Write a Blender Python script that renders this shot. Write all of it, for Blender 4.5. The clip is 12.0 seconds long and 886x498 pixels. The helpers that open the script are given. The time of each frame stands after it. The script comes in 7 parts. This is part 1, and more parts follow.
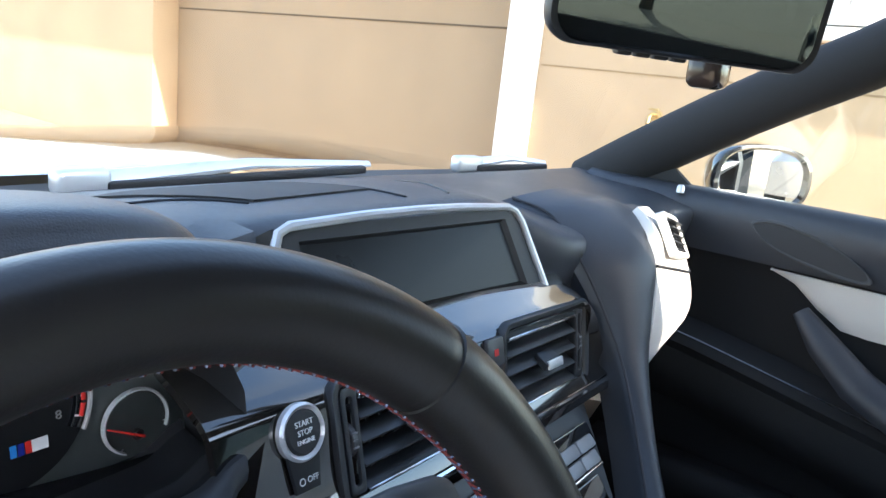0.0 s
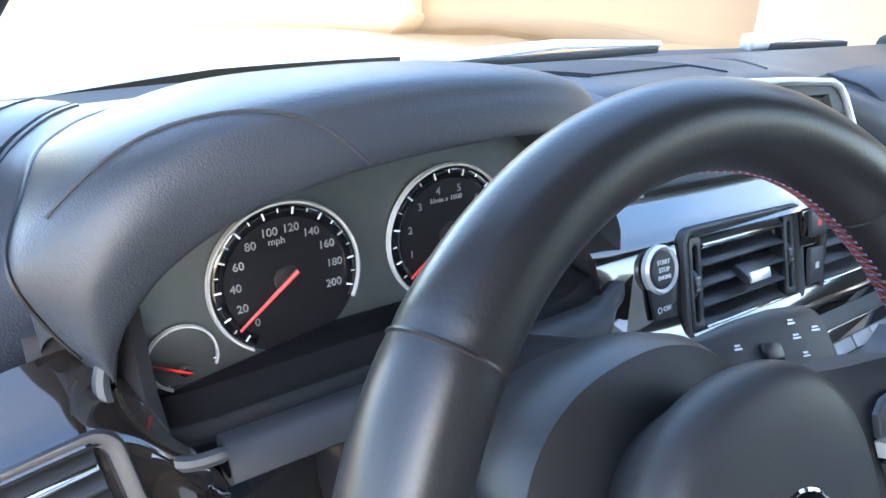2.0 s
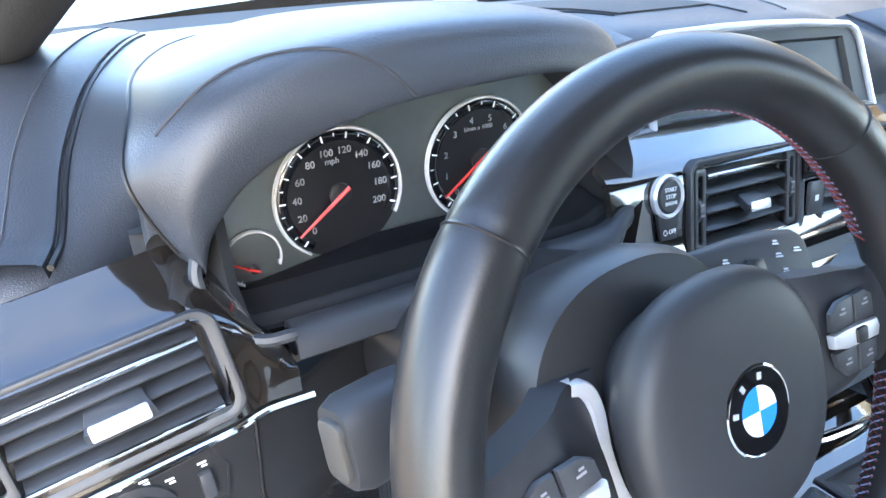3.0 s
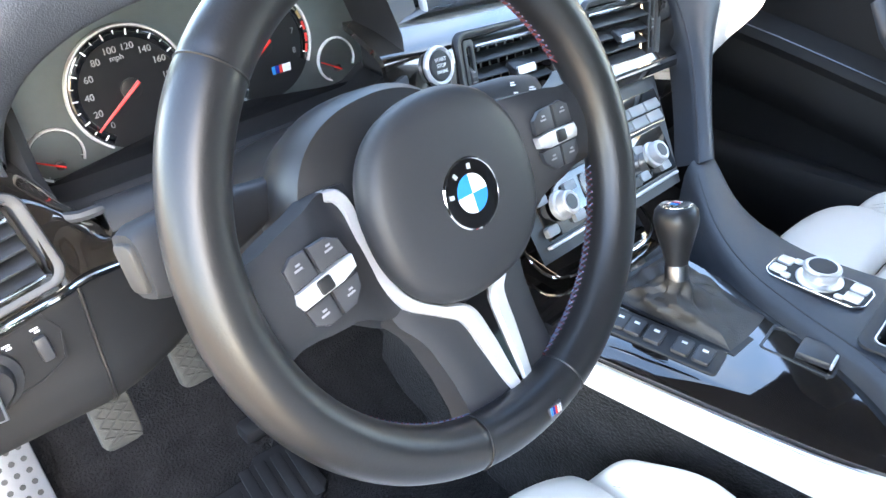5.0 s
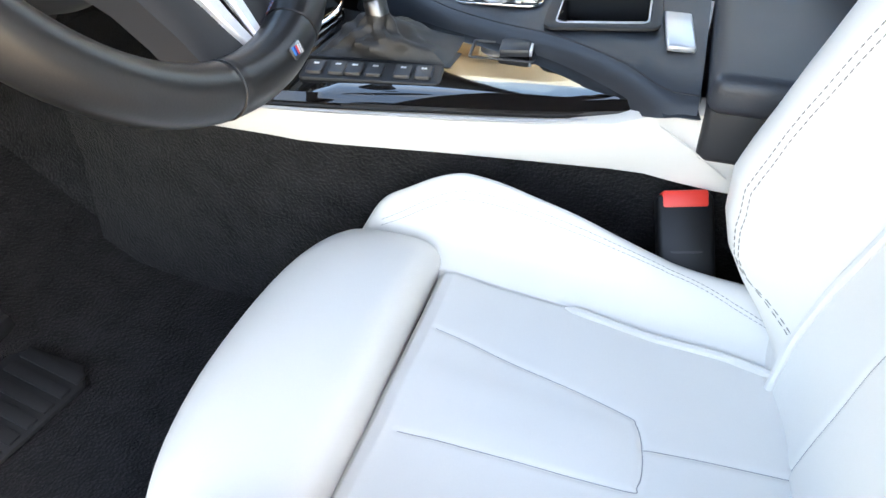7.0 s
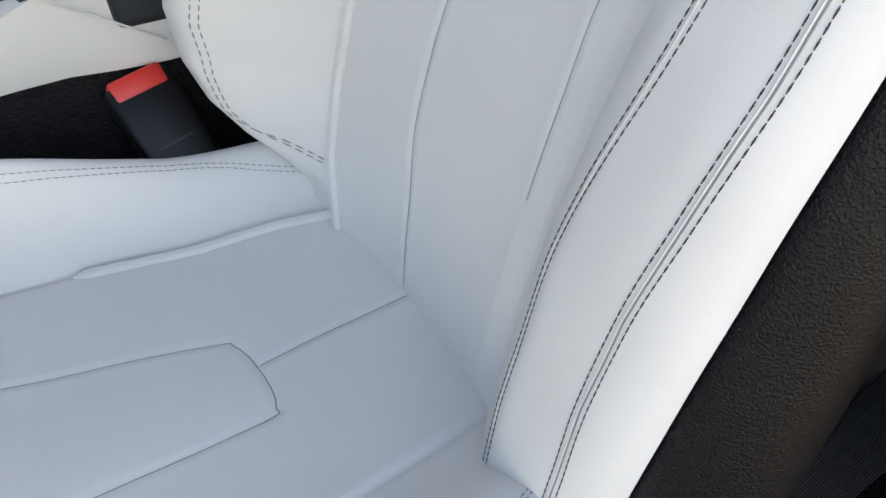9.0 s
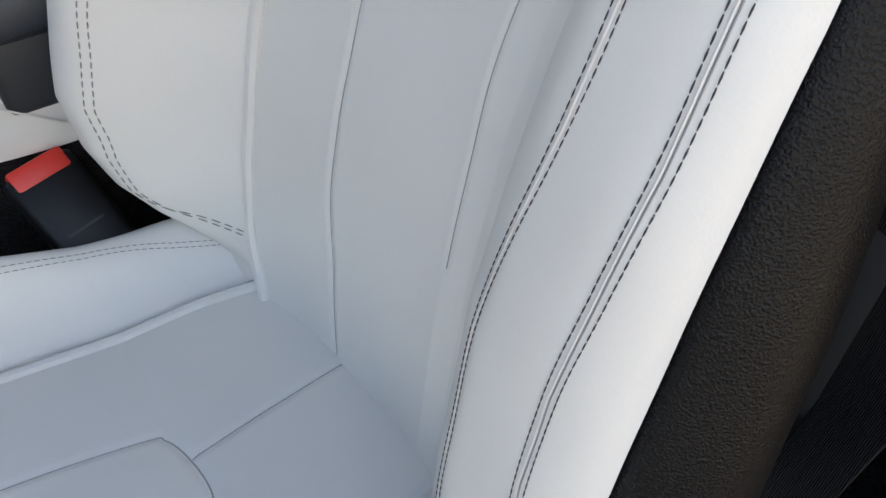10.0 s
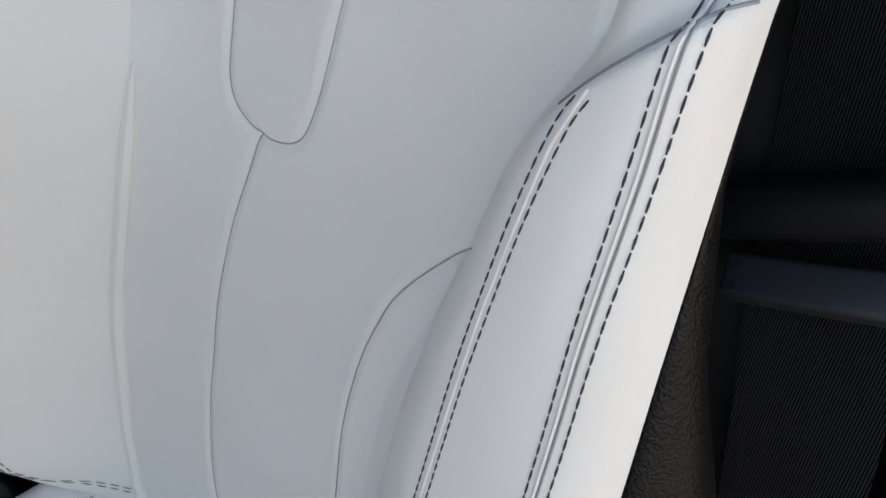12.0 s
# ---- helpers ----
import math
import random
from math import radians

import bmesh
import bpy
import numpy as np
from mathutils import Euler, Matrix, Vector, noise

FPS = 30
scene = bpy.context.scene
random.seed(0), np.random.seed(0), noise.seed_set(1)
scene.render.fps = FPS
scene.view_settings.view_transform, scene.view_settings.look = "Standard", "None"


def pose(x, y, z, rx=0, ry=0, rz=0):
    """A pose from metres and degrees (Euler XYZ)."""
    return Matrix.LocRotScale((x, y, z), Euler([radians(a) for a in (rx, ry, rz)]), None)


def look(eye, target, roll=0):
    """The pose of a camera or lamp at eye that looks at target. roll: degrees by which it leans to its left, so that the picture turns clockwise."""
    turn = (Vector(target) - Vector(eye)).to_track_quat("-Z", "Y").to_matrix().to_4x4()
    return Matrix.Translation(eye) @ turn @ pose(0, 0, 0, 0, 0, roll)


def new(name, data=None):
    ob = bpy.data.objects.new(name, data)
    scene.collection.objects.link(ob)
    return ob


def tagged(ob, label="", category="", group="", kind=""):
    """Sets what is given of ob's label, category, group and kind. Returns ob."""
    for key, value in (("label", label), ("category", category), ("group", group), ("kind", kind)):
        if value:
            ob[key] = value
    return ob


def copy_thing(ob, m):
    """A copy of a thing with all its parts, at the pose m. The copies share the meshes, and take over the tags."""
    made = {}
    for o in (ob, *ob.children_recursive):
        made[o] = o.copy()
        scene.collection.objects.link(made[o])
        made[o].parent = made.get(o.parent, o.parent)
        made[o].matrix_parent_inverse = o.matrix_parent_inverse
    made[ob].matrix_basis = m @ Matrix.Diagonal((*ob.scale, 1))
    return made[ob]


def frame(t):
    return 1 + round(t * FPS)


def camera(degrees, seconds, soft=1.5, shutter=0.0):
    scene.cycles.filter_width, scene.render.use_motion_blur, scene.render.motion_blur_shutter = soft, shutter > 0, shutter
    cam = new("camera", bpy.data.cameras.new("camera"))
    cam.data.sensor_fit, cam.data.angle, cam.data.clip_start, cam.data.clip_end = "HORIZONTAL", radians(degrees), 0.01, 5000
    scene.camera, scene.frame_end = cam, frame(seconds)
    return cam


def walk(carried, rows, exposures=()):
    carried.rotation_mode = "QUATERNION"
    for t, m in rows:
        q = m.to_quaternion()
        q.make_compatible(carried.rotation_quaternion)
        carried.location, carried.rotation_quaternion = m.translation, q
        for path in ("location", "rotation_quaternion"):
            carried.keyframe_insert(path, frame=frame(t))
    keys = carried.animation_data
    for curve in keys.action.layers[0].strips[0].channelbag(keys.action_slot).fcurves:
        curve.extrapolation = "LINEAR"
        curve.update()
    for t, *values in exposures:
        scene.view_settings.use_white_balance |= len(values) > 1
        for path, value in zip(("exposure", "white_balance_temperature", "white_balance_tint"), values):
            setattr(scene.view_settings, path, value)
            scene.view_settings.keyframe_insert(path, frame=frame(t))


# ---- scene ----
cam = camera(63.43, 12.0)
PATH = [
    (0, (-0.4617, -0.0885, 1.0564), (0.3065, 0.5057, 0.8181), 6.46),
    (0.5, (-0.4880, -0.0758, 1.0548), (0.2016, 0.5740, 0.7352), 5.89),
    (1, (-0.5288, -0.0737, 1.0507), (0.0976, 0.6189, 0.6931), 5.22),
    (1.5, (-0.5649, -0.0783, 1.0449), (0.0053, 0.6469, 0.6590), 3.51),
    (2, (-0.5972, -0.0873, 1.0507), (-0.0789, 0.6661, 0.6460), 3.03),
    (2.5, (-0.6204, -0.1084, 1.0580), (-0.1271, 0.6455, 0.6242), 2.64),
    (2.7, (-0.6313, -0.1204, 1.0733), (-0.1506, 0.6197, 0.6030), 3.74),
    (4.3, (-0.6515, -0.2192, 1.0731), (-0.1724, 0.4779, 0.5398), 0.33),
    (4.5, (-0.6489, -0.2352, 1.0722), (-0.1457, 0.4434, 0.5370), -0.09),
    (5, (-0.6495, -0.2617, 1.0650), (-0.0668, 0.3295, 0.5072), 1.50),
    (5.5, (-0.6816, -0.2787, 1.0449), (-0.0521, 0.2236, 0.4521), 0.33),
    (6, (-0.7058, -0.2956, 1.0193), (-0.0164, 0.1006, 0.4130), 1.67),
    (6.5, (-0.7154, -0.3021, 0.9642), (-0.0054, 0.0254, 0.3409), 0.04),
    (7, (-0.7367, -0.2951, 0.8963), (0.0090, -0.0534, 0.2753), -0.02),
    (7.5, (-0.7436, -0.2908, 0.8403), (0.0279, -0.1989, 0.2107), -1.25),
    (7.7, (-0.7302, -0.2903, 0.8294), (0.0370, -0.2857, 0.1879), -0.26),
    (9.3, (-0.6611, -0.3164, 0.7668), (-0.0255, -0.7014, 0.0976), -2.60),
    (9.5, (-0.6588, -0.3214, 0.7688), (-0.0276, -0.7240, 0.1059), -2.65),
    (10, (-0.6541, -0.3332, 0.7840), (-0.0257, -0.7552, 0.1306), -4.29),
    (10.5, (-0.6441, -0.3554, 0.8086), (-0.0268, -0.7931, 0.1549), -4.85),
    (11, (-0.6400, -0.3760, 0.8387), (-0.0240, -0.8429, 0.2043), -6.11),
    (11.5, (-0.6298, -0.3932, 0.8634), (-0.0340, -0.8944, 0.2358), -6.59),
    (12, (-0.6246, -0.4130, 0.8855), (-0.0320, -0.9392, 0.2756), -6.23),
]
EXPOSURE = [(0.0, 2.65, 6300, 10), (1.0, 3.0, 6000, 10), (2.0, 3.45, 6000, 10), (4.5, 4.15, 6300, 10), (6.0, 4.0, 6900, 10), (7.5, 3.1, 7300, 11), (9.5, 2.35, 7400, 13), (12.0, 2.05, 7400, 13)]
walk(cam, [(t, look(eye, target, roll)) for t, eye, target, roll in PATH], EXPOSURE)

# ---- daylight ----
SUN_DIR = Vector((0.14, 0.85, -0.50)).normalized()      # the way the sunlight travels
world = bpy.data.worlds.new("World")
scene.world = world
world.use_nodes = True
_wn = world.node_tree.nodes
_sky = _wn.new("ShaderNodeTexSky")
_sky.sky_type = "NISHITA"
_sky.sun_disc = False
_sky.sun_elevation = math.asin(-SUN_DIR.z)
_sky.sun_rotation = math.atan2(-SUN_DIR.x, -SUN_DIR.y)
_wl = world.node_tree.links
_co, _nz, _rp = _wn.new("ShaderNodeTexCoord"), _wn.new("ShaderNodeTexNoise"), _wn.new("ShaderNodeValToRGB")
_nz.inputs["Scale"].default_value, _nz.inputs["Detail"].default_value, _nz.inputs["Roughness"].default_value = 2.6, 7, 0.6
_wl.new(_co.outputs["Generated"], _nz.inputs["Vector"])
_rp.color_ramp.elements[0].position, _rp.color_ramp.elements[1].position = 0.45, 0.70
_rp.color_ramp.elements[1].color = (0.5, 0.5, 0.5, 1)
_wl.new(_nz.outputs[0], _rp.inputs[0])
_bw, _up, _mx = _wn.new("ShaderNodeRGBToBW"), _wn.new("ShaderNodeMath"), _wn.new("ShaderNodeMixRGB")
_up.operation, _up.inputs[1].default_value = "MULTIPLY", 2.2
_wl.new(_sky.outputs[0], _bw.inputs[0])
_wl.new(_bw.outputs[0], _up.inputs[0])
_wl.new(_rp.outputs[0], _mx.inputs[0])
_wl.new(_sky.outputs[0], _mx.inputs[1])
_wl.new(_up.outputs[0], _mx.inputs[2])
_wl.new(_mx.outputs[0], _wn["Background"].inputs[0])          # thin white clouds over the blue
_wn["Background"].inputs[1].default_value = 0.15
sun = new("sun", bpy.data.lights.new("sun", "SUN"))
sun.data.energy, sun.data.angle, sun.data.color = 2.9, radians(0.53), (1.0, 0.91, 0.77)
sun.matrix_world = look((-6, -8, 8), Vector((-6, -8, 8)) + SUN_DIR)

# ---- mesh helpers ----


def V(*a):
    return Vector(a)


def thing(name, at=(0, 0, 0), label="", category="", group="", kind=""):
    ob = new(name)
    ob.location = at
    ob.empty_display_size = 0.05
    return tagged(ob, label, category, group, kind)


def place_of(ob):
    p = Vector(ob.location)
    while ob.parent:
        ob = ob.parent
        p += Vector(ob.location)
    return p


def part(name, bm, material, parent=None, label="", smooth=True, kind="", category=""):
    """Links a bmesh, given in world coordinates, as one mesh object under its thing."""
    me = bpy.data.meshes.new(name)
    bmesh.ops.recalc_face_normals(bm, faces=bm.faces) if len(bm.faces) < 60000 else None
    bm.to_mesh(me)
    bm.free()
    return _link(name, me, material, parent, label, smooth, kind, category)


def _link(name, me, material, parent, label, smooth, kind, category):
    ob = new(name, me)
    if parent:
        me.transform(Matrix.Translation(-place_of(parent)))
        ob.parent = parent
    if material:
        me.materials.append(material)
    me.polygons.foreach_set("use_smooth", [smooth] * len(me.polygons))
    if smooth and len(me.polygons) < 40000:
        try:
            me.set_sharp_from_angle(angle=radians(38))
        except AttributeError:
            pass
    return tagged(ob, label, category, "", kind)


def pydata(name, verts, faces, material, parent=None, label="", smooth=True, kind="", category=""):
    me = bpy.data.meshes.new(name)
    me.from_pydata([tuple(v) for v in verts], [], faces)
    me.update()
    return _link(name, me, material, parent, label, smooth, kind, category)


def loft(rows, close=False, caps=False, bm=None):
    """A skin over rows of points."""
    bm = bm or bmesh.new()
    grid = [[bm.verts.new(p) for p in row] for row in rows]
    n = len(grid[0])
    for a, b in zip(grid, grid[1:]):
        for i in range(n if close else n - 1):
            j = (i + 1) % n
            bm.faces.new((a[i], a[j], b[j], b[i]))
    if caps:
        bm.faces.new(grid[0][::-1])
        bm.faces.new(grid[-1])
    return bm


def thick(bm, d):
    """Gives an open skin a thickness d on its back."""
    bmesh.ops.recalc_face_normals(bm, faces=bm.faces)
    bmesh.ops.solidify(bm, geom=list(bm.faces), thickness=d)
    return bm


def spline(pts, n, closed=False):
    """n points along a Catmull-Rom curve through pts."""
    p = [Vector(q) for q in pts]
    if not closed:
        p = [p[0] * 2 - p[1]] + p + [p[-1] * 2 - p[-2]]
        m = len(p) - 3
    else:
        m = len(p)
        p = [p[-1]] + p + p[:2]
    out = []
    for k in range(n):
        t = k * m / (n if closed else n - 1)
        i = min(int(t), m - 1)
        t -= i
        a, b, c, d = p[i:i + 4]
        out.append(0.5 * (2 * b + (c - a) * t + (2 * a - 5 * b + 4 * c - d) * t * t + (3 * b - a - 3 * c + d) * t ** 3))
    return out


def box(center, size, r=0.003, seg=2, m=None, bm=None):
    own = bmesh.new()
    bmesh.ops.create_cube(own, size=1.0)
    bmesh.ops.scale(own, vec=size, verts=own.verts)
    if r:
        bmesh.ops.bevel(own, geom=list(own.edges), offset=min(r, min(size) * 0.45), segments=seg, profile=0.5, affect="EDGES")
    own.transform((m or Matrix.Identity(4)) @ Matrix.Translation(center) if m else Matrix.Translation(center))
    return merge(own, bm)


def merge(own, bm):
    if bm is None:
        return own
    me = bpy.data.meshes.new("tmp")
    own.to_mesh(me)
    own.free()
    bm.from_mesh(me)
    bpy.data.meshes.remove(me)
    return bm


def prism(poly, depth, m=None, r=0.0, seg=2, bm=None):
    """A polygon in local x, y, raised by depth along local z, its upper rim rounded."""
    own = bmesh.new()
    lo = [own.verts.new((x, y, 0)) for x, y in poly]
    hi = [own.verts.new((x, y, depth)) for x, y in poly]
    top = own.faces.new(hi)
    own.faces.new(lo[::-1])
    n = len(poly)
    for i in range(n):
        own.faces.new((lo[i], lo[(i + 1) % n], hi[(i + 1) % n], hi[i]))
    bmesh.ops.recalc_face_normals(own, faces=own.faces)
    if r:
        bmesh.ops.bevel(own, geom=[e for e in top.edges], offset=r, segments=seg, profile=0.5, affect="EDGES")
    if m:
        own.transform(m)
    return merge(own, bm)


def rrect(w, h, r, n=5):
    out = []
    for cx, cy, a in ((w / 2 - r, h / 2 - r, 0), (-w / 2 + r, h / 2 - r, 90), (-w / 2 + r, -h / 2 + r, 180), (w / 2 - r, -h / 2 + r, 270)):
        for k in range(n + 1):
            b = radians(a + 90 * k / n)
            out.append((cx + r * math.cos(b), cy + r * math.sin(b)))
    return out


def ring(outer, inner, depth, m=None, r=0.0, bm=None):
    """A frame between two outlines of equally many points."""
    own = bmesh.new()
    n = len(outer)
    rows = [[own.verts.new((x, y, z)) for x, y in poly] for poly, z in ((outer, 0), (outer, depth), (inner, depth), (inner, 0))]
    for a, b in zip(rows, rows[1:] + rows[:1]):
        for i in range(n):
            own.faces.new((a[i], a[(i + 1) % n], b[(i + 1) % n], b[i]))
    bmesh.ops.recalc_face_normals(own, faces=own.faces)
    if r:
        es = [e for k in (1, 2) for i in range(n) for e in rows[k][i].link_edges if e.other_vert(rows[k][i]) is rows[k][(i + 1) % n]]
        bmesh.ops.bevel(own, geom=es, offset=r, segments=2, profile=0.5, affect="EDGES")
    if m:
        own.transform(m)
    return merge(own, bm)


def arc_band(r0, r1, a0, a1, depth, m=None, n=48, bm=None):
    own = bmesh.new()
    rows = []
    for k in range(n + 1):
        a = radians(a0 + (a1 - a0) * k / n)
        c, s = math.cos(a), math.sin(a)
        rows.append([own.verts.new((r * c, r * s, z)) for r, z in ((r0, 0), (r0 + (r1 - r0) * 0.25, depth), (r1 - (r1 - r0) * 0.25, depth), (r1, 0))])
    for a, b in zip(rows, rows[1:]):
        for i in range(3):
            own.faces.new((a[i], a[i + 1], b[i + 1], b[i]))
    if m:
        own.transform(m)
    return merge(own, bm)


def lathe(profile, n=32, m=None, bm=None, cap=True):
    """Turns a profile of (radius, height) about local z."""
    own = bmesh.new()
    rows = []
    for r, z in profile:
        rows.append([own.verts.new((max(r, 1e-5) * math.cos(2 * math.pi * k / n), max(r, 1e-5) * math.sin(2 * math.pi * k / n), z)) for k in range(n)])
    for a, b in zip(rows, rows[1:]):
        for i in range(n):
            own.faces.new((a[i], a[(i + 1) % n], b[(i + 1) % n], b[i]))
    if cap:
        own.faces.new(rows[0][::-1])
        own.faces.new(rows[-1])
    if m:
        own.transform(m)
    return merge(own, bm)


def tube(path, r, n=8, closed=False, bm=None, flat=1.0):
    """A rod along a path; r may be a number or one number a point."""
    p = [Vector(q) for q in path]
    k = len(p)
    rows, side = [], None
    for i in range(k):
        d = (p[(i + 1) % k] - p[i - 1]) if closed else (p[min(i + 1, k - 1)] - p[max(i - 1, 0)])
        d.normalize()
        if side is None:
            side = d.orthogonal().normalized()
        side = (side - d * side.dot(d)).normalized()
        up = d.cross(side)
        q = r[i] if isinstance(r, (list, tuple)) else r
        rows.append([p[i] + side * q * math.cos(2 * math.pi * j / n) + up * q * flat * math.sin(2 * math.pi * j / n) for j in range(n)])
    own = loft(rows + rows[:1] if closed else rows, close=True, caps=not closed)
    if closed:
        bmesh.ops.remove_doubles(own, verts=own.verts, dist=1e-6)
    return merge(own, bm)


def frame_at(origin, x_axis, y_axis):
    """A pose with its local x and y along the two ways given."""
    x = Vector(x_axis).normalized()
    z = x.cross(Vector(y_axis)).normalized()
    y = z.cross(x)
    m = Matrix((x, y, z)).transposed().to_4x4()
    return Matrix.Translation(origin) @ m


def text(name, body, size, m, material, parent, depth=0.0003, align="CENTER"):
    cu = bpy.data.curves.new("t", "FONT")
    cu.body, cu.size, cu.extrude, cu.align_x, cu.align_y = body, size, depth, align, "CENTER"
    ob = bpy.data.objects.new("t", cu)
    scene.collection.objects.link(ob)
    me = bpy.data.meshes.new_from_object(ob.evaluated_get(bpy.context.evaluated_depsgraph_get()))
    bpy.data.objects.remove(ob)
    bpy.data.curves.remove(cu)
    me.transform(m)
    me.materials.clear()
    return _link(name, me, material, parent, "", False, "", "")


def smooth01(t):
    t = np.clip(t, 0, 1)
    return t * t * (3 - 2 * t)


# ---- materials ----


def mat(name, color, rough=0.5, metal=0.0, bump=0.0, scale=200.0, vary=0.15, vary_scale=8.0, coat=0.0, kind="noise", sheen=0.0, spec=0.5, tint=None, rvary=0.08, dist=0.001):
    """A procedural surface: a colour that varies at two scales, and a fine relief."""
    m = bpy.data.materials.new(name)
    m.use_nodes = True
    nt = m.node_tree
    n, l = nt.nodes, nt.links
    b = n["Principled BSDF"]
    b.inputs["Metallic"].default_value = metal
    b.inputs["Coat Weight"].default_value = coat
    b.inputs["Coat Roughness"].default_value = 0.03
    b.inputs["Coat IOR"].default_value = 1.6
    b.inputs["Sheen Weight"].default_value = sheen
    b.inputs["Specular IOR Level"].default_value = spec
    co = n.new("ShaderNodeTexCoord")
    big = n.new("ShaderNodeTexNoise")
    big.inputs["Scale"].default_value = vary_scale
    big.inputs["Detail"].default_value = 4
    l.new(co.outputs["Object"], big.inputs["Vector"])
    fine = n.new("ShaderNodeTexNoise")
    fine.inputs["Scale"].default_value = scale * 0.7
    fine.inputs["Detail"].default_value = 3
    l.new(co.outputs["Object"], fine.inputs["Vector"])
    mixf = n.new("ShaderNodeMath")
    mixf.operation = "MULTIPLY_ADD"
    mixf.inputs[1].default_value = 0.35
    l.new(fine.outputs[0], mixf.inputs[0])
    l.new(big.outputs[0], mixf.inputs[2])
    ramp = n.new("ShaderNodeValToRGB")
    ramp.color_ramp.elements[0].position, ramp.color_ramp.elements[1].position = 0.35, 1.0
    lo = [c * (1 - vary) for c in color]
    hi = [min(1.0, c * (1 + vary * 0.6)) for c in (tint or color)]
    ramp.color_ramp.elements[0].color = (*lo, 1)
    ramp.color_ramp.elements[1].color = (*hi, 1)
    l.new(mixf.outputs[0], ramp.inputs[0])
    l.new(ramp.outputs[0], b.inputs["Base Color"])
    rm = n.new("ShaderNodeMapRange")
    rm.inputs[3].default_value, rm.inputs[4].default_value = max(0.0, rough - rvary), min(1.0, rough + rvary)
    l.new(big.outputs[0], rm.inputs[0])
    l.new(rm.outputs[0], b.inputs["Roughness"])
    if bump:
        bp = n.new("ShaderNodeBump")
        bp.inputs["Strength"].default_value = bump
        bp.inputs["Distance"].default_value = dist
        if kind == "leather":
            vo = n.new("ShaderNodeTexVoronoi")
            vo.feature = "SMOOTH_F1"
            vo.inputs["Scale"].default_value = scale
            warp = n.new("ShaderNodeMixRGB")
            warp.blend_type = "ADD"
            warp.inputs[0].default_value = 0.0016
            l.new(co.outputs["Object"], warp.inputs[1])
            l.new(fine.outputs[1], warp.inputs[2])
            l.new(warp.outputs[0], vo.inputs["Vector"])
            l.new(vo.outputs["Distance"], bp.inputs["Height"])
        elif kind == "weave":
            wv = n.new("ShaderNodeTexWave")
            wv.inputs["Scale"].default_value = scale
            wv.inputs["Distortion"].default_value = 0.3
            l.new(co.outputs["Object"], wv.inputs["Vector"])
            l.new(wv.outputs[1], bp.inputs["Height"])
        else:
            fb = n.new("ShaderNodeTexNoise")
            fb.inputs["Scale"].default_value = scale
            fb.inputs["Detail"].default_value = 5
            l.new(co.outputs["Object"], fb.inputs["Vector"])
            l.new(fb.outputs[0], bp.inputs["Height"])
        l.new(bp.outputs[0], b.inputs["Normal"])
    return m


LEATHER_LIGHT = mat("pale grey leather", (0.685, 0.655, 0.61), 0.46, bump=0.10, scale=900, vary=0.05, vary_scale=6, kind="leather", dist=0.0006)
LEATHER_DARK = mat("dark blue-grey grained leather", (0.031, 0.035, 0.043), 0.41, bump=0.34, scale=950, vary=0.14, kind="leather", dist=0.0008)
LEATHER_SHELL = mat("black coarse-grained leather", (0.0048, 0.0046, 0.0050), 0.42, bump=0.8, scale=1000, vary=0.25, kind="leather", dist=0.0007, spec=0.18)
LEATHER_GAITER = mat("soft warm-black gaiter leather", (0.034, 0.031, 0.029), 0.5, bump=0.3, scale=600, vary=0.2, kind="leather", dist=0.001)
LEATHER_RIM = mat("smooth black rim leather", (0.013, 0.013, 0.014), 0.35, bump=0.08, scale=700, vary=0.2, kind="leather", dist=0.0006)
PLASTIC = mat("dark satin plastic", (0.014, 0.0145, 0.016), 0.42, bump=0.10, scale=900, vary=0.15, dist=0.0004)
PLASTIC_SOFT = mat("soft-touch charcoal plastic", (0.024, 0.025, 0.028), 0.50, bump=0.16, scale=1100, vary=0.14, dist=0.0004, spec=0.35)
PLASTIC_DARK = mat("matt dark dash plastic", (0.013, 0.0135, 0.015), 0.62, bump=0.12, scale=900, vary=0.15, dist=0.0004, spec=0.25)
PLASTIC_KEY = mat("grey-black key plastic", (0.035, 0.036, 0.040), 0.42, vary=0.1, bump=0.05, scale=900, dist=0.0003)
KEY_DIM = mat("warm grey button plastic", (0.038, 0.036, 0.033), 0.5, vary=0.1, bump=0.05, scale=900, dist=0.0003)
VENT_GREY = mat("satin grey-black vent plastic", (0.026, 0.028, 0.032), 0.44, bump=0.08, scale=900, vary=0.12, dist=0.0003)
VENT_BLACK = mat("vent black plastic", (0.010, 0.010, 0.011), 0.4, vary=0.2)
GLOSS = mat("gloss black lacquered trim", (0.007, 0.006, 0.006), 0.04, coat=1.0, vary=0.4, vary_scale=25, rvary=0.02, tint=(0.012, 0.010, 0.009))
WOOD = mat("dark glossy wood trim", (0.009, 0.0075, 0.0065), 0.08, coat=1.0, vary=0.6, vary_scale=30, rvary=0.03, tint=(0.015, 0.0125, 0.0105))
SILVER = mat("satin silver trim", (0.66, 0.66, 0.67), 0.32, metal=0.55, vary=0.06, vary_scale=30, bump=0.02, scale=900)
KNOB = mat("satin grey metal", (0.30, 0.30, 0.31), 0.35, metal=0.8, vary=0.08)
CHROME = mat("polished chrome", (0.82, 0.82, 0.83), 0.08, metal=1.0, vary=0.03, rvary=0.03)
GUN = mat("dark brushed metal", (0.20, 0.20, 0.21), 0.3, metal=1.0, vary=0.1)
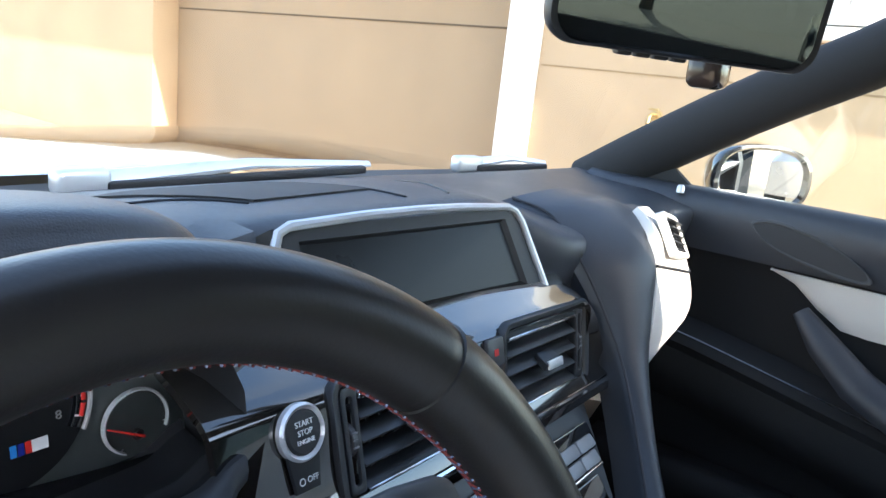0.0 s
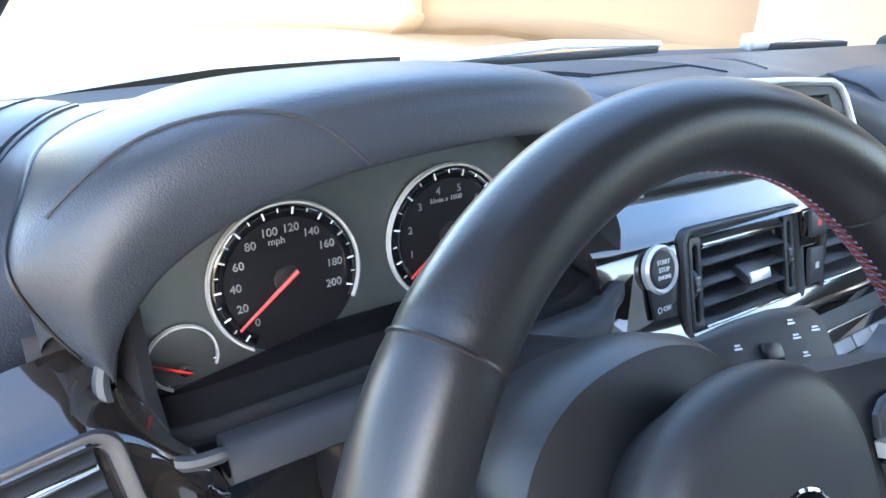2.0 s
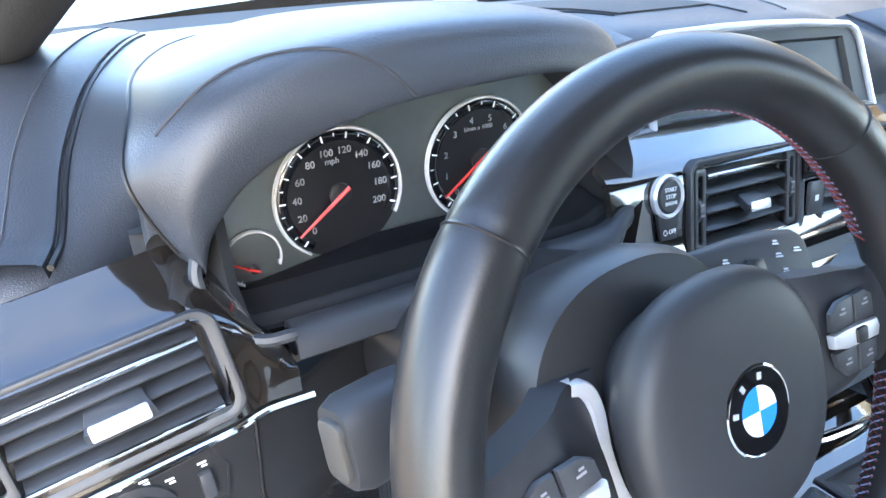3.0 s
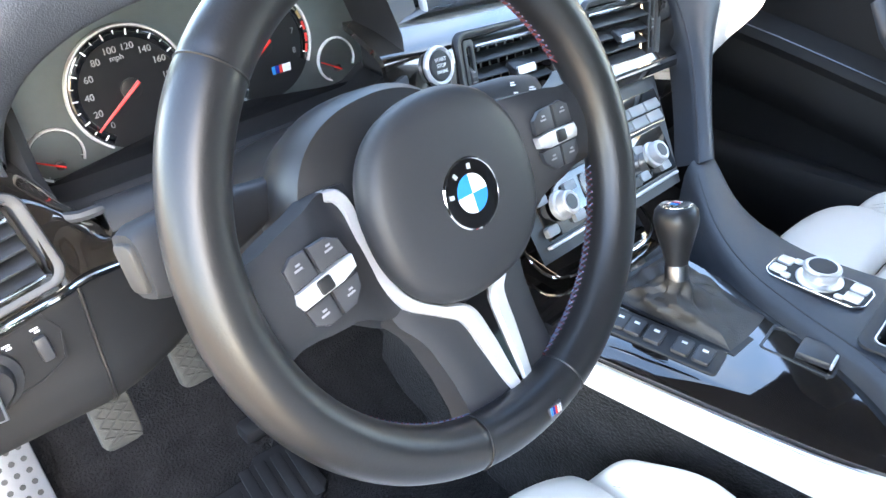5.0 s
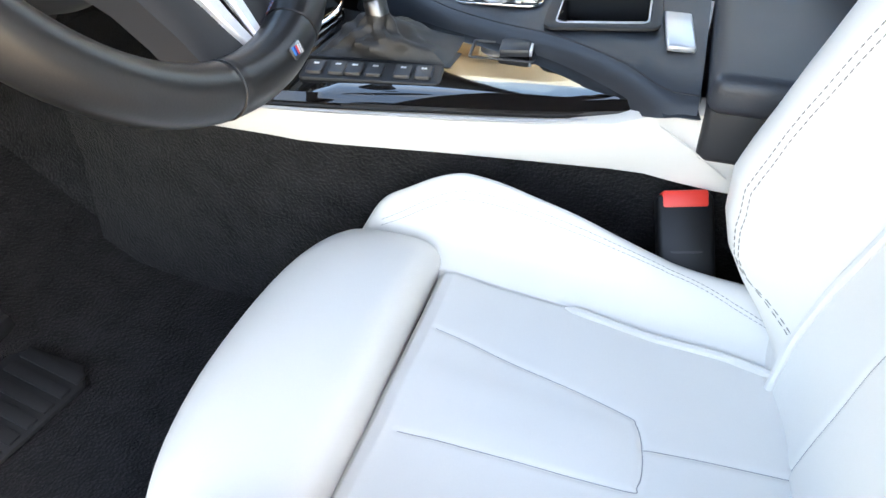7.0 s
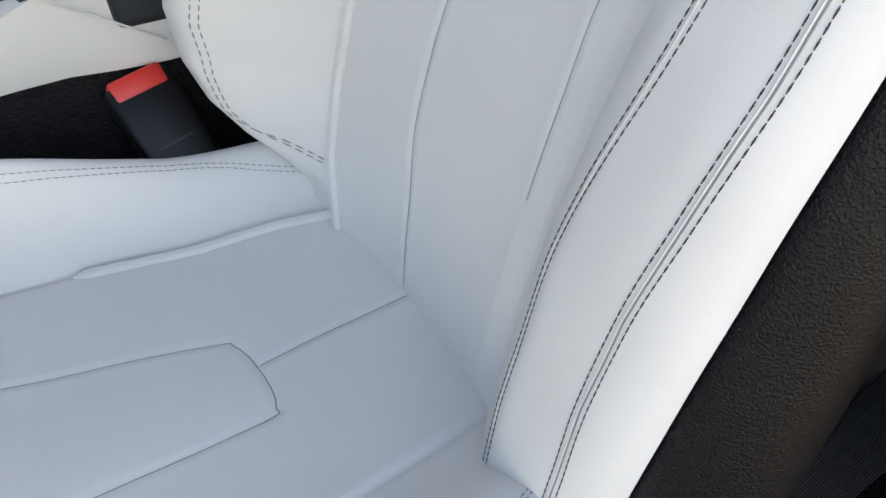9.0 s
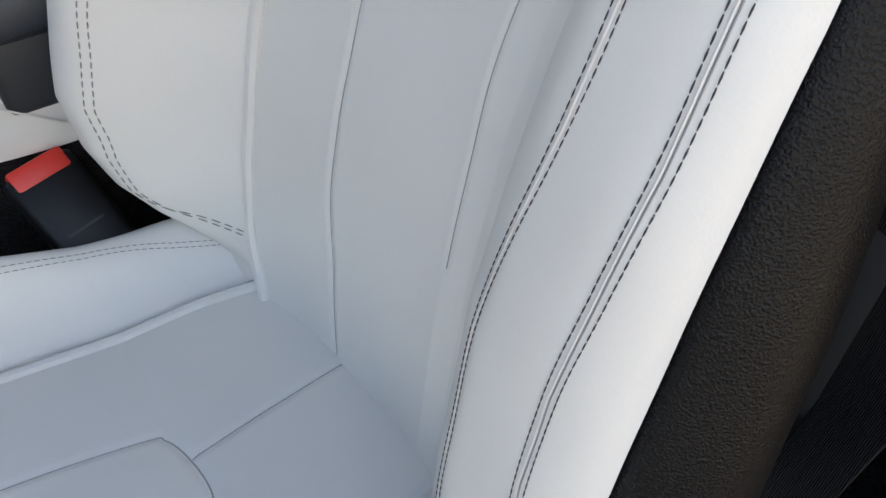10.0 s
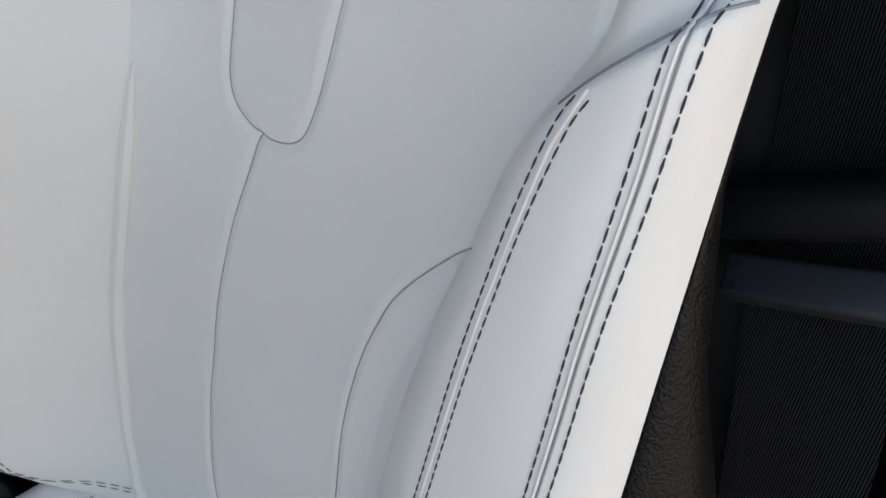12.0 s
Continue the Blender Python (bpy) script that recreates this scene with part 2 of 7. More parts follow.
CARPET = mat("charcoal carpet", (0.017, 0.016, 0.0165), 0.95, bump=1.0, scale=280, vary=0.6, vary_scale=26, sheen=0.06, spec=0.1, dist=0.006)
RUBBER = mat("black rubber", (0.013, 0.013, 0.014), 0.6, bump=0.2, scale=300, vary=0.3)
PEDAL_RUBBER = mat("dusty worn rubber", (0.042, 0.042, 0.039), 0.75, bump=0.3, scale=300, vary=0.5, vary_scale=40)
GLASS_BLACK = mat("black display glass", (0.006, 0.006, 0.007), 0.09, vary=0.1, coat=0.5, rvary=0.03)
DIAL = mat("black dial face", (0.008, 0.008, 0.009), 0.35, vary=0.1)
DIAL_GREY = mat("brushed grey cluster face", (0.22, 0.24, 0.235), 0.32, metal=0.85, vary=0.12, vary_scale=15)
RED = mat("red needle plastic", (0.65, 0.025, 0.02), 0.4, vary=0.1)
WHITE_INK = mat("white print", (0.75, 0.75, 0.75), 0.5, vary=0.03)
GREY_INK = mat("grey print", (0.24, 0.24, 0.25), 0.5, vary=0.05)
BLUE = mat("blue enamel", (0.03, 0.22, 0.62), 0.2, vary=0.05, coat=0.6)
WHITE_ENAMEL = mat("white enamel", (0.8, 0.8, 0.8), 0.2, vary=0.03, coat=0.6)
DARKBLUE = mat("dark blue enamel", (0.02, 0.03, 0.25), 0.25, vary=0.05)
BUCKLE_RED = mat("red buckle button", (0.72, 0.045, 0.03), 0.4, vary=0.12)
THREAD = mat("dark grey thread", (0.035, 0.035, 0.04), 0.8, vary=0.2)
BELT_PLASTIC = mat("black belt plastic", (0.007, 0.007, 0.008), 0.4, bump=0.1, scale=900, vary=0.15, spec=0.3)
KEY_GREY = mat("grey lacquered key", (0.26, 0.27, 0.28), 0.42, metal=0.3, vary=0.08)
SCREEN = mat("matt black screen glass", (0.007, 0.007, 0.008), 0.30, vary=0.1, spec=0.18)
TONGUE = mat("blue-grey tongue plastic", (0.016, 0.018, 0.023), 0.45, bump=0.1, scale=900, vary=0.12)
THREAD_PALE = mat("pale grey thread", (0.26, 0.25, 0.23), 0.8, vary=0.2)
# darker grey standing in for the shade down in the seat's grooves
SEAM_SHADE = mat("painted seam shade", (0.30, 0.295, 0.29), 0.7, vary=0.2)
THREAD_RED = mat("red thread", (0.12, 0.012, 0.012), 0.8, vary=0.2)
THREAD_BLUE = mat("blue-grey thread", (0.10, 0.13, 0.22), 0.8, vary=0.2)
WEBBING = mat("black belt webbing", (0.006, 0.006, 0.007), 0.8, bump=0.7, scale=320, vary=0.2, kind="weave", dist=0.0012, spec=0.15)
HEADLINER = mat("anthracite headliner cloth", (0.017, 0.017, 0.018), 0.9, bump=0.4, scale=600, vary=0.2)
PAINT_BLACK = mat("black car paint", (0.012, 0.012, 0.013), 0.08, coat=1.0, vary=0.1, rvary=0.02)
STUCCO = mat("tan stucco", (0.48, 0.355, 0.23), 0.9, bump=0.5, scale=60, vary=0.16, vary_scale=1.6, dist=0.004)
# bay paint: the stucco tan darkened, so the recess's shade sits in the colour
STUCCO_SHADED = mat("tan panel paint darkened for shade", (0.34, 0.245, 0.155), 0.7, bump=0.15, scale=40, vary=0.12, vary_scale=2.2, dist=0.003)
WHITE_PAINT = mat("white paint", (0.78, 0.77, 0.74), 0.6, bump=0.1, scale=80, vary=0.06)
CONCRETE = mat("pale sandy concrete", (0.41, 0.30, 0.185), 0.85, bump=0.4, scale=60, vary=0.2, vary_scale=1.2, dist=0.004)
BRASS = mat("weathered brass", (0.45, 0.33, 0.16), 0.4, metal=0.8, vary=0.3, vary_scale=40)
MIRROR = mat("mirror glass", (0.85, 0.86, 0.86), 0.01, metal=1.0, vary=0.0, rvary=0.0)
SHADE_GLASS = mat("smoked sensor plastic", (0.05, 0.035, 0.03), 0.15, vary=0.2)


def glass(name, tint=(0.94, 0.97, 0.95), gloss=0.06):
    m = bpy.data.materials.new(name)
    m.use_nodes = True
    n, l = m.node_tree.nodes, m.node_tree.links
    n.remove(n["Principled BSDF"])
    t, g, mx = n.new("ShaderNodeBsdfTransparent"), n.new("ShaderNodeBsdfGlossy"), n.new("ShaderNodeMixShader")
    t.inputs[0].default_value = (*tint, 1)
    g.inputs["Roughness"].default_value = 0.02
    mx.inputs[0].default_value = gloss
    l.new(t.outputs[0], mx.inputs[1])
    l.new(g.outputs[0], mx.inputs[2])
    l.new(mx.outputs[0], n["Material Output"].inputs[0])
    return m


GLASS = glass("clear window glass")
GLASS_LENS = glass("clear cluster lens", (0.9, 0.92, 0.92), 0.05)

# ---- outside: ground and building ----


def flat(x0, x1, y0, y1, z):
    bm = bmesh.new()
    bm.faces.new([bm.verts.new(p) for p in ((x0, y0, z), (x1, y0, z), (x1, y1, z), (x0, y1, z))])
    return bm


part("ground", flat(-400, 400, -400, 400, 0), CONCRETE, None, "pale concrete driveway in sunlight", False, "structure", "ground")

WX, CORNER = 3.2, 6.42                                    # the wall's face, and the far corner of its recessed bay
wall = thing("building_wall", (WX, 2, 0), "tan stucco building wall with a white post and a recessed painted bay", "wall", kind="structure")
part("stucco", box((WX + 0.15, 0.85, 1.10), (0.30, 2.7, 2.2), 0.004), STUCCO, wall)
part("stucco", box((WX + 0.15, CORNER + 7.0, 1.10), (0.30, 14.0, 2.2), 0.004), STUCCO, wall)
part("bay_panel", box((WX + 0.30, 4.36, 1.10), (0.08, 4.12, 2.2), 0.002), STUCCO_SHADED, wall, "tan painted bay panel, toned darker for its shade")
for z in (1.37, 2.05):
    part("joint", box((WX + 0.257, 4.45, z), (0.008, 3.90, 0.012), 0), mat("bay joint", (0.12, 0.085, 0.055), 0.9), wall)
part("joint", box((WX - 0.001, 0.85, 1.16), (0.006, 2.66, 0.010), 0), mat("stucco joint line", (0.3, 0.21, 0.12), 0.9), wall)
part("door_post", box((WX + 0.09, 2.315, 1.10), (0.26, 0.225, 2.2), 0.012), WHITE_PAINT, wall, "white painted post")
part("door_jamb", box((WX + 0.17, 2.46, 1.10), (0.14, 0.07, 2.2), 0.006), mat("beige painted jamb", (0.5, 0.40, 0.28), 0.6), wall)
part("window_sill", box((WX - 0.03, 0.18, 1.40), (0.16, 1.20, 0.06), 0.01), WHITE_PAINT, wall, "white window sill")
part("window_frame", ring(rrect(1.15, 0.70, 0.01), rrect(0.95, 0.54, 0.01), 0.08, frame_at((WX - 0.02, 0.18, 1.79), (0, -1, 0), (0, 0, 1)), 0.005), WHITE_PAINT, wall)
part("window_pane", box((WX - 0.004, 0.18, 1.79), (0.01, 0.95, 0.54), 0), mat("sunlit net curtain", (0.6, 0.6, 0.58), 0.5, coat=0.6), wall)
part("mullion", box((WX - 0.02, 0.18, 1.79), (0.05, 0.05, 0.54), 0.005), WHITE_PAINT, wall)
part("eave", box((WX + 0.02, 9.7, 2.25), (0.78, 20.6, 0.10), 0.01), WHITE_PAINT, wall, "white roof eave")
tap = thing("garden_tap", (WX, 1.442, 0.96), "small weathered brass garden tap on the stucco wall", "tap")
part("flange", lathe([(0.03, 0), (0.03, 0.008), (0.016, 0.012)], 24, frame_at((WX, 1.442, 0.96), (0, 1, 0), (0, 0, 1)) @ pose(0, 0, 0, 0, 180, 0)), BRASS, tap)
part("spout", tube([(WX, 1.442, 0.96), (WX - 0.06, 1.442, 0.962), (WX - 0.09, 1.442, 0.95), (WX - 0.10, 1.442, 0.915)], 0.011, 12), BRASS, tap)
part("handle", box((WX - 0.05, 1.442, 0.99), (0.012, 0.055, 0.012), 0.004), BRASS, tap)

# ---- behind the car: a parked car and trees, seen in the mirrors and the gloss trim; one unseen tree added for shade ----
LEAF = mat("green leaves", (0.055, 0.10, 0.028), 0.55, vary=0.5, vary_scale=3.0)
BARK = mat("grey-brown bark", (0.16, 0.12, 0.085), 0.9, bump=0.6, scale=30, vary=0.3, vary_scale=5, dist=0.01)
CAR_SILVER = mat("silver car paint", (0.55, 0.57, 0.60), 0.25, metal=0.6, coat=1.0, vary=0.04)
CAR_GLASS = mat("dark car window", (0.02, 0.024, 0.026), 0.06, coat=0.6, vary=0.1, rvary=0.02)


def tree(x, y, h, spread, seed):
    rnd = random.Random(seed)
    t = thing("tree", (x, y, 0), "leafy green tree with a forked grey-brown trunk", "tree", "trees behind the driveway")
    top = V(x + 0.2, y, h * 0.45)
    bm = tube(spline([(x, y, -0.05), (x + 0.06, y, h * 0.2), top], 8), [0.17, 0.15, 0.14, 0.13, 0.12, 0.11, 0.105, 0.10], 9)
    tips = []
    for k in range(7):
        a = 2 * math.pi * k / 7 + rnd.uniform(-0.3, 0.3)
        tip = top + V(math.cos(a) * spread * rnd.uniform(0.5, 0.9), math.sin(a) * spread * rnd.uniform(0.5, 0.9), h * rnd.uniform(0.15, 0.45))
        tube(spline([top + V(0, 0, -0.1 * k), top.lerp(tip, 0.5) + V(0, 0, 0.25), tip], 7), [0.07, 0.06, 0.05, 0.04, 0.03, 0.02, 0.01], 6, bm=bm)
        tips += [tip, top.lerp(tip, 0.6) + V(0, 0, 0.4)]
    part("trunk", bm, BARK, t)
    verts, faces = [], []
    for c in tips:
        for _ in range(260):
            d = V(rnd.gauss(0, 1), rnd.gauss(0, 1), rnd.gauss(0, 0.8))
            p = c + d * spread * 0.24
            u = V(rnd.gauss(0, 1), rnd.gauss(0, 1), rnd.gauss(0, 1)).normalized()
            w = u.orthogonal().normalized()
            n0, sz = len(verts), rnd.uniform(0.05, 0.11)
            verts += [p - u * sz, p + w * sz * 0.5, p + u * sz, p - w * sz * 0.5]
            faces.append((n0, n0 + 1, n0 + 2, n0 + 3))
    pydata("crown", verts, faces, LEAF, t, "crown of small green leaves", False, "stuff")


# the last tree is unseen, added so its crown shades the driver's side
for tx, ty, th, ts, seed in ((-6.5, -15.0, 5.5, 2.0, 1), (-2.2, -17.5, 6.0, 2.2, 2), (2.4, -16.0, 5.6, 2.0, 3), (6.8, -18.0, 6.2, 2.3, 4), (-11.0, -12.0, 5.5, 2.1, 5), (-12.5, -4.0, 5.2, 2.0, 6), (-2.15, -7.5, 7.0, 1.3, 7)):
    tree(tx, ty, th, ts, seed)


def parked_car(x, y):
    c = thing("parked_car", (x, y, 0), "silver parked car standing on the driveway", "car")
    side = [(-2.15, 0.35), (-2.2, 0.62), (-2.0, 0.84), (-1.0, 0.95), (-0.25, 1.38), (0.6, 1.43), (1.45, 1.30), (2.05, 1.0), (2.2, 0.72), (2.15, 0.35)]
    rows = []
    for u in (-0.88, -0.80, -0.4, 0, 0.4, 0.80, 0.88):
        q = 1 - 0.10 * (abs(u) / 0.88) ** 4
        rows.append([(x + u * (1 if z < 0.9 else 0.84), y + a * q, 0.30 + (z - 0.30) * q) for a, z in side])
    part("body", loft(rows, caps=True), CAR_SILVER, c)
    for name, pts in (("windscreen", ((-0.98, 0.97), (-0.30, 1.355))), ("rear_window", ((1.50, 1.265), (2.00, 1.02)))):
        part(name, thick(loft([[(x + u, y + a * 1.005, z + 0.012) for a, z in pts] for u in (-0.60, 0, 0.60)]), 0.006), CAR_GLASS, c)
    for s in (-1, 1):
        part("side_window", box((x + s * 0.745, y + 0.45, 1.13), (0.02, 1.7, 0.26), 0.008), CAR_GLASS, c)
        for wy in (-1.35, 1.35):
            part("wheel", lathe([(0.0, 0.0), (0.20, 0.0), (0.30, 0.01), (0.325, 0.04), (0.325, 0.18), (0.30, 0.21), (0, 0.21)], 24, frame_at((x + s * 0.68, y + wy, 0.325), (0, 1, 0), (0, 0, s))), RUBBER, c)
        part("headlight", box((x + s * 0.62, y - 2.08, 0.70), (0.34, 0.12, 0.13), 0.03), WHITE_PAINT, c, "pale headlight")


parked_car(1.7, -8.2)

# ---- car body shell ----
CX = 0.08                                                # middle of the car
floor = part("floor", loft([[(CX - 0.86, y, z), (CX - 0.80, y, z), (CX - 0.3, y, z - 0.005), (CX - 0.16, y, z + 0.01), (CX - 0.12, y, max(z + 0.05, 0.47)), (CX + 0.12, y, max(z + 0.05, 0.47)), (CX + 0.16, y, z + 0.01), (CX + 0.3, y, z - 0.005), (CX + 0.80, y, z), (CX + 0.86, y, z)] for y, z in ((-1.9, 0.23), (-0.5, 0.23), (0.25, 0.235), (0.36, 0.245), (0.46, 0.275), (0.62, 0.40), (0.78, 0.56), (0.80, 0.78))]), CARPET, None, "charcoal carpeted car floor rising to the footwell", True, "structure", "floor")


def panel(name, rows, material, d, label, category, parent=None, kind="structure"):
    return part(name, thick(loft(rows), d), material, parent, label, True, kind, category)


panel("roof", [[(x, y, 1.33 - 0.06 * ((x - CX) / 0.75) ** 2 - 0.10 * max(0, y - 0.0) ** 2 - 0.05 * max(0, -y - 0.7) ** 2) for y in (0.05, 0.0, -0.12, -0.30)] for x in np.linspace(CX - 0.66, CX + 0.66, 14)], HEADLINER, 0.03, "anthracite cloth roof lining", "ceiling")
panel("roof", [[(x, y, 1.33 - 0.06 * ((x - CX) / 0.75) ** 2 - 0.05 * max(0, -y - 0.7) ** 2) for y in (-0.78, -0.9, -1.2, -1.5)] for x in np.linspace(CX - 0.66, CX + 0.66, 14)], HEADLINER, 0.03, "anthracite cloth roof lining", "ceiling")
# opening between these strips is added, unseen, to let sun onto the passenger dash
for x0, x1 in ((CX - 0.66, 0.26), (0.50, CX + 0.66)):
    panel("roof", [[(x, y, 1.33 - 0.06 * ((x - CX) / 0.75) ** 2) for y in (-0.3, -0.5, -0.78)] for x in np.linspace(x0, x1, 7)], HEADLINER, 0.03, "anthracite cloth roof lining", "ceiling")
panel("roof_rail", [[(-0.585, y, z) for z in (1.20, 1.24, 1.285)] for y in (0.0, -0.25, -0.5, -0.95)], HEADLINER, 0.03, "dark roof side rail over the open door", "roof rail")
# rear: parcel shelf, seat bulkhead and quarter panels close the cabin behind
panel("rear_bulkhead", [[(x, -1.55, z) for z in (0.2, 0.6, 0.95)] for x in (CX - 0.75, CX + 0.75)], HEADLINER, 0.04, "dark rear bulkhead", "wall")
for s in (-1, 1):
    panel("rear_quarter", [[(CX + s * (0.80 - 0.12 * max(0, (z - 0.9) / 0.4)), y, z) for z in (0.2, 0.6, 0.92)] for y in (-0.70, -1.1, -1.6)], HEADLINER, 0.05, "dark rear side panel", "wall")
    panel("rear_pillar", [[(CX + s * (0.78 - 0.13 * (z - 0.9) / 0.4), y0 + dy, z) for z, y0 in ((0.9, -1.45), (1.1, -1.25), (1.31, -1.05))] for dy in (-0.25, 0.0)], HEADLINER, 0.05, "dark rear roof pillar", "pillar")
    panel("b_pillar", [[(CX + s * (0.80 - 0.14 * max(0, (z - 0.9) / 0.4)), y, z) for z in (0.2, 0.6, 0.9, 1.1, 1.30)] for y in ((-0.62 if s < 0 else -0.72), -0.80, -0.90)], PLASTIC, 0.05, "dark plastic door pillar", "pillar")
    # windscreen pillar
    if s > 0:
        a = spline([(0.88, 0.60, 0.865), (0.845, 0.44, 0.965), (0.805, 0.26, 1.070), (0.765, 0.08, 1.165), (0.715, -0.08, 1.265)], 14)
    else:
        a = spline([(-0.705, 0.70, 0.855), (-0.660, 0.577, 0.915), (-0.622, 0.42, 0.997), (-0.585, 0.26, 1.085), (-0.550, 0.10, 1.180), (-0.520, -0.05, 1.275)], 14)
    rows = []
    for k, p in enumerate(a):
        d = (a[min(k + 1, 13)] - a[max(k - 1, 0)]).normalized()
        side = Vector((s, 0, 0))
        up = d.cross(side).normalized() * -s
        wdt = 0.052 - 0.008 * k / 13
        rows.append([p + side * 0.045 * math.cos(q) + up * wdt * math.sin(q) for q in [2 * math.pi * j / 14 for j in range(14)]])
    pil = part("a_pillar", loft(rows, close=True, caps=True), HEADLINER, None, "dark cloth-covered windscreen pillar", True, "structure", "pillar")
part("windscreen", loft([[(CX + 0.76 * u * (1 - 0.14 * t), 0.70 - 0.66 * t - 0.10 * u * u * (1 - t), 0.885 + 0.435 * t - 0.03 * u * u * t) for u in np.linspace(-1, 1, 17)] for t in np.linspace(0, 1, 7)]), GLASS, None, "clear curved windscreen glass", True, "structure", "window").visible_shadow = False
TINT = glass("dark tinted rear glass", (0.04, 0.055, 0.055), 0.06)
for s in (-1, 1):
    part("rear_side_window", loft([[(CX + s * 0.80, y, 0.90), (CX + s * 0.66, y, 1.31)] for y in (-0.88, -1.2, -1.5)]), TINT, None, "dark tinted rear side window", True, "structure", "window")
part("rear_window", loft([[(x, -1.62, 0.93), (x, -1.35, 1.28)] for x in (CX - 0.70, CX, CX + 0.70)]), TINT, None, "dark tinted rear window", True, "structure", "window")
part("firewall", box((CX, 0.82, 0.55), (1.6, 0.04, 0.62), 0), CARPET, None, "dark footwell bulkhead", False, "structure", "wall")
part("door_sill", box((CX - 0.83, -0.2, 0.30), (0.14, 1.9, 0.16), 0.03, 3), PLASTIC_SOFT, None, "dark plastic door sill", True, "structure", "sill")

# bonnet, cowl and wipers
bonnet = part("bonnet", loft([[(CX + 0.84 * u, y, z - 0.05 * u * u + 0.012 * (1 - abs(abs(u) - 0.5) * 2 if abs(abs(u) - 0.5) < 0.5 else 0)) for u in np.linspace(-1, 1, 21)] for y, z in ((0.80, 0.885), (0.95, 0.90), (1.2, 0.895), (1.6, 0.84), (1.85, 0.76), (1.95, 0.62), (1.97, 0.3))]), PAINT_BLACK, None, "black painted car bonnet in sunlight", True, "structure", "bonnet")
part("cowl", loft([[(CX + 0.80 * u, y - 0.10 * u * u, z) for u in np.linspace(-1, 1, 17)] for y, z in ((0.69, 0.875), (0.72, 0.868), (0.76, 0.866), (0.80, 0.878))]), mat("grey cowl plastic", (0.05, 0.05, 0.05), 0.6, bump=0.2, scale=400), None, "grey plastic cowl under the windscreen", True, "structure", "cowl")


def wiper(x0, x1, y0, y1):
    w = thing("wiper", (x0, y0, 0.89), "sunlit silver-grey windscreen wiper arm and blade", "wiper", "windscreen wipers")
    a, b = V(x0, y0, 0.898), V(x1, y1, 0.902)
    d = (b - a).normalized()
    part("arm", tube([a, a + (b - a) * 0.5 + V(0, 0, 0.010), b], [0.012, 0.009, 0.006], 8, flat=0.5), SILVER, w)
    part("blade", box((0, 0, 0), ((b - a).length * 0.9, 0.012, 0.012), 0.003, m=frame_at((a + b) / 2 + V(0, -0.012, -0.006), d, (0, 1, 0))), RUBBER, w)
    part("arm_cap", box((0, 0, 0), (0.06, 0.03, 0.03), 0.008, 3, m=frame_at(a, d, (0, 1, 0))), SILVER, w)


wiper(-0.10, 0.36, 0.70, 0.715)
wiper(0.60, 0.80, 0.70, 0.655)

# ---- steering wheel ----
HUB = Vector((-0.372, 0.0, 0.85))
TILT = radians(26)
WN = Vector((0, -math.cos(TILT), math.sin(TILT)))        # towards the driver
WU = Vector((0, math.sin(TILT), math.cos(TILT)))
WM = frame_at(HUB, (1, 0, 0), WU) @ pose(0, 0, 0, 0, 0, 6)      # turned a little from straight ahead


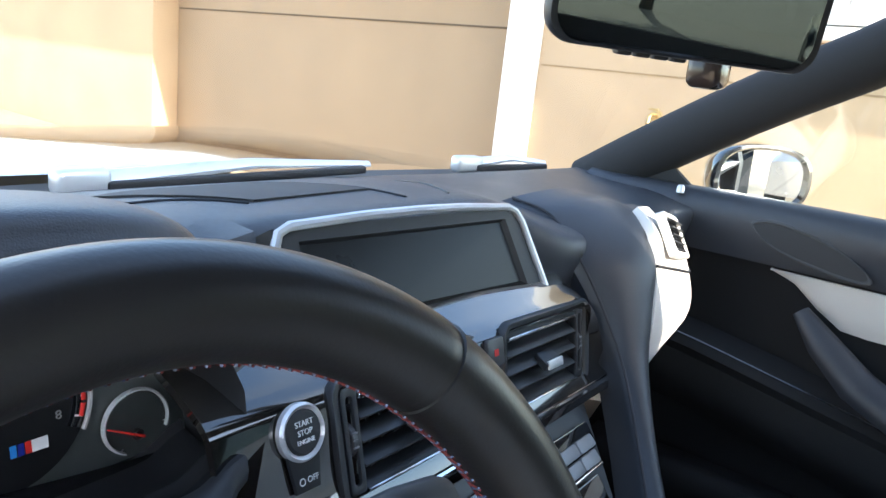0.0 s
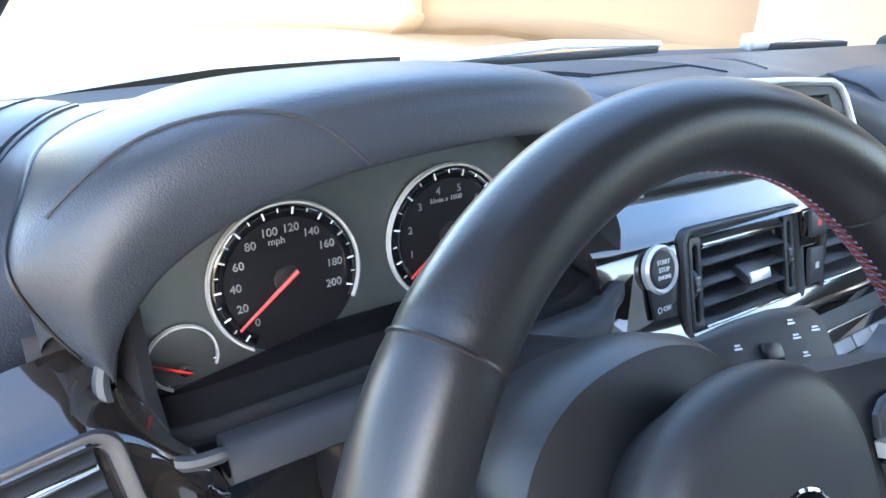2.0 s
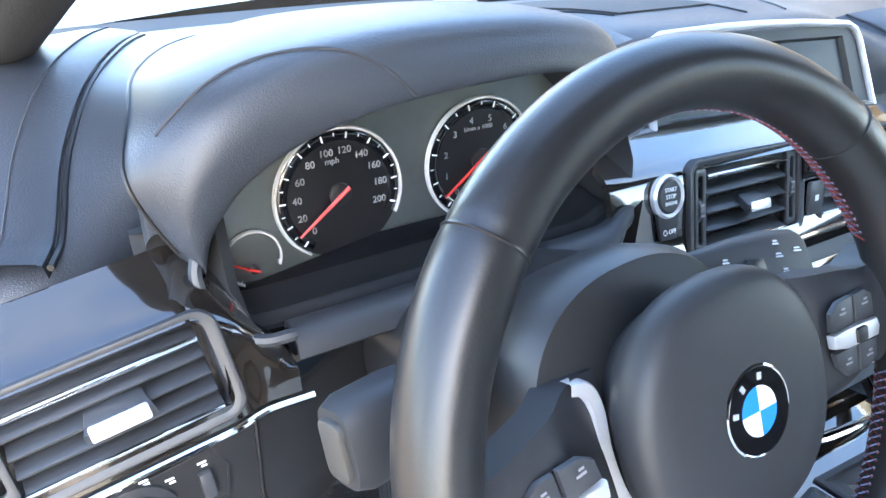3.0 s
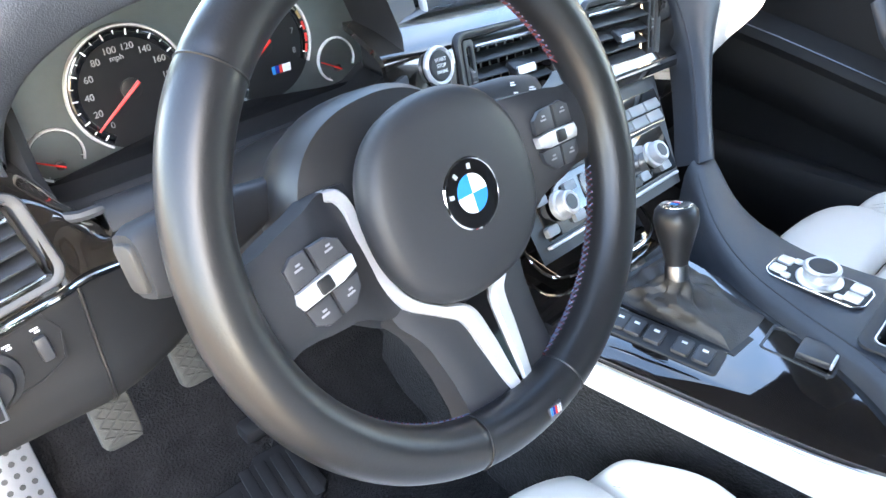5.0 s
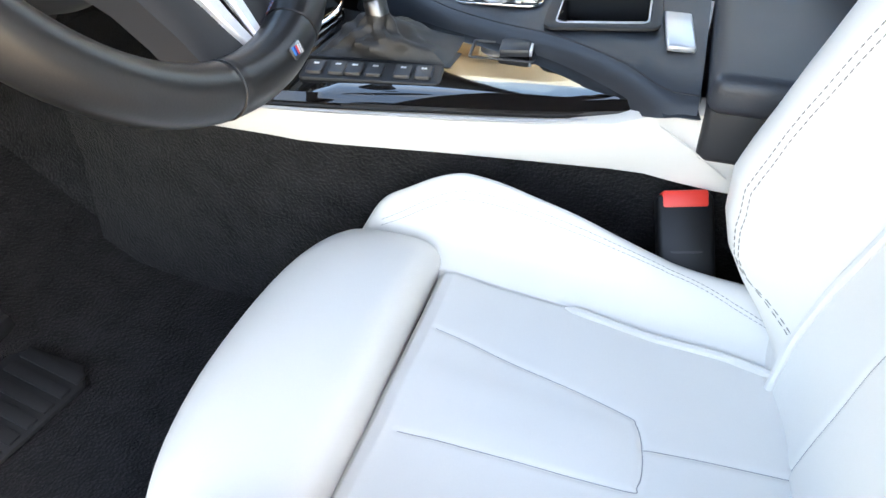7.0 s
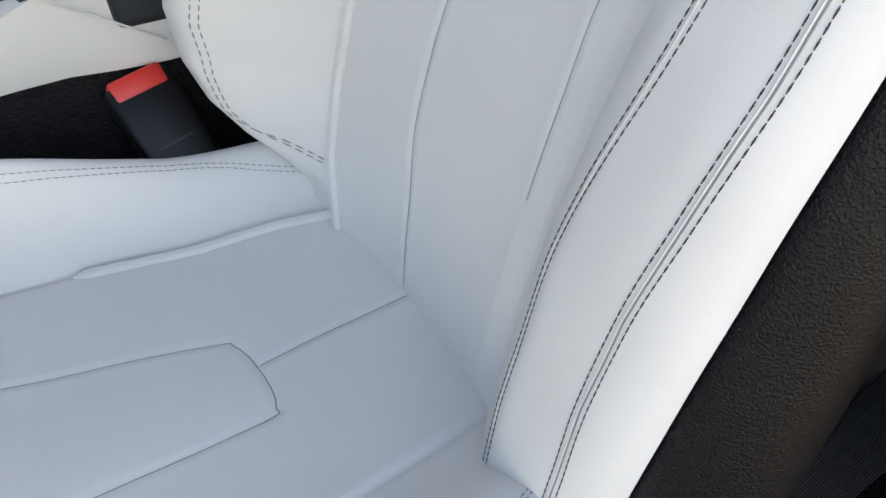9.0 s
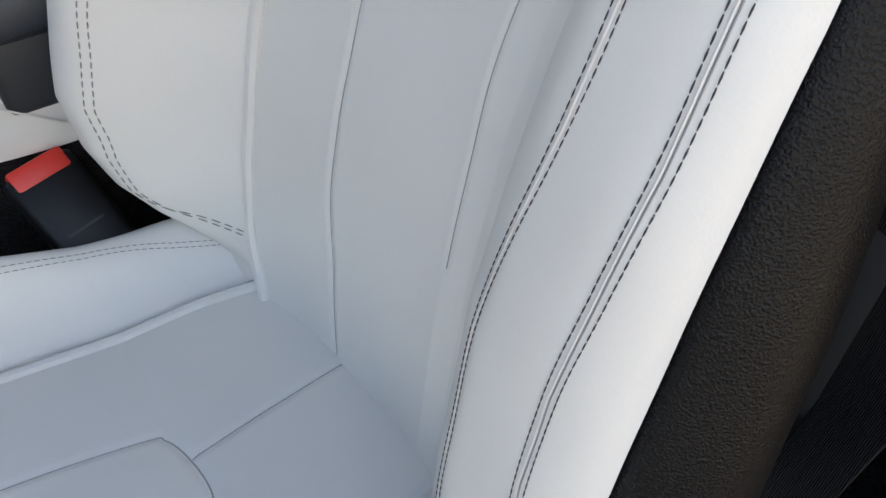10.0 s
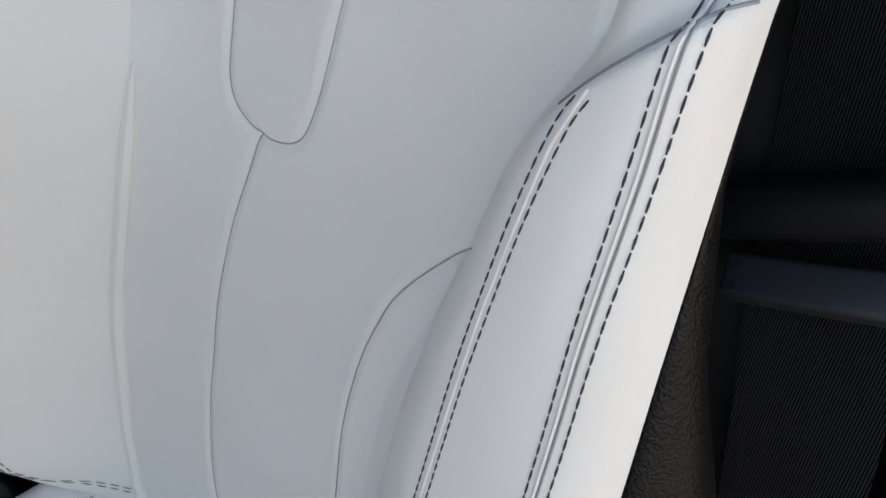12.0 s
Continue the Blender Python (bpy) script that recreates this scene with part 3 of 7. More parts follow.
def steering_wheel():
    w = thing("steering_wheel", HUB, "black leather steering wheel with three spokes and silver trim", "steering wheel")
    R, d0, ox, oy = 0.1565, -0.006, -0.008, 0.004
    # rim: oval section, thicker grips between the seams
    seams = (42, 133, 250, 282)

    def section(a):
        grip = 1.0 + 0.05 * math.exp(-((a - 40) / 16) ** 2) + 0.05 * math.exp(-((a - 140) / 16) ** 2)
        return 0.0172 * grip, 0.0182 * grip

    rows = []
    n = 288
    for k in range(n):
        a = 360 * k / n
        ra, rb = section(a)
        for s in seams:
            dip = 0.0011 * math.exp(-((a - s) / 0.55) ** 2)
            ra, rb = ra - dip, rb - dip
        c, s = math.cos(radians(a)), math.sin(radians(a))
        row = []
        for j in range(28):
            b = 2 * math.pi * j / 28
            rr = R + ra * math.cos(b)
            row.append(WM @ Vector((ox + rr * c, oy + rr * s, d0 + rb * math.sin(b))))
        rows.append(row)
    bm = loft(rows + [rows[0]], close=True)
    bmesh.ops.remove_doubles(bm, verts=bm.verts, dist=1e-6)
    rim = part("rim", bm, LEATHER_RIM, w, "smooth black leather rim")
    for q in seams:
        ra, rb = section(q)
        c, s = math.cos(radians(q)), math.sin(radians(q))
        pts = [WM @ Vector((ox + (R + (ra - 0.0002) * math.cos(b)) * c, oy + (R + (ra - 0.0002) * math.cos(b)) * s, d0 + (rb - 0.0002) * math.sin(b))) for b in [2 * math.pi * j / 28 for j in range(28)]]
        part("rim_seam", tube(pts, 0.0008, 5, True), VENT_BLACK, rim, "dark leather joint")
    # cross stitches on the inside of the rim
    for name, material, off in (("stitching", THREAD_RED, 0.0), ("stitching", THREAD_BLUE, 0.55)):
        bm = bmesh.new()
        a = 0.0
        while a < 360:
            if not any(abs((a - s + 180) % 360 - 180) < 17 for s in (180, 0, 266)):
                p = []
                for da, db in ((-0.9, -0.30), (0, 0.0), (0.9, 0.30)):
                    aa = a + da + off
                    ra, rb = section(aa)
                    b = math.pi + (db if off == 0 else -db) + 0.52
                    rr = R + (ra + 0.0005) * math.cos(b)
                    p.append(WM @ Vector((ox + rr * math.cos(radians(aa)), oy + rr * math.sin(radians(aa)), d0 + (rb + 0.0005) * math.sin(b))))
                tube(p, 0.00055, 5, bm=bm)
            a += 1.9
        part(name, bm, material, rim, kind="stuff")
    # airbag cover: a rounded shield
    out = []
    for k in range(64):
        a = 2 * math.pi * k / 64
        c, s = math.cos(a), math.sin(a)
        rx = 0.0665
        ry = 0.0655 if s > 0 else 0.0645
        e = 0.86
        out.append((rx * math.copysign(abs(c) ** e, c), ry * math.copysign(abs(s) ** e, s)))
    rows = []
    for q, z in ((0.66, -0.050), (0.72, -0.030), (0.85, -0.016), (0.97, -0.006), (1.0, 0.0005), (1.0, 0.004), (0.985, 0.0085), (0.95, 0.0125), (0.88, 0.0155), (0.72, 0.0175), (0.5, 0.0185), (0.30, 0.019), (0.28, 0.0178), (0.0, 0.0178)):
        rows.append([WM @ Vector((x * max(q, 1e-3) - 0.002, y * max(q, 1e-3) + 0.001, z - 0.0145)) for x, y in out])
    part("airbag_cover", loft(rows, close=True, caps=True), PLASTIC_SOFT, w, "matt charcoal airbag cover")
    # collar behind the cover, wider at the top
    rows = []
    for q, z in ((1.10, -0.108), (1.20, -0.084), (1.20, -0.060), (1.13, -0.050), (0.9, -0.046)):
        rows.append([WM @ Vector((x * q - 0.012, y * q, z)) for x, y in out])
    part("hub_collar", loft(rows, close=True, caps=True), PLASTIC, w, "dark plastic collar behind the hub")
    # round badge: chrome rings, black band, quartered centre
    e = WM @ pose(0, 0.0, 0.0030, 0, 0, -4)
    badge = part("badge", lathe([(0.0, 0), (0.0228, 0), (0.0228, 0.0012), (0.0215, 0.0020), (0.0203, 0.0012), (0, 0.0012)], 40, e), CHROME, w, "round chrome-rimmed badge with blue and white quarters")
    part("band", lathe([(0.0122, 0.0011), (0.0122, 0.0019), (0.0209, 0.0019), (0.0211, 0.0011)], 48, e), GLASS_BLACK, badge)
    for k in range(4):
        bm = prism([(0, 0)] + [(0.0122 * math.cos(radians(90 * k + a)), 0.0122 * math.sin(radians(90 * k + a))) for a in range(0, 91, 10)], 0.0012, e @ pose(0, 0, 0.0009))
        part("quarter", bm, BLUE if k % 2 else WHITE_ENAMEL, badge, "blue quarter" if k % 2 else "white quarter")
    for a in (150, 105, 60):
        bm = box((0, 0.0166, 0.0021), (0.0026, 0.0034, 0.0004), 0, m=e @ pose(0, 0, 0, 0, 0, a - 90 + 20))
        part("badge_mark", bm, SILVER, badge)
    # side spokes
    for side in (-1, 1):
        def S(x, y, z=0.0):
            return WM @ Vector((side * x - 0.004, y, z))
        top = [(0.048, 0.034, -0.044), (0.062, 0.036, -0.040), (0.076, 0.036, -0.033), (0.092, 0.034, -0.022), (0.112, 0.031, -0.0165), (0.134, 0.026, -0.0150), (0.150, 0.034, -0.012)]
        bot = [(0.046, -0.050, -0.036), (0.058, -0.052, -0.030), (0.070, -0.048, -0.024), (0.086, -0.037, -0.019), (0.104, -0.034, -0.0165), (0.126, -0.030, -0.0155), (0.149, -0.034, -0.012)]
        rows = []
        for (x0, y0, z0), (x1, y1, z1) in zip(spline(top, 14), spline(bot, 14)):
            row = []
            for k in range(16):
                t = k / 15
                row.append(S(x0 + (x1 - x0) * t, y0 + (y1 - y0) * t, z0 + (z1 - z0) * t + (0.0025 + 0.0055 * smooth01((x0 - 0.080) / 0.025)) * math.sin(math.pi * t) ** 0.6))
            for k in range(15, -1, -1):
                t = k / 15
                row.append(S(x0 + (x1 - x0) * t, y0 + (y1 - y0) * t, z0 + (z1 - z0) * t - 0.022))
            rows.append(row)
        spoke = part("spoke", loft(rows, close=True, caps=True), PLASTIC_SOFT, w, "charcoal side spoke with key pad")
        # key pad: two upper keys, a silver rocker, two lower keys
        pad = WM @ pose(side * 0.1035 - 0.004, -0.0022, -0.0098, 0, 0, side * -6)
        up1 = [(-0.021, 0.006), (-0.001, 0.006), (-0.001, 0.022), (-0.013, 0.021), (-0.020, 0.016)]
        up2 = [(0.001, 0.006), (0.018, 0.006), (0.017, 0.019), (0.010, 0.023), (0.001, 0.022)]
        lo1 = [(-0.020, -0.006), (-0.001, -0.006), (-0.001, -0.021), (-0.010, -0.021), (-0.018, -0.014)]
        lo2 = [(0.001, -0.006), (0.018, -0.006), (0.017, -0.016), (0.010, -0.021), (0.001, -0.021)]
        for poly in (up1, up2, lo1, lo2):
            key = part("key", prism([(x * side, y) for x, y in poly][::side], 0.0035, pad, 0.0012), PLASTIC_KEY, spoke)
            cx, cy = sum(p[0] for p in poly) / 5 * side, sum(p[1] for p in poly) / 5
            bm = box((cx, cy, 0.0037), (0.0055, 0.0012, 0.0003), 0, m=pad)
            box((cx + 0.0008, cy + 0.0024, 0.0037), (0.0030, 0.0012, 0.0003), 0, m=pad, bm=bm)
            part("key_mark", bm, GREY_INK, spoke)
        rock = [(-0.022, 0.0045), (-0.010, 0.0055), (0.018, 0.0052), (0.020, 0.0), (0.018, -0.0052), (-0.010, -0.0055), (-0.021, -0.003)]
        rock = [(x * side, y * 1.0) for x, y in rock][::side]
        part("rocker_key", prism(rock, 0.0050, pad @ pose(0, 0, 0, 0, 0, 0), 0.0016), SILVER, spoke, "satin silver rocker key")
        part("roller", box((side * 0.001, 0, 0.0048), (0.0095, 0.0085, 0.0040), 0.0015, m=pad), VENT_BLACK, spoke, "black thumb roller")
        # silver blade beside the cover, running down into the lower spoke
        line = [(0.069, 0.0335), (0.0600, 0.0300), (0.0560, 0.0185), (0.0580, -0.0014), (0.0573, -0.0250), (0.0485, -0.0483), (0.0305, -0.0650), (0.0150, -0.0765), (0.0106, -0.0998), (0.0078, -0.1248), (0.0042, -0.1457)]
        wid = [0.0060, 0.0085, 0.0085, 0.0080, 0.0085, 0.0080, 0.0070, 0.0125, 0.0120, 0.0100, 0.0072]
        dep = [-0.035, -0.0355, -0.0355, -0.034, -0.031, -0.0275, -0.0235, -0.0195, -0.0155, -0.0125, -0.0095]
        pl = spline([(x, y, 0) for x, y in line], 60)
        wl, hl = (np.interp(np.linspace(0, 10, 60), range(11), q) for q in (wid, dep))
        rows = []
        for k, p in enumerate(pl):
            d = (pl[min(k + 1, 59)] - pl[max(k - 1, 0)]).normalized()
            nrm = Vector((d.y, -d.x, 0))
            rows.append([S((p - nrm * wl[k] * q).x, (p - nrm * wl[k] * q).y, hl[k] + dz) for q, dz in ((0.55, -0.008), (0.5, -0.0006), (0.38, 0.0008), (-0.38, 0.0008), (-0.5, -0.0006), (-0.55, -0.008))])
        part("trim_blade", loft(rows), SILVER, w, "satin silver trim blade")
    # lower spoke body
    rows = []
    for y, hw, z in ((-0.030, 0.056, -0.046), (-0.050, 0.060, -0.038), (-0.062, 0.058, -0.033), (-0.074, 0.051, -0.0295), (-0.084, 0.0475, -0.0272), (-0.110, 0.0440, -0.0225), (-0.136, 0.0435, -0.0180), (-0.150, 0.048, -0.014)):
        row = []
        for k in range(14):
            t = -1 + 2 * k / 13
            row.append(WM @ Vector((hw * t - 0.004, y, z + 0.0045 * math.sqrt(max(0, 1 - t ** 4)))))
        for k in range(13, -1, -1):
            t = -1 + 2 * k / 13
            row.append(WM @ Vector((hw * t - 0.004, y, z - 0.024)))
        rows.append(row)
    low = part("lower_spoke", loft(rows, close=True, caps=True), PLASTIC_SOFT, w, "charcoal lower spoke")
    bm = bmesh.new()
    sl = [(-0.070, 0.0105, -0.0235), (-0.085, 0.0070, -0.0205), (-0.105, 0.0048, -0.0172), (-0.128, 0.0034, -0.0138), (-0.143, 0.0012, -0.0112)]
    loft([[WM @ Vector((hw * t - 0.004, y, z)) for t in (-1, 0, 1)] for y, hw, z in sl], bm=bm)
    part("slot", thick(bm, 0.002), GLASS_BLACK, low, "gloss black slot between the blades")
    tagm = WM @ pose(-0.006, -0.1535, 0.0125, 0, 0, 0)
    part("rim_badge", prism(rrect(0.013, 0.0085, 0.0015), 0.0010, tagm, 0.0004), GUN, w, "small metal rim badge")
    for k, c in enumerate((BLUE, DARKBLUE, RED, SILVER, SILVER)):
        part("badge_bar", box((-0.0042 + 0.0021 * k, 0, 0.0011), (0.0013, 0.0055, 0.0003), 0, m=tagm @ pose(0, 0, 0, 0, 0, -12)), c, w)
    return w


steering_wheel()


def column():
    c = thing("steering_column", (-0.372, 0.12, 0.74), "dark plastic steering column shroud", "steering column")
    rows = []
    for d, hx, hy, oy in ((-0.055, 0.060, 0.052, 0.004), (-0.085, 0.070, 0.058, 0.004), (-0.13, 0.078, 0.062, 0.0), (-0.19, 0.085, 0.068, -0.006), (-0.25, 0.09, 0.072, -0.01)):
        rows.append([WM @ Vector((hx * math.copysign(abs(math.cos(a)) ** 0.6, math.cos(a)), oy + hy * math.copysign(abs(math.sin(a)) ** 0.6, math.sin(a)), d)) for a in [2 * math.pi * k / 40 for k in range(40)]])
    part("shroud", loft(rows, close=True, caps=True), PLASTIC, c)
    return c


column()


def stalk(side):
    s = thing("control_stalk", HUB + V(side * 0.09, 0.09, 0.0), "dark grey plastic control stalk with a grey end button" if side < 0 else "dark grey plastic wiper stalk with printed symbols", "control stalk", "stalks on the column")
    if side < 0:
        a, b = V(-0.44, 0.10, 0.838), V(-0.548, 0.078, 0.837)
    else:
        a, b = V(-0.305, 0.115, 0.842), V(-0.182, 0.104, 0.827)
    x = (b - a).normalized()
    m = frame_at(a, x, Vector((0, 0.35, 0.94)) if side < 0 else Vector((0, 0.7, 0.7)))
    L = (b - a).length
    rows = []
    for t, hy, hz in ((0, 0.010, 0.010), (0.2, 0.013, 0.012), (0.45, 0.019, 0.014), (0.7, 0.0225, 0.0155), (0.93, 0.0225, 0.0155), (1.0, 0.0195, 0.013)):
        rows.append([m @ Vector((L * t, hy * math.copysign(abs(math.sin(q)) ** 0.55, math.sin(q)), hz * math.copysign(abs(math.cos(q)) ** 0.55, math.cos(q)))) for q in [2 * math.pi * k / 32 for k in range(32)]])
    part("stalk_body", loft(rows, close=True, caps=True), PLASTIC_SOFT, s)
    if side < 0:
        part("end_button", prism(rrect(0.030, 0.018, 0.005), 0.005, m @ frame_at((L - 0.0015, 0, 0.0), (0, 1, 0), (0, 0, 1)), 0.002), KEY_DIM, s, "grey end button")
        for k in range(3):
            part("print", box((L * 0.72, -0.006 + 0.006 * k, -0.0160), (0.007 - 0.001 * k, 0.002, 0.0004), 0, m=m), WHITE_INK, s)
    else:
        part("slider", box((L * 0.52, -0.004, 0.0150), (0.016, 0.011, 0.005), 0.002, m=m), VENT_BLACK, s)
        for px, py, sx in ((0.30, 0.0, 0.006), (0.72, 0.010, 0.006), (0.72, 0.001, 0.007), (0.74, -0.010, 0.006), (0.88, 0.004, 0.008)):
            bm = box((L * px, py, 0.0160), (sx, 0.0012, 0.0004), 0, m=m)
            box((L * px, py + 0.002, 0.0160), (sx * 0.7, 0.0012, 0.0004), 0, m=m, bm=bm)
            part("print", bm, WHITE_INK, s)


stalk(-1)
stalk(1)

# ---- dashboard ----
dash = thing("dashboard", (CX, 0.35, 0.85), "dark blue-grey leather dashboard with gloss trim and silver strips", "dashboard")

# main upper skin, from the windscreen towards the cabin
XS = np.linspace(CX - 0.82, CX + 0.80, 60)


def top_profile(x):
    """(y, z) of the upper skin at x, from the windscreen to the front edge."""
    u = (x - CX) / 0.80
    back_y = 0.715 - 0.10 * u * u
    if x < -0.60:                                       # beside the cluster hood
        pts = [(back_y, 0.885), (0.55, 0.898), (0.46, 0.892), (0.40, 0.878), (0.33, 0.858), (0.272, 0.838), (0.266, 0.80)]
    elif x < -0.17:                                      # under the hood
        pts = [(back_y, 0.885), (0.55, 0.905), (0.42, 0.912), (0.36, 0.90), (0.34, 0.88), (0.335, 0.82), (0.33, 0.76)]
    elif x < 0.24:                                       # behind the display
        pts = [(back_y, 0.885), (0.58, 0.910), (0.47, 0.925), (0.40, 0.928), (0.36, 0.925), (0.345, 0.90), (0.335, 0.80)]
    else:                                                # passenger side
        g = (x - 0.24) / 0.6
        pts = [(back_y, 0.885), (0.60, 0.900), (0.48, 0.910 - 0.02 * g), (0.40 + 0.03 * g, 0.908 - 0.02 * g), (0.32 + 0.05 * g, 0.895 - 0.02 * g), (0.285 + 0.06 * g, 0.87 - 0.01 * g), (0.30 + 0.06 * g, 0.80)]
    return spline([(0, y, z) for y, z in pts], 26)


prof = [top_profile(x) for x in XS]
sm = []
for i in range(len(XS)):                                 # blend neighbouring stretches
    acc, wt = [Vector((0, 0, 0)) for _ in range(26)], 0.0
    for j in range(max(0, i - 3), min(len(XS), i + 4)):
        k = math.exp(-((i - j) / 1.6) ** 2)
        wt += k
        for q in range(26):
            acc[q] += prof[j][q] * k
    sm.append([Vector((XS[i], p.y / wt, p.z / wt)) for p in acc])
part("dash_top", loft(sm), LEATHER_DARK, dash, "dark blue-grey grained leather dash top")


def on_dash(x, y):
    """A point just over the dash top."""
    i = int(np.clip(np.searchsorted(XS, x), 1, len(XS) - 1))
    t = (x - XS[i - 1]) / (XS[i] - XS[i - 1])
    zz = [np.interp(-y, [-p.y for p in sm[k]][:20], [p.z for p in sm[k]][:20]) for k in (i - 1, i)]
    return Vector((x, y, zz[0] * (1 - t) + zz[1] * t))


mat_a, mat_b, mat_c, mat_d = (V(*q, 0) for q in ((-0.161, 0.551), (0.044, 0.583), (0.077, 0.437), (-0.077, 0.424)))
rows = []
for t in np.linspace(0, 1, 14):
    a_, b_ = mat_a.lerp(mat_d, t), mat_b.lerp(mat_c, t)
    rows.append([on_dash(a_.lerp(b_, q).x, a_.lerp(b_, q).y) + V(0, 0, 0.0022) for q in np.linspace(0, 1, 14)])
part("speaker_mat", thick(loft(rows), 0.0025), RUBBER, dash, "dark speaker cover let into the dash top")
for pts in ([(0.054, 0.575), (0.07, 0.50), (0.082, 0.435), (0.086, 0.39)], [(0.25, 0.56), (0.23, 0.528), (0.165, 0.407), (0.155, 0.39)], [(-0.16, 0.57), (-0.19, 0.52), (-0.12, 0.46), (-0.085, 0.42)]):
    part("dash_seam", tube([on_dash(p.x, p.y) + V(0, 0, 0.0006) for p in spline([(x, y, 0) for x, y in pts], 24)], 0.0013, 6), VENT_BLACK, dash)

cap = spline([(-0.520, 0.590, 0), (-0.540, 0.545, 0), (-0.575, 0.465, 0), (-0.613, 0.377, 0), (-0.632, 0.303, 0), (-0.642, 0.272, 0)], 24)
rows = [[on_dash(p.x, p.y) + V(*d) for d in ((0, 0, -0.006), (-0.002, 0, 0.003), (-0.006, 0, 0.005), (-0.028, 0.004, 0.008), (-0.050, 0.008, 0.007), (-0.10, 0.012, 0.000), (-0.11, 0.012, -0.05))] for p in cap]
part("end_cap", loft(rows), LEATHER_DARK, dash, "raised leather end of the dash by the door")
part("end_cap_gap", tube([on_dash(p.x, p.y) + V(0.002, 0, 0.0006) for p in cap], 0.0022, 6), VENT_BLACK, dash)
part("end_cap_seam", tube([r[3] + V(0, 0, 0.0004) for r in rows], 0.0008, 5), THREAD, dash)

# cluster hood: from the lip over the ridge to the dash top
lip = [(-0.561, 0.243, 0.838), (-0.558, 0.237, 0.862), (-0.550, 0.235, 0.880), (-0.530, 0.235, 0.901), (-0.492, 0.235, 0.921), (-0.438, 0.235, 0.934), (-0.370, 0.235, 0.941), (-0.300, 0.237, 0.941), (-0.252, 0.243, 0.926), (-0.225, 0.252, 0.892), (-0.213, 0.268, 0.850)]
ridge = [(-0.563, 0.243, 0.840), (-0.576, 0.238, 0.874), (-0.579, 0.237, 0.908), (-0.556, 0.240, 0.938), (-0.512, 0.252, 0.961), (-0.452, 0.262, 0.972), (-0.380, 0.268, 0.976), (-0.300, 0.272, 0.973), (-0.240, 0.280, 0.957), (-0.206, 0.292, 0.915), (-0.197, 0.300, 0.850)]
back = [(-0.564, 0.253, 0.838), (-0.584, 0.248, 0.874), (-0.595, 0.252, 0.906), (-0.584, 0.290, 0.924), (-0.562, 0.375, 0.928), (-0.505, 0.48, 0.920), (-0.410, 0.52, 0.916), (-0.320, 0.51, 0.918), (-0.228, 0.46, 0.918), (-0.192, 0.40, 0.905), (-0.19, 0.35, 0.850)]
NH = 72
L0, R0, B0 = spline(lip, NH), spline(ridge, NH), spline(back, NH)
rows = []
for a, b, c in zip(L0, R0, B0):
    inner = a + Vector((0, 0.055, -0.004)) + (Vector((-0.39, 0.29, 0.86)) - a) * 0.03
    span = (c - a).length
    mid = a.lerp(b, 0.5) + Vector((0, -0.10 * (b - a).length - 0.004, 0.004))
    q = b.lerp(c, 0.5) + Vector((0, -0.01, 0.05)) * min(0.26, span)
    rows.append(spline([inner, a + Vector((0, 0.012, -0.002)), a, mid, b, q, c], 42))
part("cluster_hood", loft([r + [r[-1] + Vector((0.004, 0.006, -0.012)), r[-1] + Vector((0.006, 0.012, -0.012 - 0.063 * smooth01((k_ - 6) / 14)))] for k_, r in enumerate(rows)]), LEATHER_DARK, dash, "grained leather hood over the instruments")
cross = [(37, 14), (36, 18), (35, 21), (33.5, 24), (31.5, 26.5), (28.5, 28.5), (25, 30), (21, 31.5), (18.5, 33)]
pts = []
for i_, j_ in ((p.x, p.y) for p in spline([(i_, j_, 0) for i_, j_ in cross], 60)):
    i0, j0 = int(i_), int(j_)
    pts.append(rows[i0][j0].lerp(rows[i0][j0 + 1], j_ - j0).lerp(rows[i0 + 1][j0].lerp(rows[i0 + 1][j0 + 1], j_ - j0), i_ - i0) + Vector((0, -0.0002, 0.0003)))
part("hood_seam", tube(pts, 0.0011, 6), THREAD, dash)
part("hood_crease", tube([r[-1] + Vector((-0.0005, 0, 0.0003)) for r in rows[3:40]], 0.0013, 6), VENT_BLACK, dash)

# gloss band with the vents: a curved ledge over a sloping face


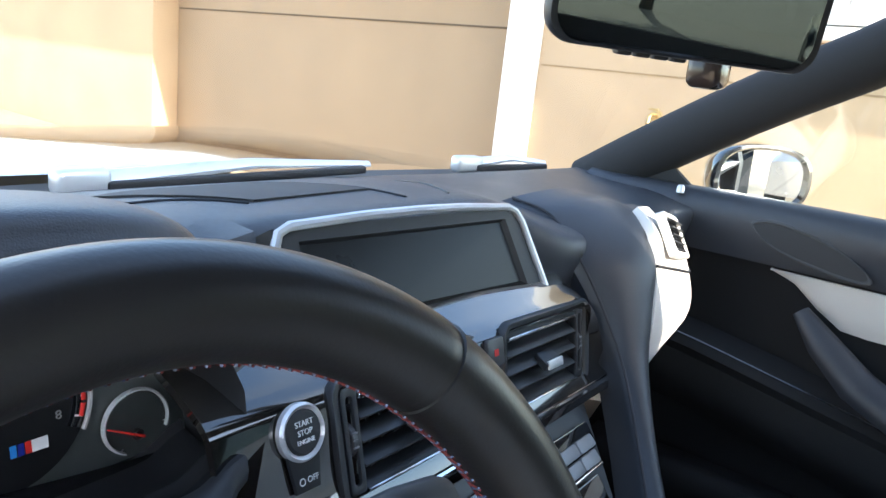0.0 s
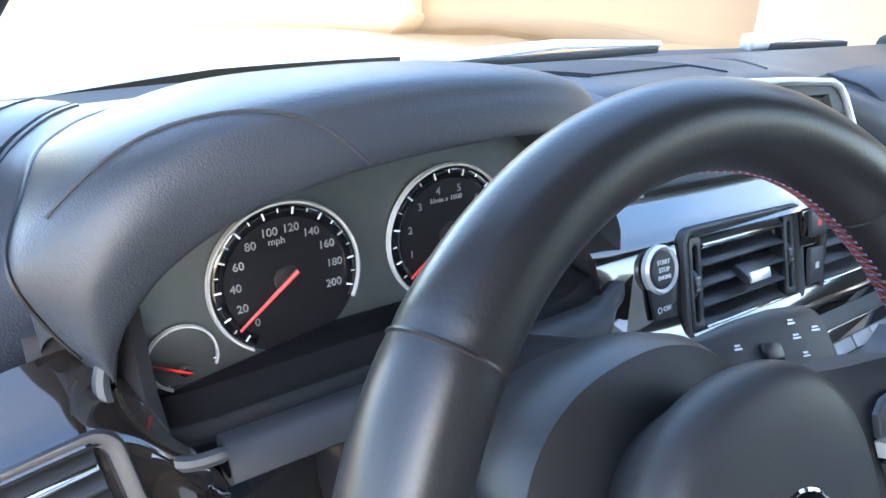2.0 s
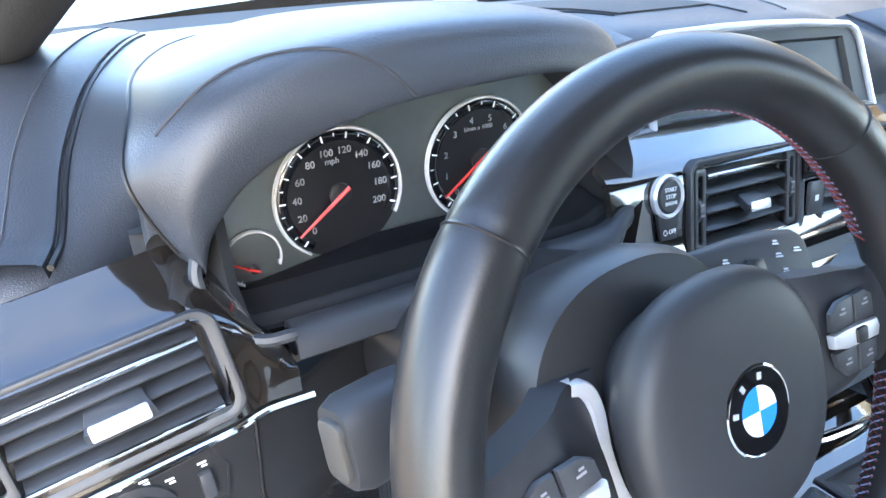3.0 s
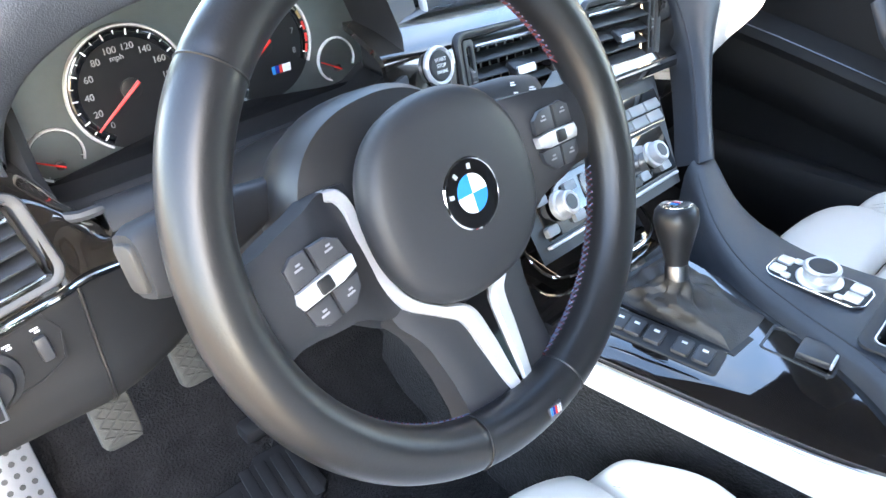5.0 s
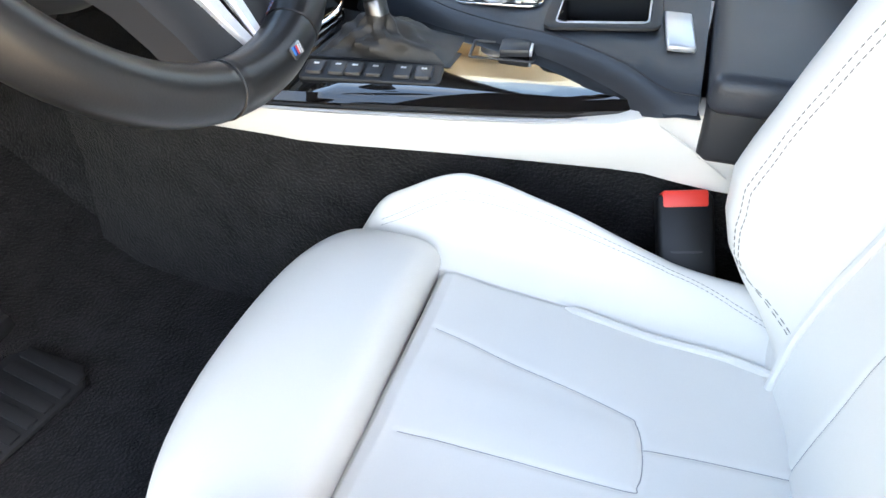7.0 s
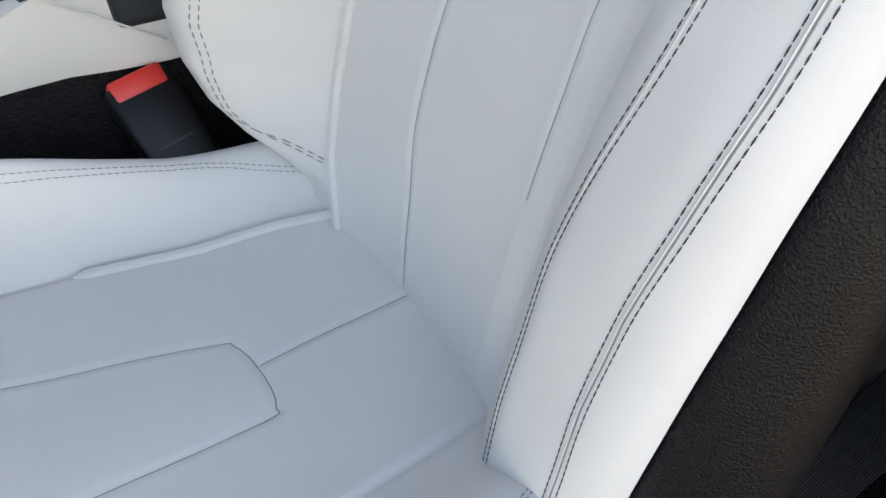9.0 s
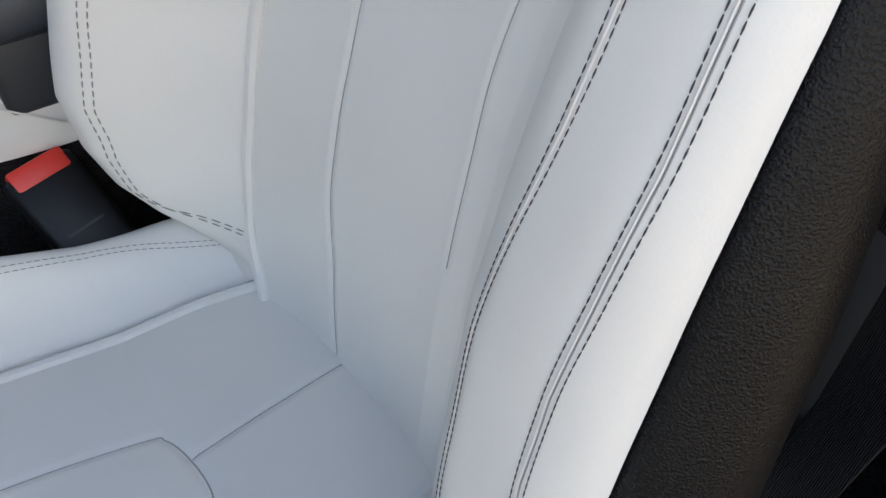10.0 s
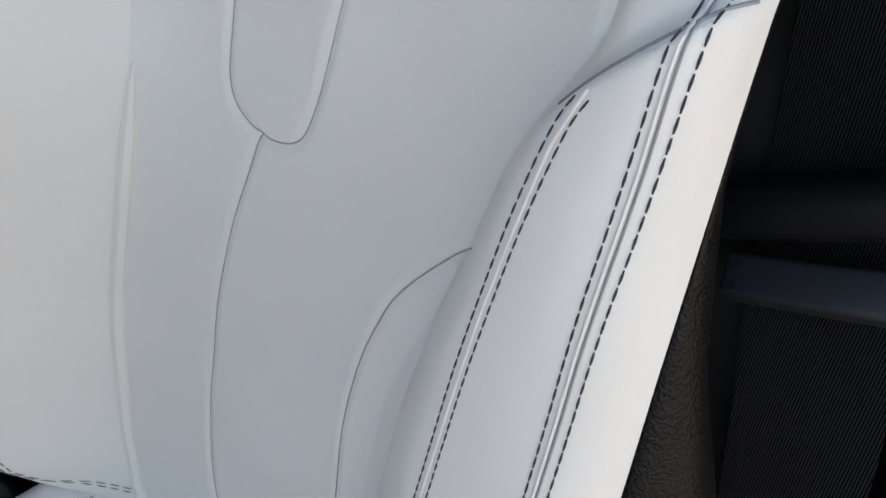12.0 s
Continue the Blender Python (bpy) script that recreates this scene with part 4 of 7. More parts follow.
def band(x, t):
    """Point on the band at x; t 0 at the back of the ledge, 1 at the lower strip."""
    g = np.clip((x + 0.24) / 0.54, 0, 1)
    end = np.clip((x - 0.252) / 0.06, 0, 1)
    zt = 0.846 - 0.020 * g - 0.070 * end ** 1.6
    zb = 0.757 - 0.031 * g
    yb = 0.197 + 0.038 * g
    if x < -0.4:
        slope = 0.010 + 0.19 * max(0.0, -0.555 - x)
        zt, zb = zt - slope, zb - slope + 0.017
    tip = np.clip((x + 0.580) / 0.060, 0, 1) if x < -0.4 else 0.0
    thin = smooth01(np.clip((x + 0.566) / 0.026, 0, 1)) if x < -0.4 else 0.0
    zt -= 0.050 * tip ** 1.3
    if x < -0.4:                                         # the driver's side stands further out
        new_ = ((0.266, zt + 0.021), (0.239, zt + 0.0125), (0.214, zt + 0.003), (0.206, zt - 0.008), (0.196, zb + 0.034), (0.187, zb + 0.008))
        end_ = ((0.217 + 0.010 * (1 - tip), zt + 0.005), (0.214 + 0.006 * (1 - tip), zt + 0.004), (0.210 + 0.003 * (1 - tip), zt + 0.002), (0.205, zt - 0.004), (yb + 0.002, zb + 0.022), (yb - 0.004, zb + 0.008))
        pts = [(a[0] + (b[0] - a[0]) * thin, a[1] + (b[1] - a[1]) * thin) for a, b in zip(new_, end_)]
    else:
        pts = [(0.300, zt + 0.018), (0.270 + 0.010 * g, zt + 0.0085), (0.240 + 0.016 * g, zt - 0.003), (0.230 + 0.018 * g, zt - 0.017 * (1 - end * 0.6)), (yb + 0.016, zb + 0.030 * (1 - end * 0.7)), (yb, zb + 0.004)]
    p = spline([(x, y, z) for y, z in pts], 25)
    return p[int(round(t * 24))]


OPENINGS = ((-0.146, 0.032), (0.072, 0.256), (-0.705, -0.566))


def band_patch(x0, x1, n, material, name, label):
    """The band between x0 and x1, cut out behind the vents."""
    xs = sorted(set(np.linspace(x0, x1, n).tolist()) | {q for o in OPENINGS for q in o if x0 < q < x1})
    rows = [[band(x, k / 24) for k in range(25)] for x in xs]
    bm = bmesh.new()
    grid = [[bm.verts.new(p) for p in row] for row in rows]
    for i in range(len(xs) - 1):
        mid = (xs[i] + xs[i + 1]) / 2
        for k in range(24):
            if 11 <= k < 22 and any(p < mid < q for p, q in OPENINGS):
                continue
            bm.faces.new((grid[i][k], grid[i][k + 1], grid[i + 1][k + 1], grid[i + 1][k]))
    return part(name, thick(bm, 0.006), material, dash, label)


band_patch(-0.243, 0.312, 46, WOOD, "trim_band", "dark gloss wood trim band reflecting the sky")
band_patch(-0.76, -0.522, 60, WOOD, "trim_band", "dark gloss wood trim band reflecting the sky")
rows = []
for x in np.linspace(-0.596, -0.542, 16):                # soft filler between the ledge and the hood's corner
    b0 = band(x, 0.0)
    rows.append([b0 + Vector((0, -0.002, -0.004)), b0 + Vector((0, 0.004, 0.002)), (x, max(b0.y + 0.010, 0.246), b0.z + 0.012), (x, 0.268, 0.862 + 0.01 * smooth01((x + 0.585) / 0.03))])
part("corner_filler", loft(rows), PLASTIC_DARK, dash, "dark plastic filler beside the cluster rim")


def strip(x0, x1, off, r, name="strip", material=None):
    part(name, tube([band(x, 1.0) + Vector((0, -0.002, off)) for x in np.linspace(x0, x1, 30)], r, 8), material or CHROME, dash, "narrow chrome strip")


strip(-0.74, -0.515, -0.004, 0.0024)
strip(-0.250, 0.318, -0.004, 0.0034)
rows = [[band(x, 1.0) + Vector((0, dy, dz)) for dy, dz in ((0.0, -0.008), (-0.001, -0.013), (0.012, -0.020))] for x in np.linspace(-0.250, 0.315, 30)]
part("lower_strip", thick(loft(rows), 0.004), GLOSS, dash, "gloss black ledge under the strip")


def vent(xa, xb, slats, two_wheels, label, t0=0.46, t1=0.90):
    """An air vent let into the band between xa and xb."""
    v = thing("air_vent", band((xa + xb) / 2, 0.6), label, "air vent", "dashboard air vents")
    o, x1, y1 = band(xa, t1), band(xb, t1), band(xa, t0)
    x2 = band(xb, t0)
    m = frame_at((o + x1 + y1 + x2) / 4, x1 - o, (y1 - o) + (x2 - x1))
    w, h = (x1 - o).length + 0.004, ((y1 - o).length + (x2 - x1).length) / 2 + 0.012
    m = m @ pose(0, 0, -0.001)
    rows = [[m @ Vector((x, y, z)) for x, y in rrect(w + dw, h + dh, r, 6)] for dw, dh, r, z in ((0.007, 0.005, 0.014, -0.006), (0.007, 0.005, 0.014, 0.0005), (0.005, 0.003, 0.013, 0.0022), (-0.001, -0.001, 0.011, 0.0024), (-0.009, -0.008, 0.008, 0.0004), (-0.0125, -0.011, 0.006, -0.004), (-0.0135, -0.012, 0.006, -0.020))]
    part("surround", loft(rows, close=True), VENT_GREY, v, "charcoal vent surround with a rounded inner bevel")
    part("cavity", box((0, 0, -0.026), (w - 0.010, h - 0.010, 0.004), 0, m=m), VENT_BLACK, v)
    lx = -w / 2 + (0.026 if -1 in two_wheels else 0.010)
    rx_ = w / 2 - (0.026 if 1 in two_wheels else 0.010)
    cx, ln = (lx + rx_) / 2, rx_ - lx
    for k in range(slats):
        y = -h / 2 + 0.011 + (h - 0.021) * k / (slats - 1)
        edge = k in (0, slats - 1)
        sm_ = m @ pose(cx, y, -0.0085, 34, 0, 0)
        part("slat", box((0, 0, 0), (ln, 0.0026, 0.017), 0.0011, m=sm_), VENT_GREY, v)
        if edge:
            part("slat_edge", box((0, 0.0001, 0.0088), (ln, 0.0042, 0.0026), 0.0010, m=sm_), CHROME, v, "chrome slat edge")
    for k in range(9):
        part("fin", box((lx + 0.004 + (ln - 0.008) * k / 8, 0, -0.019), (0.0014, h - 0.016, 0.010), 0, m=m), VENT_BLACK, v)
    tm = m @ pose(cx + 0.002, -0.0005, -0.001, 34, 0, 0)
    part("tab", prism([(-0.019, -0.012), (0.019, -0.012), (0.016, 0.004), (0.013, 0.007), (-0.013, 0.007), (-0.016, 0.004)], 0.007, tm @ pose(0, -0.0035, 0, -90, 0, 0), 0.0016), VENT_GREY, v)
    part("tab_plate", prism(rrect(0.032, 0.0095, 0.0016), 0.0022, tm @ pose(0, 0.0012, 0.0108, -42, 0, 0), 0.0008), SILVER, v, "silver vent tab")
    for sx in two_wheels:
        px = sx * (w / 2 - 0.0165)
        part("wheel_plate", ring(rrect(0.0165, h - 0.013, 0.0035), rrect(0.0068, h - 0.026, 0.0030), 0.003, m @ pose(px, 0, -0.004), 0.0010), VENT_GREY, v)
        part("thumb_wheel", lathe([(0.0128, -0.003), (0.0138, -0.0022), (0.0138, 0.0022), (0.0128, 0.003)], 24, m @ frame_at((px, 0, -0.0125), (0, 0, 1), (0, 1, 0))), PLASTIC_KEY, v)
        for q in (-0.0045, 0.0005, 0.0055):
            part("wheel_mark", box((px, q, 0.0004), (0.0052, 0.0016, 0.0016), 0.0004, m=m), GREY_INK, v)
    return m, w, h


vent(-0.146, 0.032, 5, (-1, 1), "rectangular air vent with dark slats and chrome edges")
vent(0.072, 0.256, 5, (1,), "rectangular air vent with dark slats and chrome edges")
vent(-0.705, -0.566, 5, (-1,), "rectangular air vent with dark slats and chrome edges", 0.45, 0.92)

# hazard and lock keys between the centre vents
hz = thing("hazard_switch", band(0.052, 0.6), "grey hazard and door-lock switch pair between vents", "switch")
for t0, t1, mk in ((0.47, 0.67, RED), (0.69, 0.89, WHITE_INK)):
    a, b, c = band(0.039, t1), band(0.066, t1), band(0.039, t0)
    m = frame_at((b + c) / 2 + (b - a).cross(c - a).normalized() * 0.002, b - a, c - a)
    part("switch_key", prism(rrect((b - a).length, (c - a).length, 0.003), 0.004, m, 0.0012), PLASTIC_KEY, hz)
    part("switch_mark", box((0, 0, 0.0042), (0.007, 0.006, 0.0003), 0, m=m), mk, hz)

# start button
so = band(-0.180, 0.64)
sx, sy = band(-0.16, 0.64) - so, band(-0.180, 0.50) - band(-0.180, 0.78)
SM = frame_at(so, sx, sy) @ pose(0, 0, 0.001)
sb = thing("start_button", so, "round black engine start button with a chrome ring", "button")
part("button_plate", prism([(-0.014, 0.006), (0.014, 0.006), (0.014, -0.012), (0.010, -0.038), (-0.010, -0.038), (-0.014, -0.012)][::-1], 0.003, SM, 0.0012), PLASTIC_SOFT, sb)
part("chrome_ring", lathe([(0.0150, 0), (0.0190, 0), (0.0190, 0.004), (0.0172, 0.0062), (0.0150, 0.0045), (0.0150, 0)], 40, SM, cap=False), SILVER, sb, "polished chrome ring")
part("button_cap", lathe([(0.0150, 0), (0.0148, 0.0045), (0.0130, 0.0060), (0, 0.0062)], 36, SM), PLASTIC_SOFT, sb)
for y, s in ((0.0058, "START"), (0.0, "STOP"), (-0.0058, "ENGINE")):
    text("lettering", s, 0.0052 if s != "ENGINE" else 0.0042, SM @ pose(0, y, 0.0064), WHITE_INK, sb)
text("lettering", "OFF", 0.0055, SM @ pose(0.004, -0.031, 0.0032), WHITE_INK, sb)
part("off_symbol", arc_band(0.0018, 0.0026, 0, 360, 0.0003, SM @ pose(-0.005, -0.031, 0.0032), 20), WHITE_INK, sb)

# ---- display ----
dis = thing("display_screen", (0.03, 0.30, 0.83), "wide black display screen in a chrome-edged housing, switched off", "display screen")
D_BL, D_BR, D_TR, D_TL = V(-0.143, 0.281, 0.832), V(0.222, 0.282, 0.822), V(0.196, 0.327, 0.922), V(-0.133, 0.328, 0.930)
DM = frame_at((D_BL + D_BR + D_TR + D_TL) / 4, D_BR - D_BL, D_TL - D_BL)


def dq(u, v, w=0.0):
    """A point of the display's face; u, v from 0 to 1."""
    p = D_BL.lerp(D_BR, u).lerp(D_TL.lerp(D_TR, u), v)
    return p + DM.to_3x3() @ Vector((0, 0, w)) + Vector((0, 0, 0.006 * 4 * u * (1 - u) * v))


edge = [(0.0, 0.0), (0.0, 0.4), (0.0, 0.85), (0.015, 0.96), (0.05, 1.0), (0.3, 1.0), (0.5, 1.0), (0.7, 1.0), (0.95, 1.0), (0.985, 0.96), (1.0, 0.85), (1.0, 0.4), (1.0, 0.0)]
part("chrome_edge", tube([dq(u, v, 0.001) for u, v in edge], 0.0042, 8), SILVER, dis, "satin chrome edge round the top and sides")
sx0, sx1, sy0, sy1 = 0.085, 0.905, 0.07, 0.86
o = [dq(u, v) for u, v in ((0, 0), (1, 0), (1, 1), (0, 1))]
i = [dq(u, v, -0.006) for u, v in ((sx0, sy0), (sx1, sy0), (sx1, sy1), (sx0, sy1))]
j = [dq(u, v, -0.0005) for u, v in ((sx0 - 0.012, sy0 - 0.02), (sx1 + 0.012, sy0 - 0.02), (sx1 + 0.012, sy1 + 0.025), (sx0 - 0.012, sy1 + 0.025))]
b = [dq(u, v, -0.05) for u, v in ((0, 0), (1, 0), (1, 0.97), (0, 0.97))]
bm = bmesh.new()
lv = [[bm.verts.new(p) for p in q] for q in (b, o, j, i)]
for p, q in zip(lv, lv[1:]):
    for k in range(4):
        bm.faces.new((p[k], p[(k + 1) % 4], q[(k + 1) % 4], q[k]))
part("housing", bm, PLASTIC_SOFT, dis, "charcoal display housing", False)
bm = bmesh.new()
bm.faces.new([bm.verts.new(dq(u, v, -0.0055)) for u, v in ((sx0, sy0), (sx1, sy0), (sx1, sy1), (sx0, sy1))])
part("screen", bm, SCREEN, dis, "dark glossy screen", False)
# leather cheek on the cluster side of the display
part("display_cheek", loft([[(-0.205, 0.262, 0.842), (-0.175, 0.272, 0.838), (-0.150, 0.281, 0.834)], [(-0.205, 0.285, 0.875), (-0.170, 0.300, 0.880), (-0.150, 0.305, 0.880)], [(-0.205, 0.31, 0.905), (-0.170, 0.33, 0.925), (-0.142, 0.335, 0.928)], [(-0.205, 0.36, 0.91), (-0.170, 0.37, 0.93), (-0.142, 0.38, 0.930)]]), LEATHER_DARK, dash, "leather cheek beside the display")

# ---- leather flank sweeping from the dash top down to the console ----
inn = [(0.285, 0.405, 0.908), (0.292, 0.350, 0.895), (0.294, 0.300, 0.848), (0.306, 0.260, 0.790), (0.298, 0.220, 0.737), (0.255, 0.170, 0.675), (0.192, 0.120, 0.632)]
out = [(0.47, 0.40, 0.912), (0.46, 0.31, 0.905), (0.412, 0.245, 0.860), (0.376, 0.222, 0.800), (0.345, 0.202, 0.735), (0.290, 0.158, 0.672), (0.232, 0.112, 0.632)]
A, C = spline(inn, 40), spline(out, 40)
rows = []
for a, c in zip(A, C):
    w = (c - a).length
    nrm = Vector((-0.35, -0.75, 0.55)).normalized()
    rows.append([a + Vector((0.010, 0.03, -0.02))] + [a.lerp(c, t) + nrm * (0.012 + 0.05 * w) * math.sin(math.pi * t) ** 0.7 for t in np.linspace(0, 1, 14)] + [c + Vector((0.02, 0.05, -0.02))])
part("centre_flank", loft(rows), LEATHER_DARK, dash, "leather flank sweeping down to the console")
part("flank_piping", tube([r[2] + Vector((-0.001, -0.002, 0.001)) for r in rows], 0.0016, 6), THREAD, dash)

# passenger side: pale panel with its vent
tp = [(0.44, 0.292, 0.912), (0.55, 0.325, 0.897), (0.66, 0.365, 0.880), (0.76, 0.40, 0.866)]
md = [(0.40, 0.236, 0.850), (0.50, 0.246, 0.828), (0.60, 0.262, 0.806), (0.70, 0.300, 0.790)]
lw = [(0.36, 0.212, 0.770), (0.47, 0.226, 0.752), (0.58, 0.246, 0.742), (0.69, 0.290, 0.738)]
bt = [(0.345, 0.225, 0.690), (0.45, 0.262, 0.682), (0.56, 0.30, 0.685), (0.68, 0.34, 0.690)]
rows = [spline([a, Vector(a).lerp(Vector(b), 0.5) + Vector((-0.004, -0.012, 0.008)), b, c, d, Vector(d) + Vector((0, 0.08, -0.03))], 26) for a, b, c, d in zip(*(spline(q, 30) for q in (tp, md, lw, bt)))]
part("passenger_panel", thick(loft(rows), 0.012), LEATHER_LIGHT, dash, "pale leather passenger dash panel in sunlight")
part("panel_groove", tube([r[10] + Vector((-0.001, -0.001, 0)) for r in rows], 0.0022, 6), PLASTIC, dash)
pv = thing("passenger_vent", (0.49, 0.26, 0.87), "pale passenger air vent with dark slats", "air vent", "dashboard air vents")
vm = frame_at((0.490, 0.259, 0.872), V(0.10, 0.016, -0.022), V(0.0, 0.50, 0.83))
part("surround", ring(rrect(0.10, 0.062, 0.008), rrect(0.086, 0.048, 0.005), 0.012, vm @ pose(0, 0, -0.002), 0.002), LEATHER_LIGHT, pv)
part("cavity", box((0, 0, 0.002), (0.086, 0.050, 0.004), 0, m=vm), VENT_BLACK, pv)
for k in range(5):
    part("slat", box((0, -0.019 + 0.0095 * k, 0.009), (0.085, 0.0022, 0.007), 0.001, m=vm @ pose(0, 0, 0, 10, 0, 0)), PLASTIC_KEY, pv)
for k in range(3):
    part("fin", box((-0.02 + 0.02 * k, 0, 0.007), (0.0015, 0.046, 0.006), 0, m=vm), VENT_BLACK, pv)
part("passenger_lower", loft([[(0.335, 0.24, 0.70), (0.32, 0.30, 0.55), (0.31, 0.40, 0.40)], [(0.55, 0.32, 0.69), (0.55, 0.38, 0.55), (0.55, 0.5, 0.40)], [(0.82, 0.36, 0.69), (0.82, 0.42, 0.55), (0.82, 0.55, 0.40)]]), PLASTIC, dash, "dark lower glove box area")

# driver's lower dash with the light switch
rows = []
for x in np.linspace(-0.74, -0.455, 24):
    g = np.clip((x + 0.56) / 0.105, 0, 1) ** 1.6
    b0 = band(x, 1.0)
    rows.append(spline([b0 + Vector((0, 0.004 + 0.05 * g, -0.004)), b0 + Vector((0, -0.001 + 0.05 * g, -0.012)), (x, 0.186 + 0.05 * g, 0.715), (x, 0.180 + 0.05 * g, 0.685), (x, 0.192 + 0.05 * g, 0.655), (x, 0.26 + 0.05 * g, 0.62), (x, 0.40, 0.60)], 26))
part("lower_dash", thick(loft(rows), 0.008), PLASTIC_DARK, dash, "charcoal plastic lower dash")
part("lower_dash_seam", tube([r + Vector((0, -0.0006, 0)) for r in rows[15][2:22]], 0.0014, 6), VENT_BLACK, dash)
part("knee_panel", loft([[(x, 0.28, 0.675), (x, 0.32, 0.615), (x, 0.42, 0.585), (x, 0.70, 0.60)] for x in np.linspace(-0.50, -0.16, 8)]), PLASTIC, dash, "dark knee panel under the column")
lm = frame_at((-0.626, 0.1835, 0.7235), (1, 0.02, 0.10), (0, 0.10, 1))
ls = thing("light_switch", (-0.62, 0.18, 0.707), "rotary headlight switch panel with a silver knob", "light switch")
part("switch_panel", ring([(-0.062, -0.026), (0.030, -0.018), (0.050, -0.010), (0.055, 0.012), (0.048, 0.030), (0.0, 0.026), (-0.058, 0.005)], [(-0.060, -0.0245), (0.030, -0.0165), (0.0485, -0.009), (0.0535, 0.012), (0.047, 0.0285), (0.0, 0.0245), (-0.0565, 0.004)], 0.0012, lm), VENT_BLACK, ls)
part("switch_face", prism([(-0.060, -0.0245), (0.030, -0.0165), (0.0485, -0.009), (0.0535, 0.012), (0.047, 0.0285), (0.0, 0.0245), (-0.0565, 0.004)], 0.0008, lm), PLASTIC_DARK, ls)
part("dial", lathe([(0.0255, 0.0), (0.0245, 0.003), (0.019, 0.004), (0.018, 0.009), (0.016, 0.011), (0, 0.0112)], 36, lm @ pose(-0.002, 0.001, 0)), PLASTIC_SOFT, ls)
part("knob", prism([(-0.0062, -0.019), (0.0062, -0.019), (0.0052, 0.016), (0.0, 0.019), (-0.0052, 0.016)], 0.014, lm @ pose(-0.002, 0.001, 0.008, 0, 0, -8), 0.003), KNOB, ls, "silver rotary knob")
part("knob_inlay", box((0, -0.004, 0.0142), (0.0072, 0.024, 0.0008), 0.001, m=lm @ pose(-0.002, 0.001, 0.008, 0, 0, -8)), VENT_BLACK, ls)
part("dimmer", box((0.040, 0.006, 0.002), (0.0085, 0.020, 0.006), 0.002, m=lm), PLASTIC_KEY, ls, "grey dimmer wheel")
for px, py in ((-0.018, 0.022), (-0.006, 0.0275), (0.008, 0.0265), (0.021, 0.020), (0.040, 0.022)):
    bm = box((px, py, 0.0012), (0.0052, 0.0014, 0.0003), 0, m=lm)
    box((px + 0.001, py - 0.0026, 0.0012), (0.0036, 0.0014, 0.0003), 0, m=lm, bm=bm)
    part("print", bm, WHITE_INK, ls)

# ---- radio and climate stack ----
stack = thing("control_stack", (0.03, 0.16, 0.68), "dark radio and climate panel with silver keys and knobs", "control panel")
T0, T1 = V(-0.115, 0.196, 0.728), V(0.235, 0.224, 0.700)
B0_, B1_ = V(-0.112, 0.118, 0.628), V(0.165, 0.128, 0.622)


def sq(u, v, w=0.0):
    n = (T1 - T0).cross(T0 - B0_).normalized()
    return B0_.lerp(B1_, u).lerp(T0.lerp(T1, u), v) - n * w * -1


def face(u0, u1, v0, v1, w, material, name, parent, r=0.001, label=""):
    a, b, c, d = sq(u0, v0), sq(u1, v0), sq(u0, v1), sq(u1, v1)
    m = frame_at((a + b + c + d) / 4, b - a, c - a)
    return part(name, prism(rrect((b - a).length, (c - a).length, min(0.003, (c - a).length * 0.3)), w, m, r), material, parent, label), m


part("panel_body", loft([[sq(u, v, -0.001) for u in (-0.05, 0.3, 0.7, 1.03)] for v in (-0.08, 0.3, 0.6, 1.12)]), PLASTIC, stack)
face(0.0, 1.0, 0.74, 0.97, 0.004, GLOSS, "disc_slot_panel", stack)
for k in range(8):
    face(0.02 + 0.12 * k, 0.02 + 0.12 * k + 0.112, 0.76, 0.86, 0.008, KEY_GREY, "preset_key", stack)
    face(0.02 + 0.12 * k, 0.02 + 0.12 * k + 0.112, 0.63, 0.73, 0.008, KEY_GREY, "preset_key", stack)
face(0.0, 1.0, 0.595, 0.615, 0.006, CHROME, "strip", stack)
face(0.0, 1.0, 0.08, 0.56, 0.003, GLOSS, "climate_panel", stack)
for u in (0.14, 0.82):
    p = sq(u, 0.32, 0.004)
    m = frame_at(p, sq(1, 0.3) - sq(0, 0.3), sq(u, 0.6) - sq(u, 0.2))
    kb = part("climate_knob", lathe([(0.017, 0), (0.017, 0.006), (0.0145, 0.008), (0.0135, 0.018), (0.0115, 0.020), (0.0095, 0.019), (0, 0.019)], 32, m), SILVER, stack, "silver rotary climate knob")
    part("knob_cap", lathe([(0.0092, 0.018), (0.0088, 0.0196), (0, 0.0198)], 24, m), PLASTIC_KEY, kb)
    for k in (-1, 1):
        for q in (0.16, 0.44):
            face(u + 0.09 * k - 0.035, u + 0.09 * k + 0.035, q - 0.045, q + 0.045, 0.007, KEY_GREY, "climate_key", stack)
for k in range(5):
    face(0.30 + 0.08 * k, 0.37 + 0.08 * k, 0.10, 0.19, 0.007, PLASTIC_KEY, "climate_key", stack)
face(0.30, 0.68, 0.26, 0.50, 0.004, GLASS_BLACK, "climate_display", stack)
face(0.0, 1.0, 0.02, 0.05, 0.006, SILVER, "strip", stack)

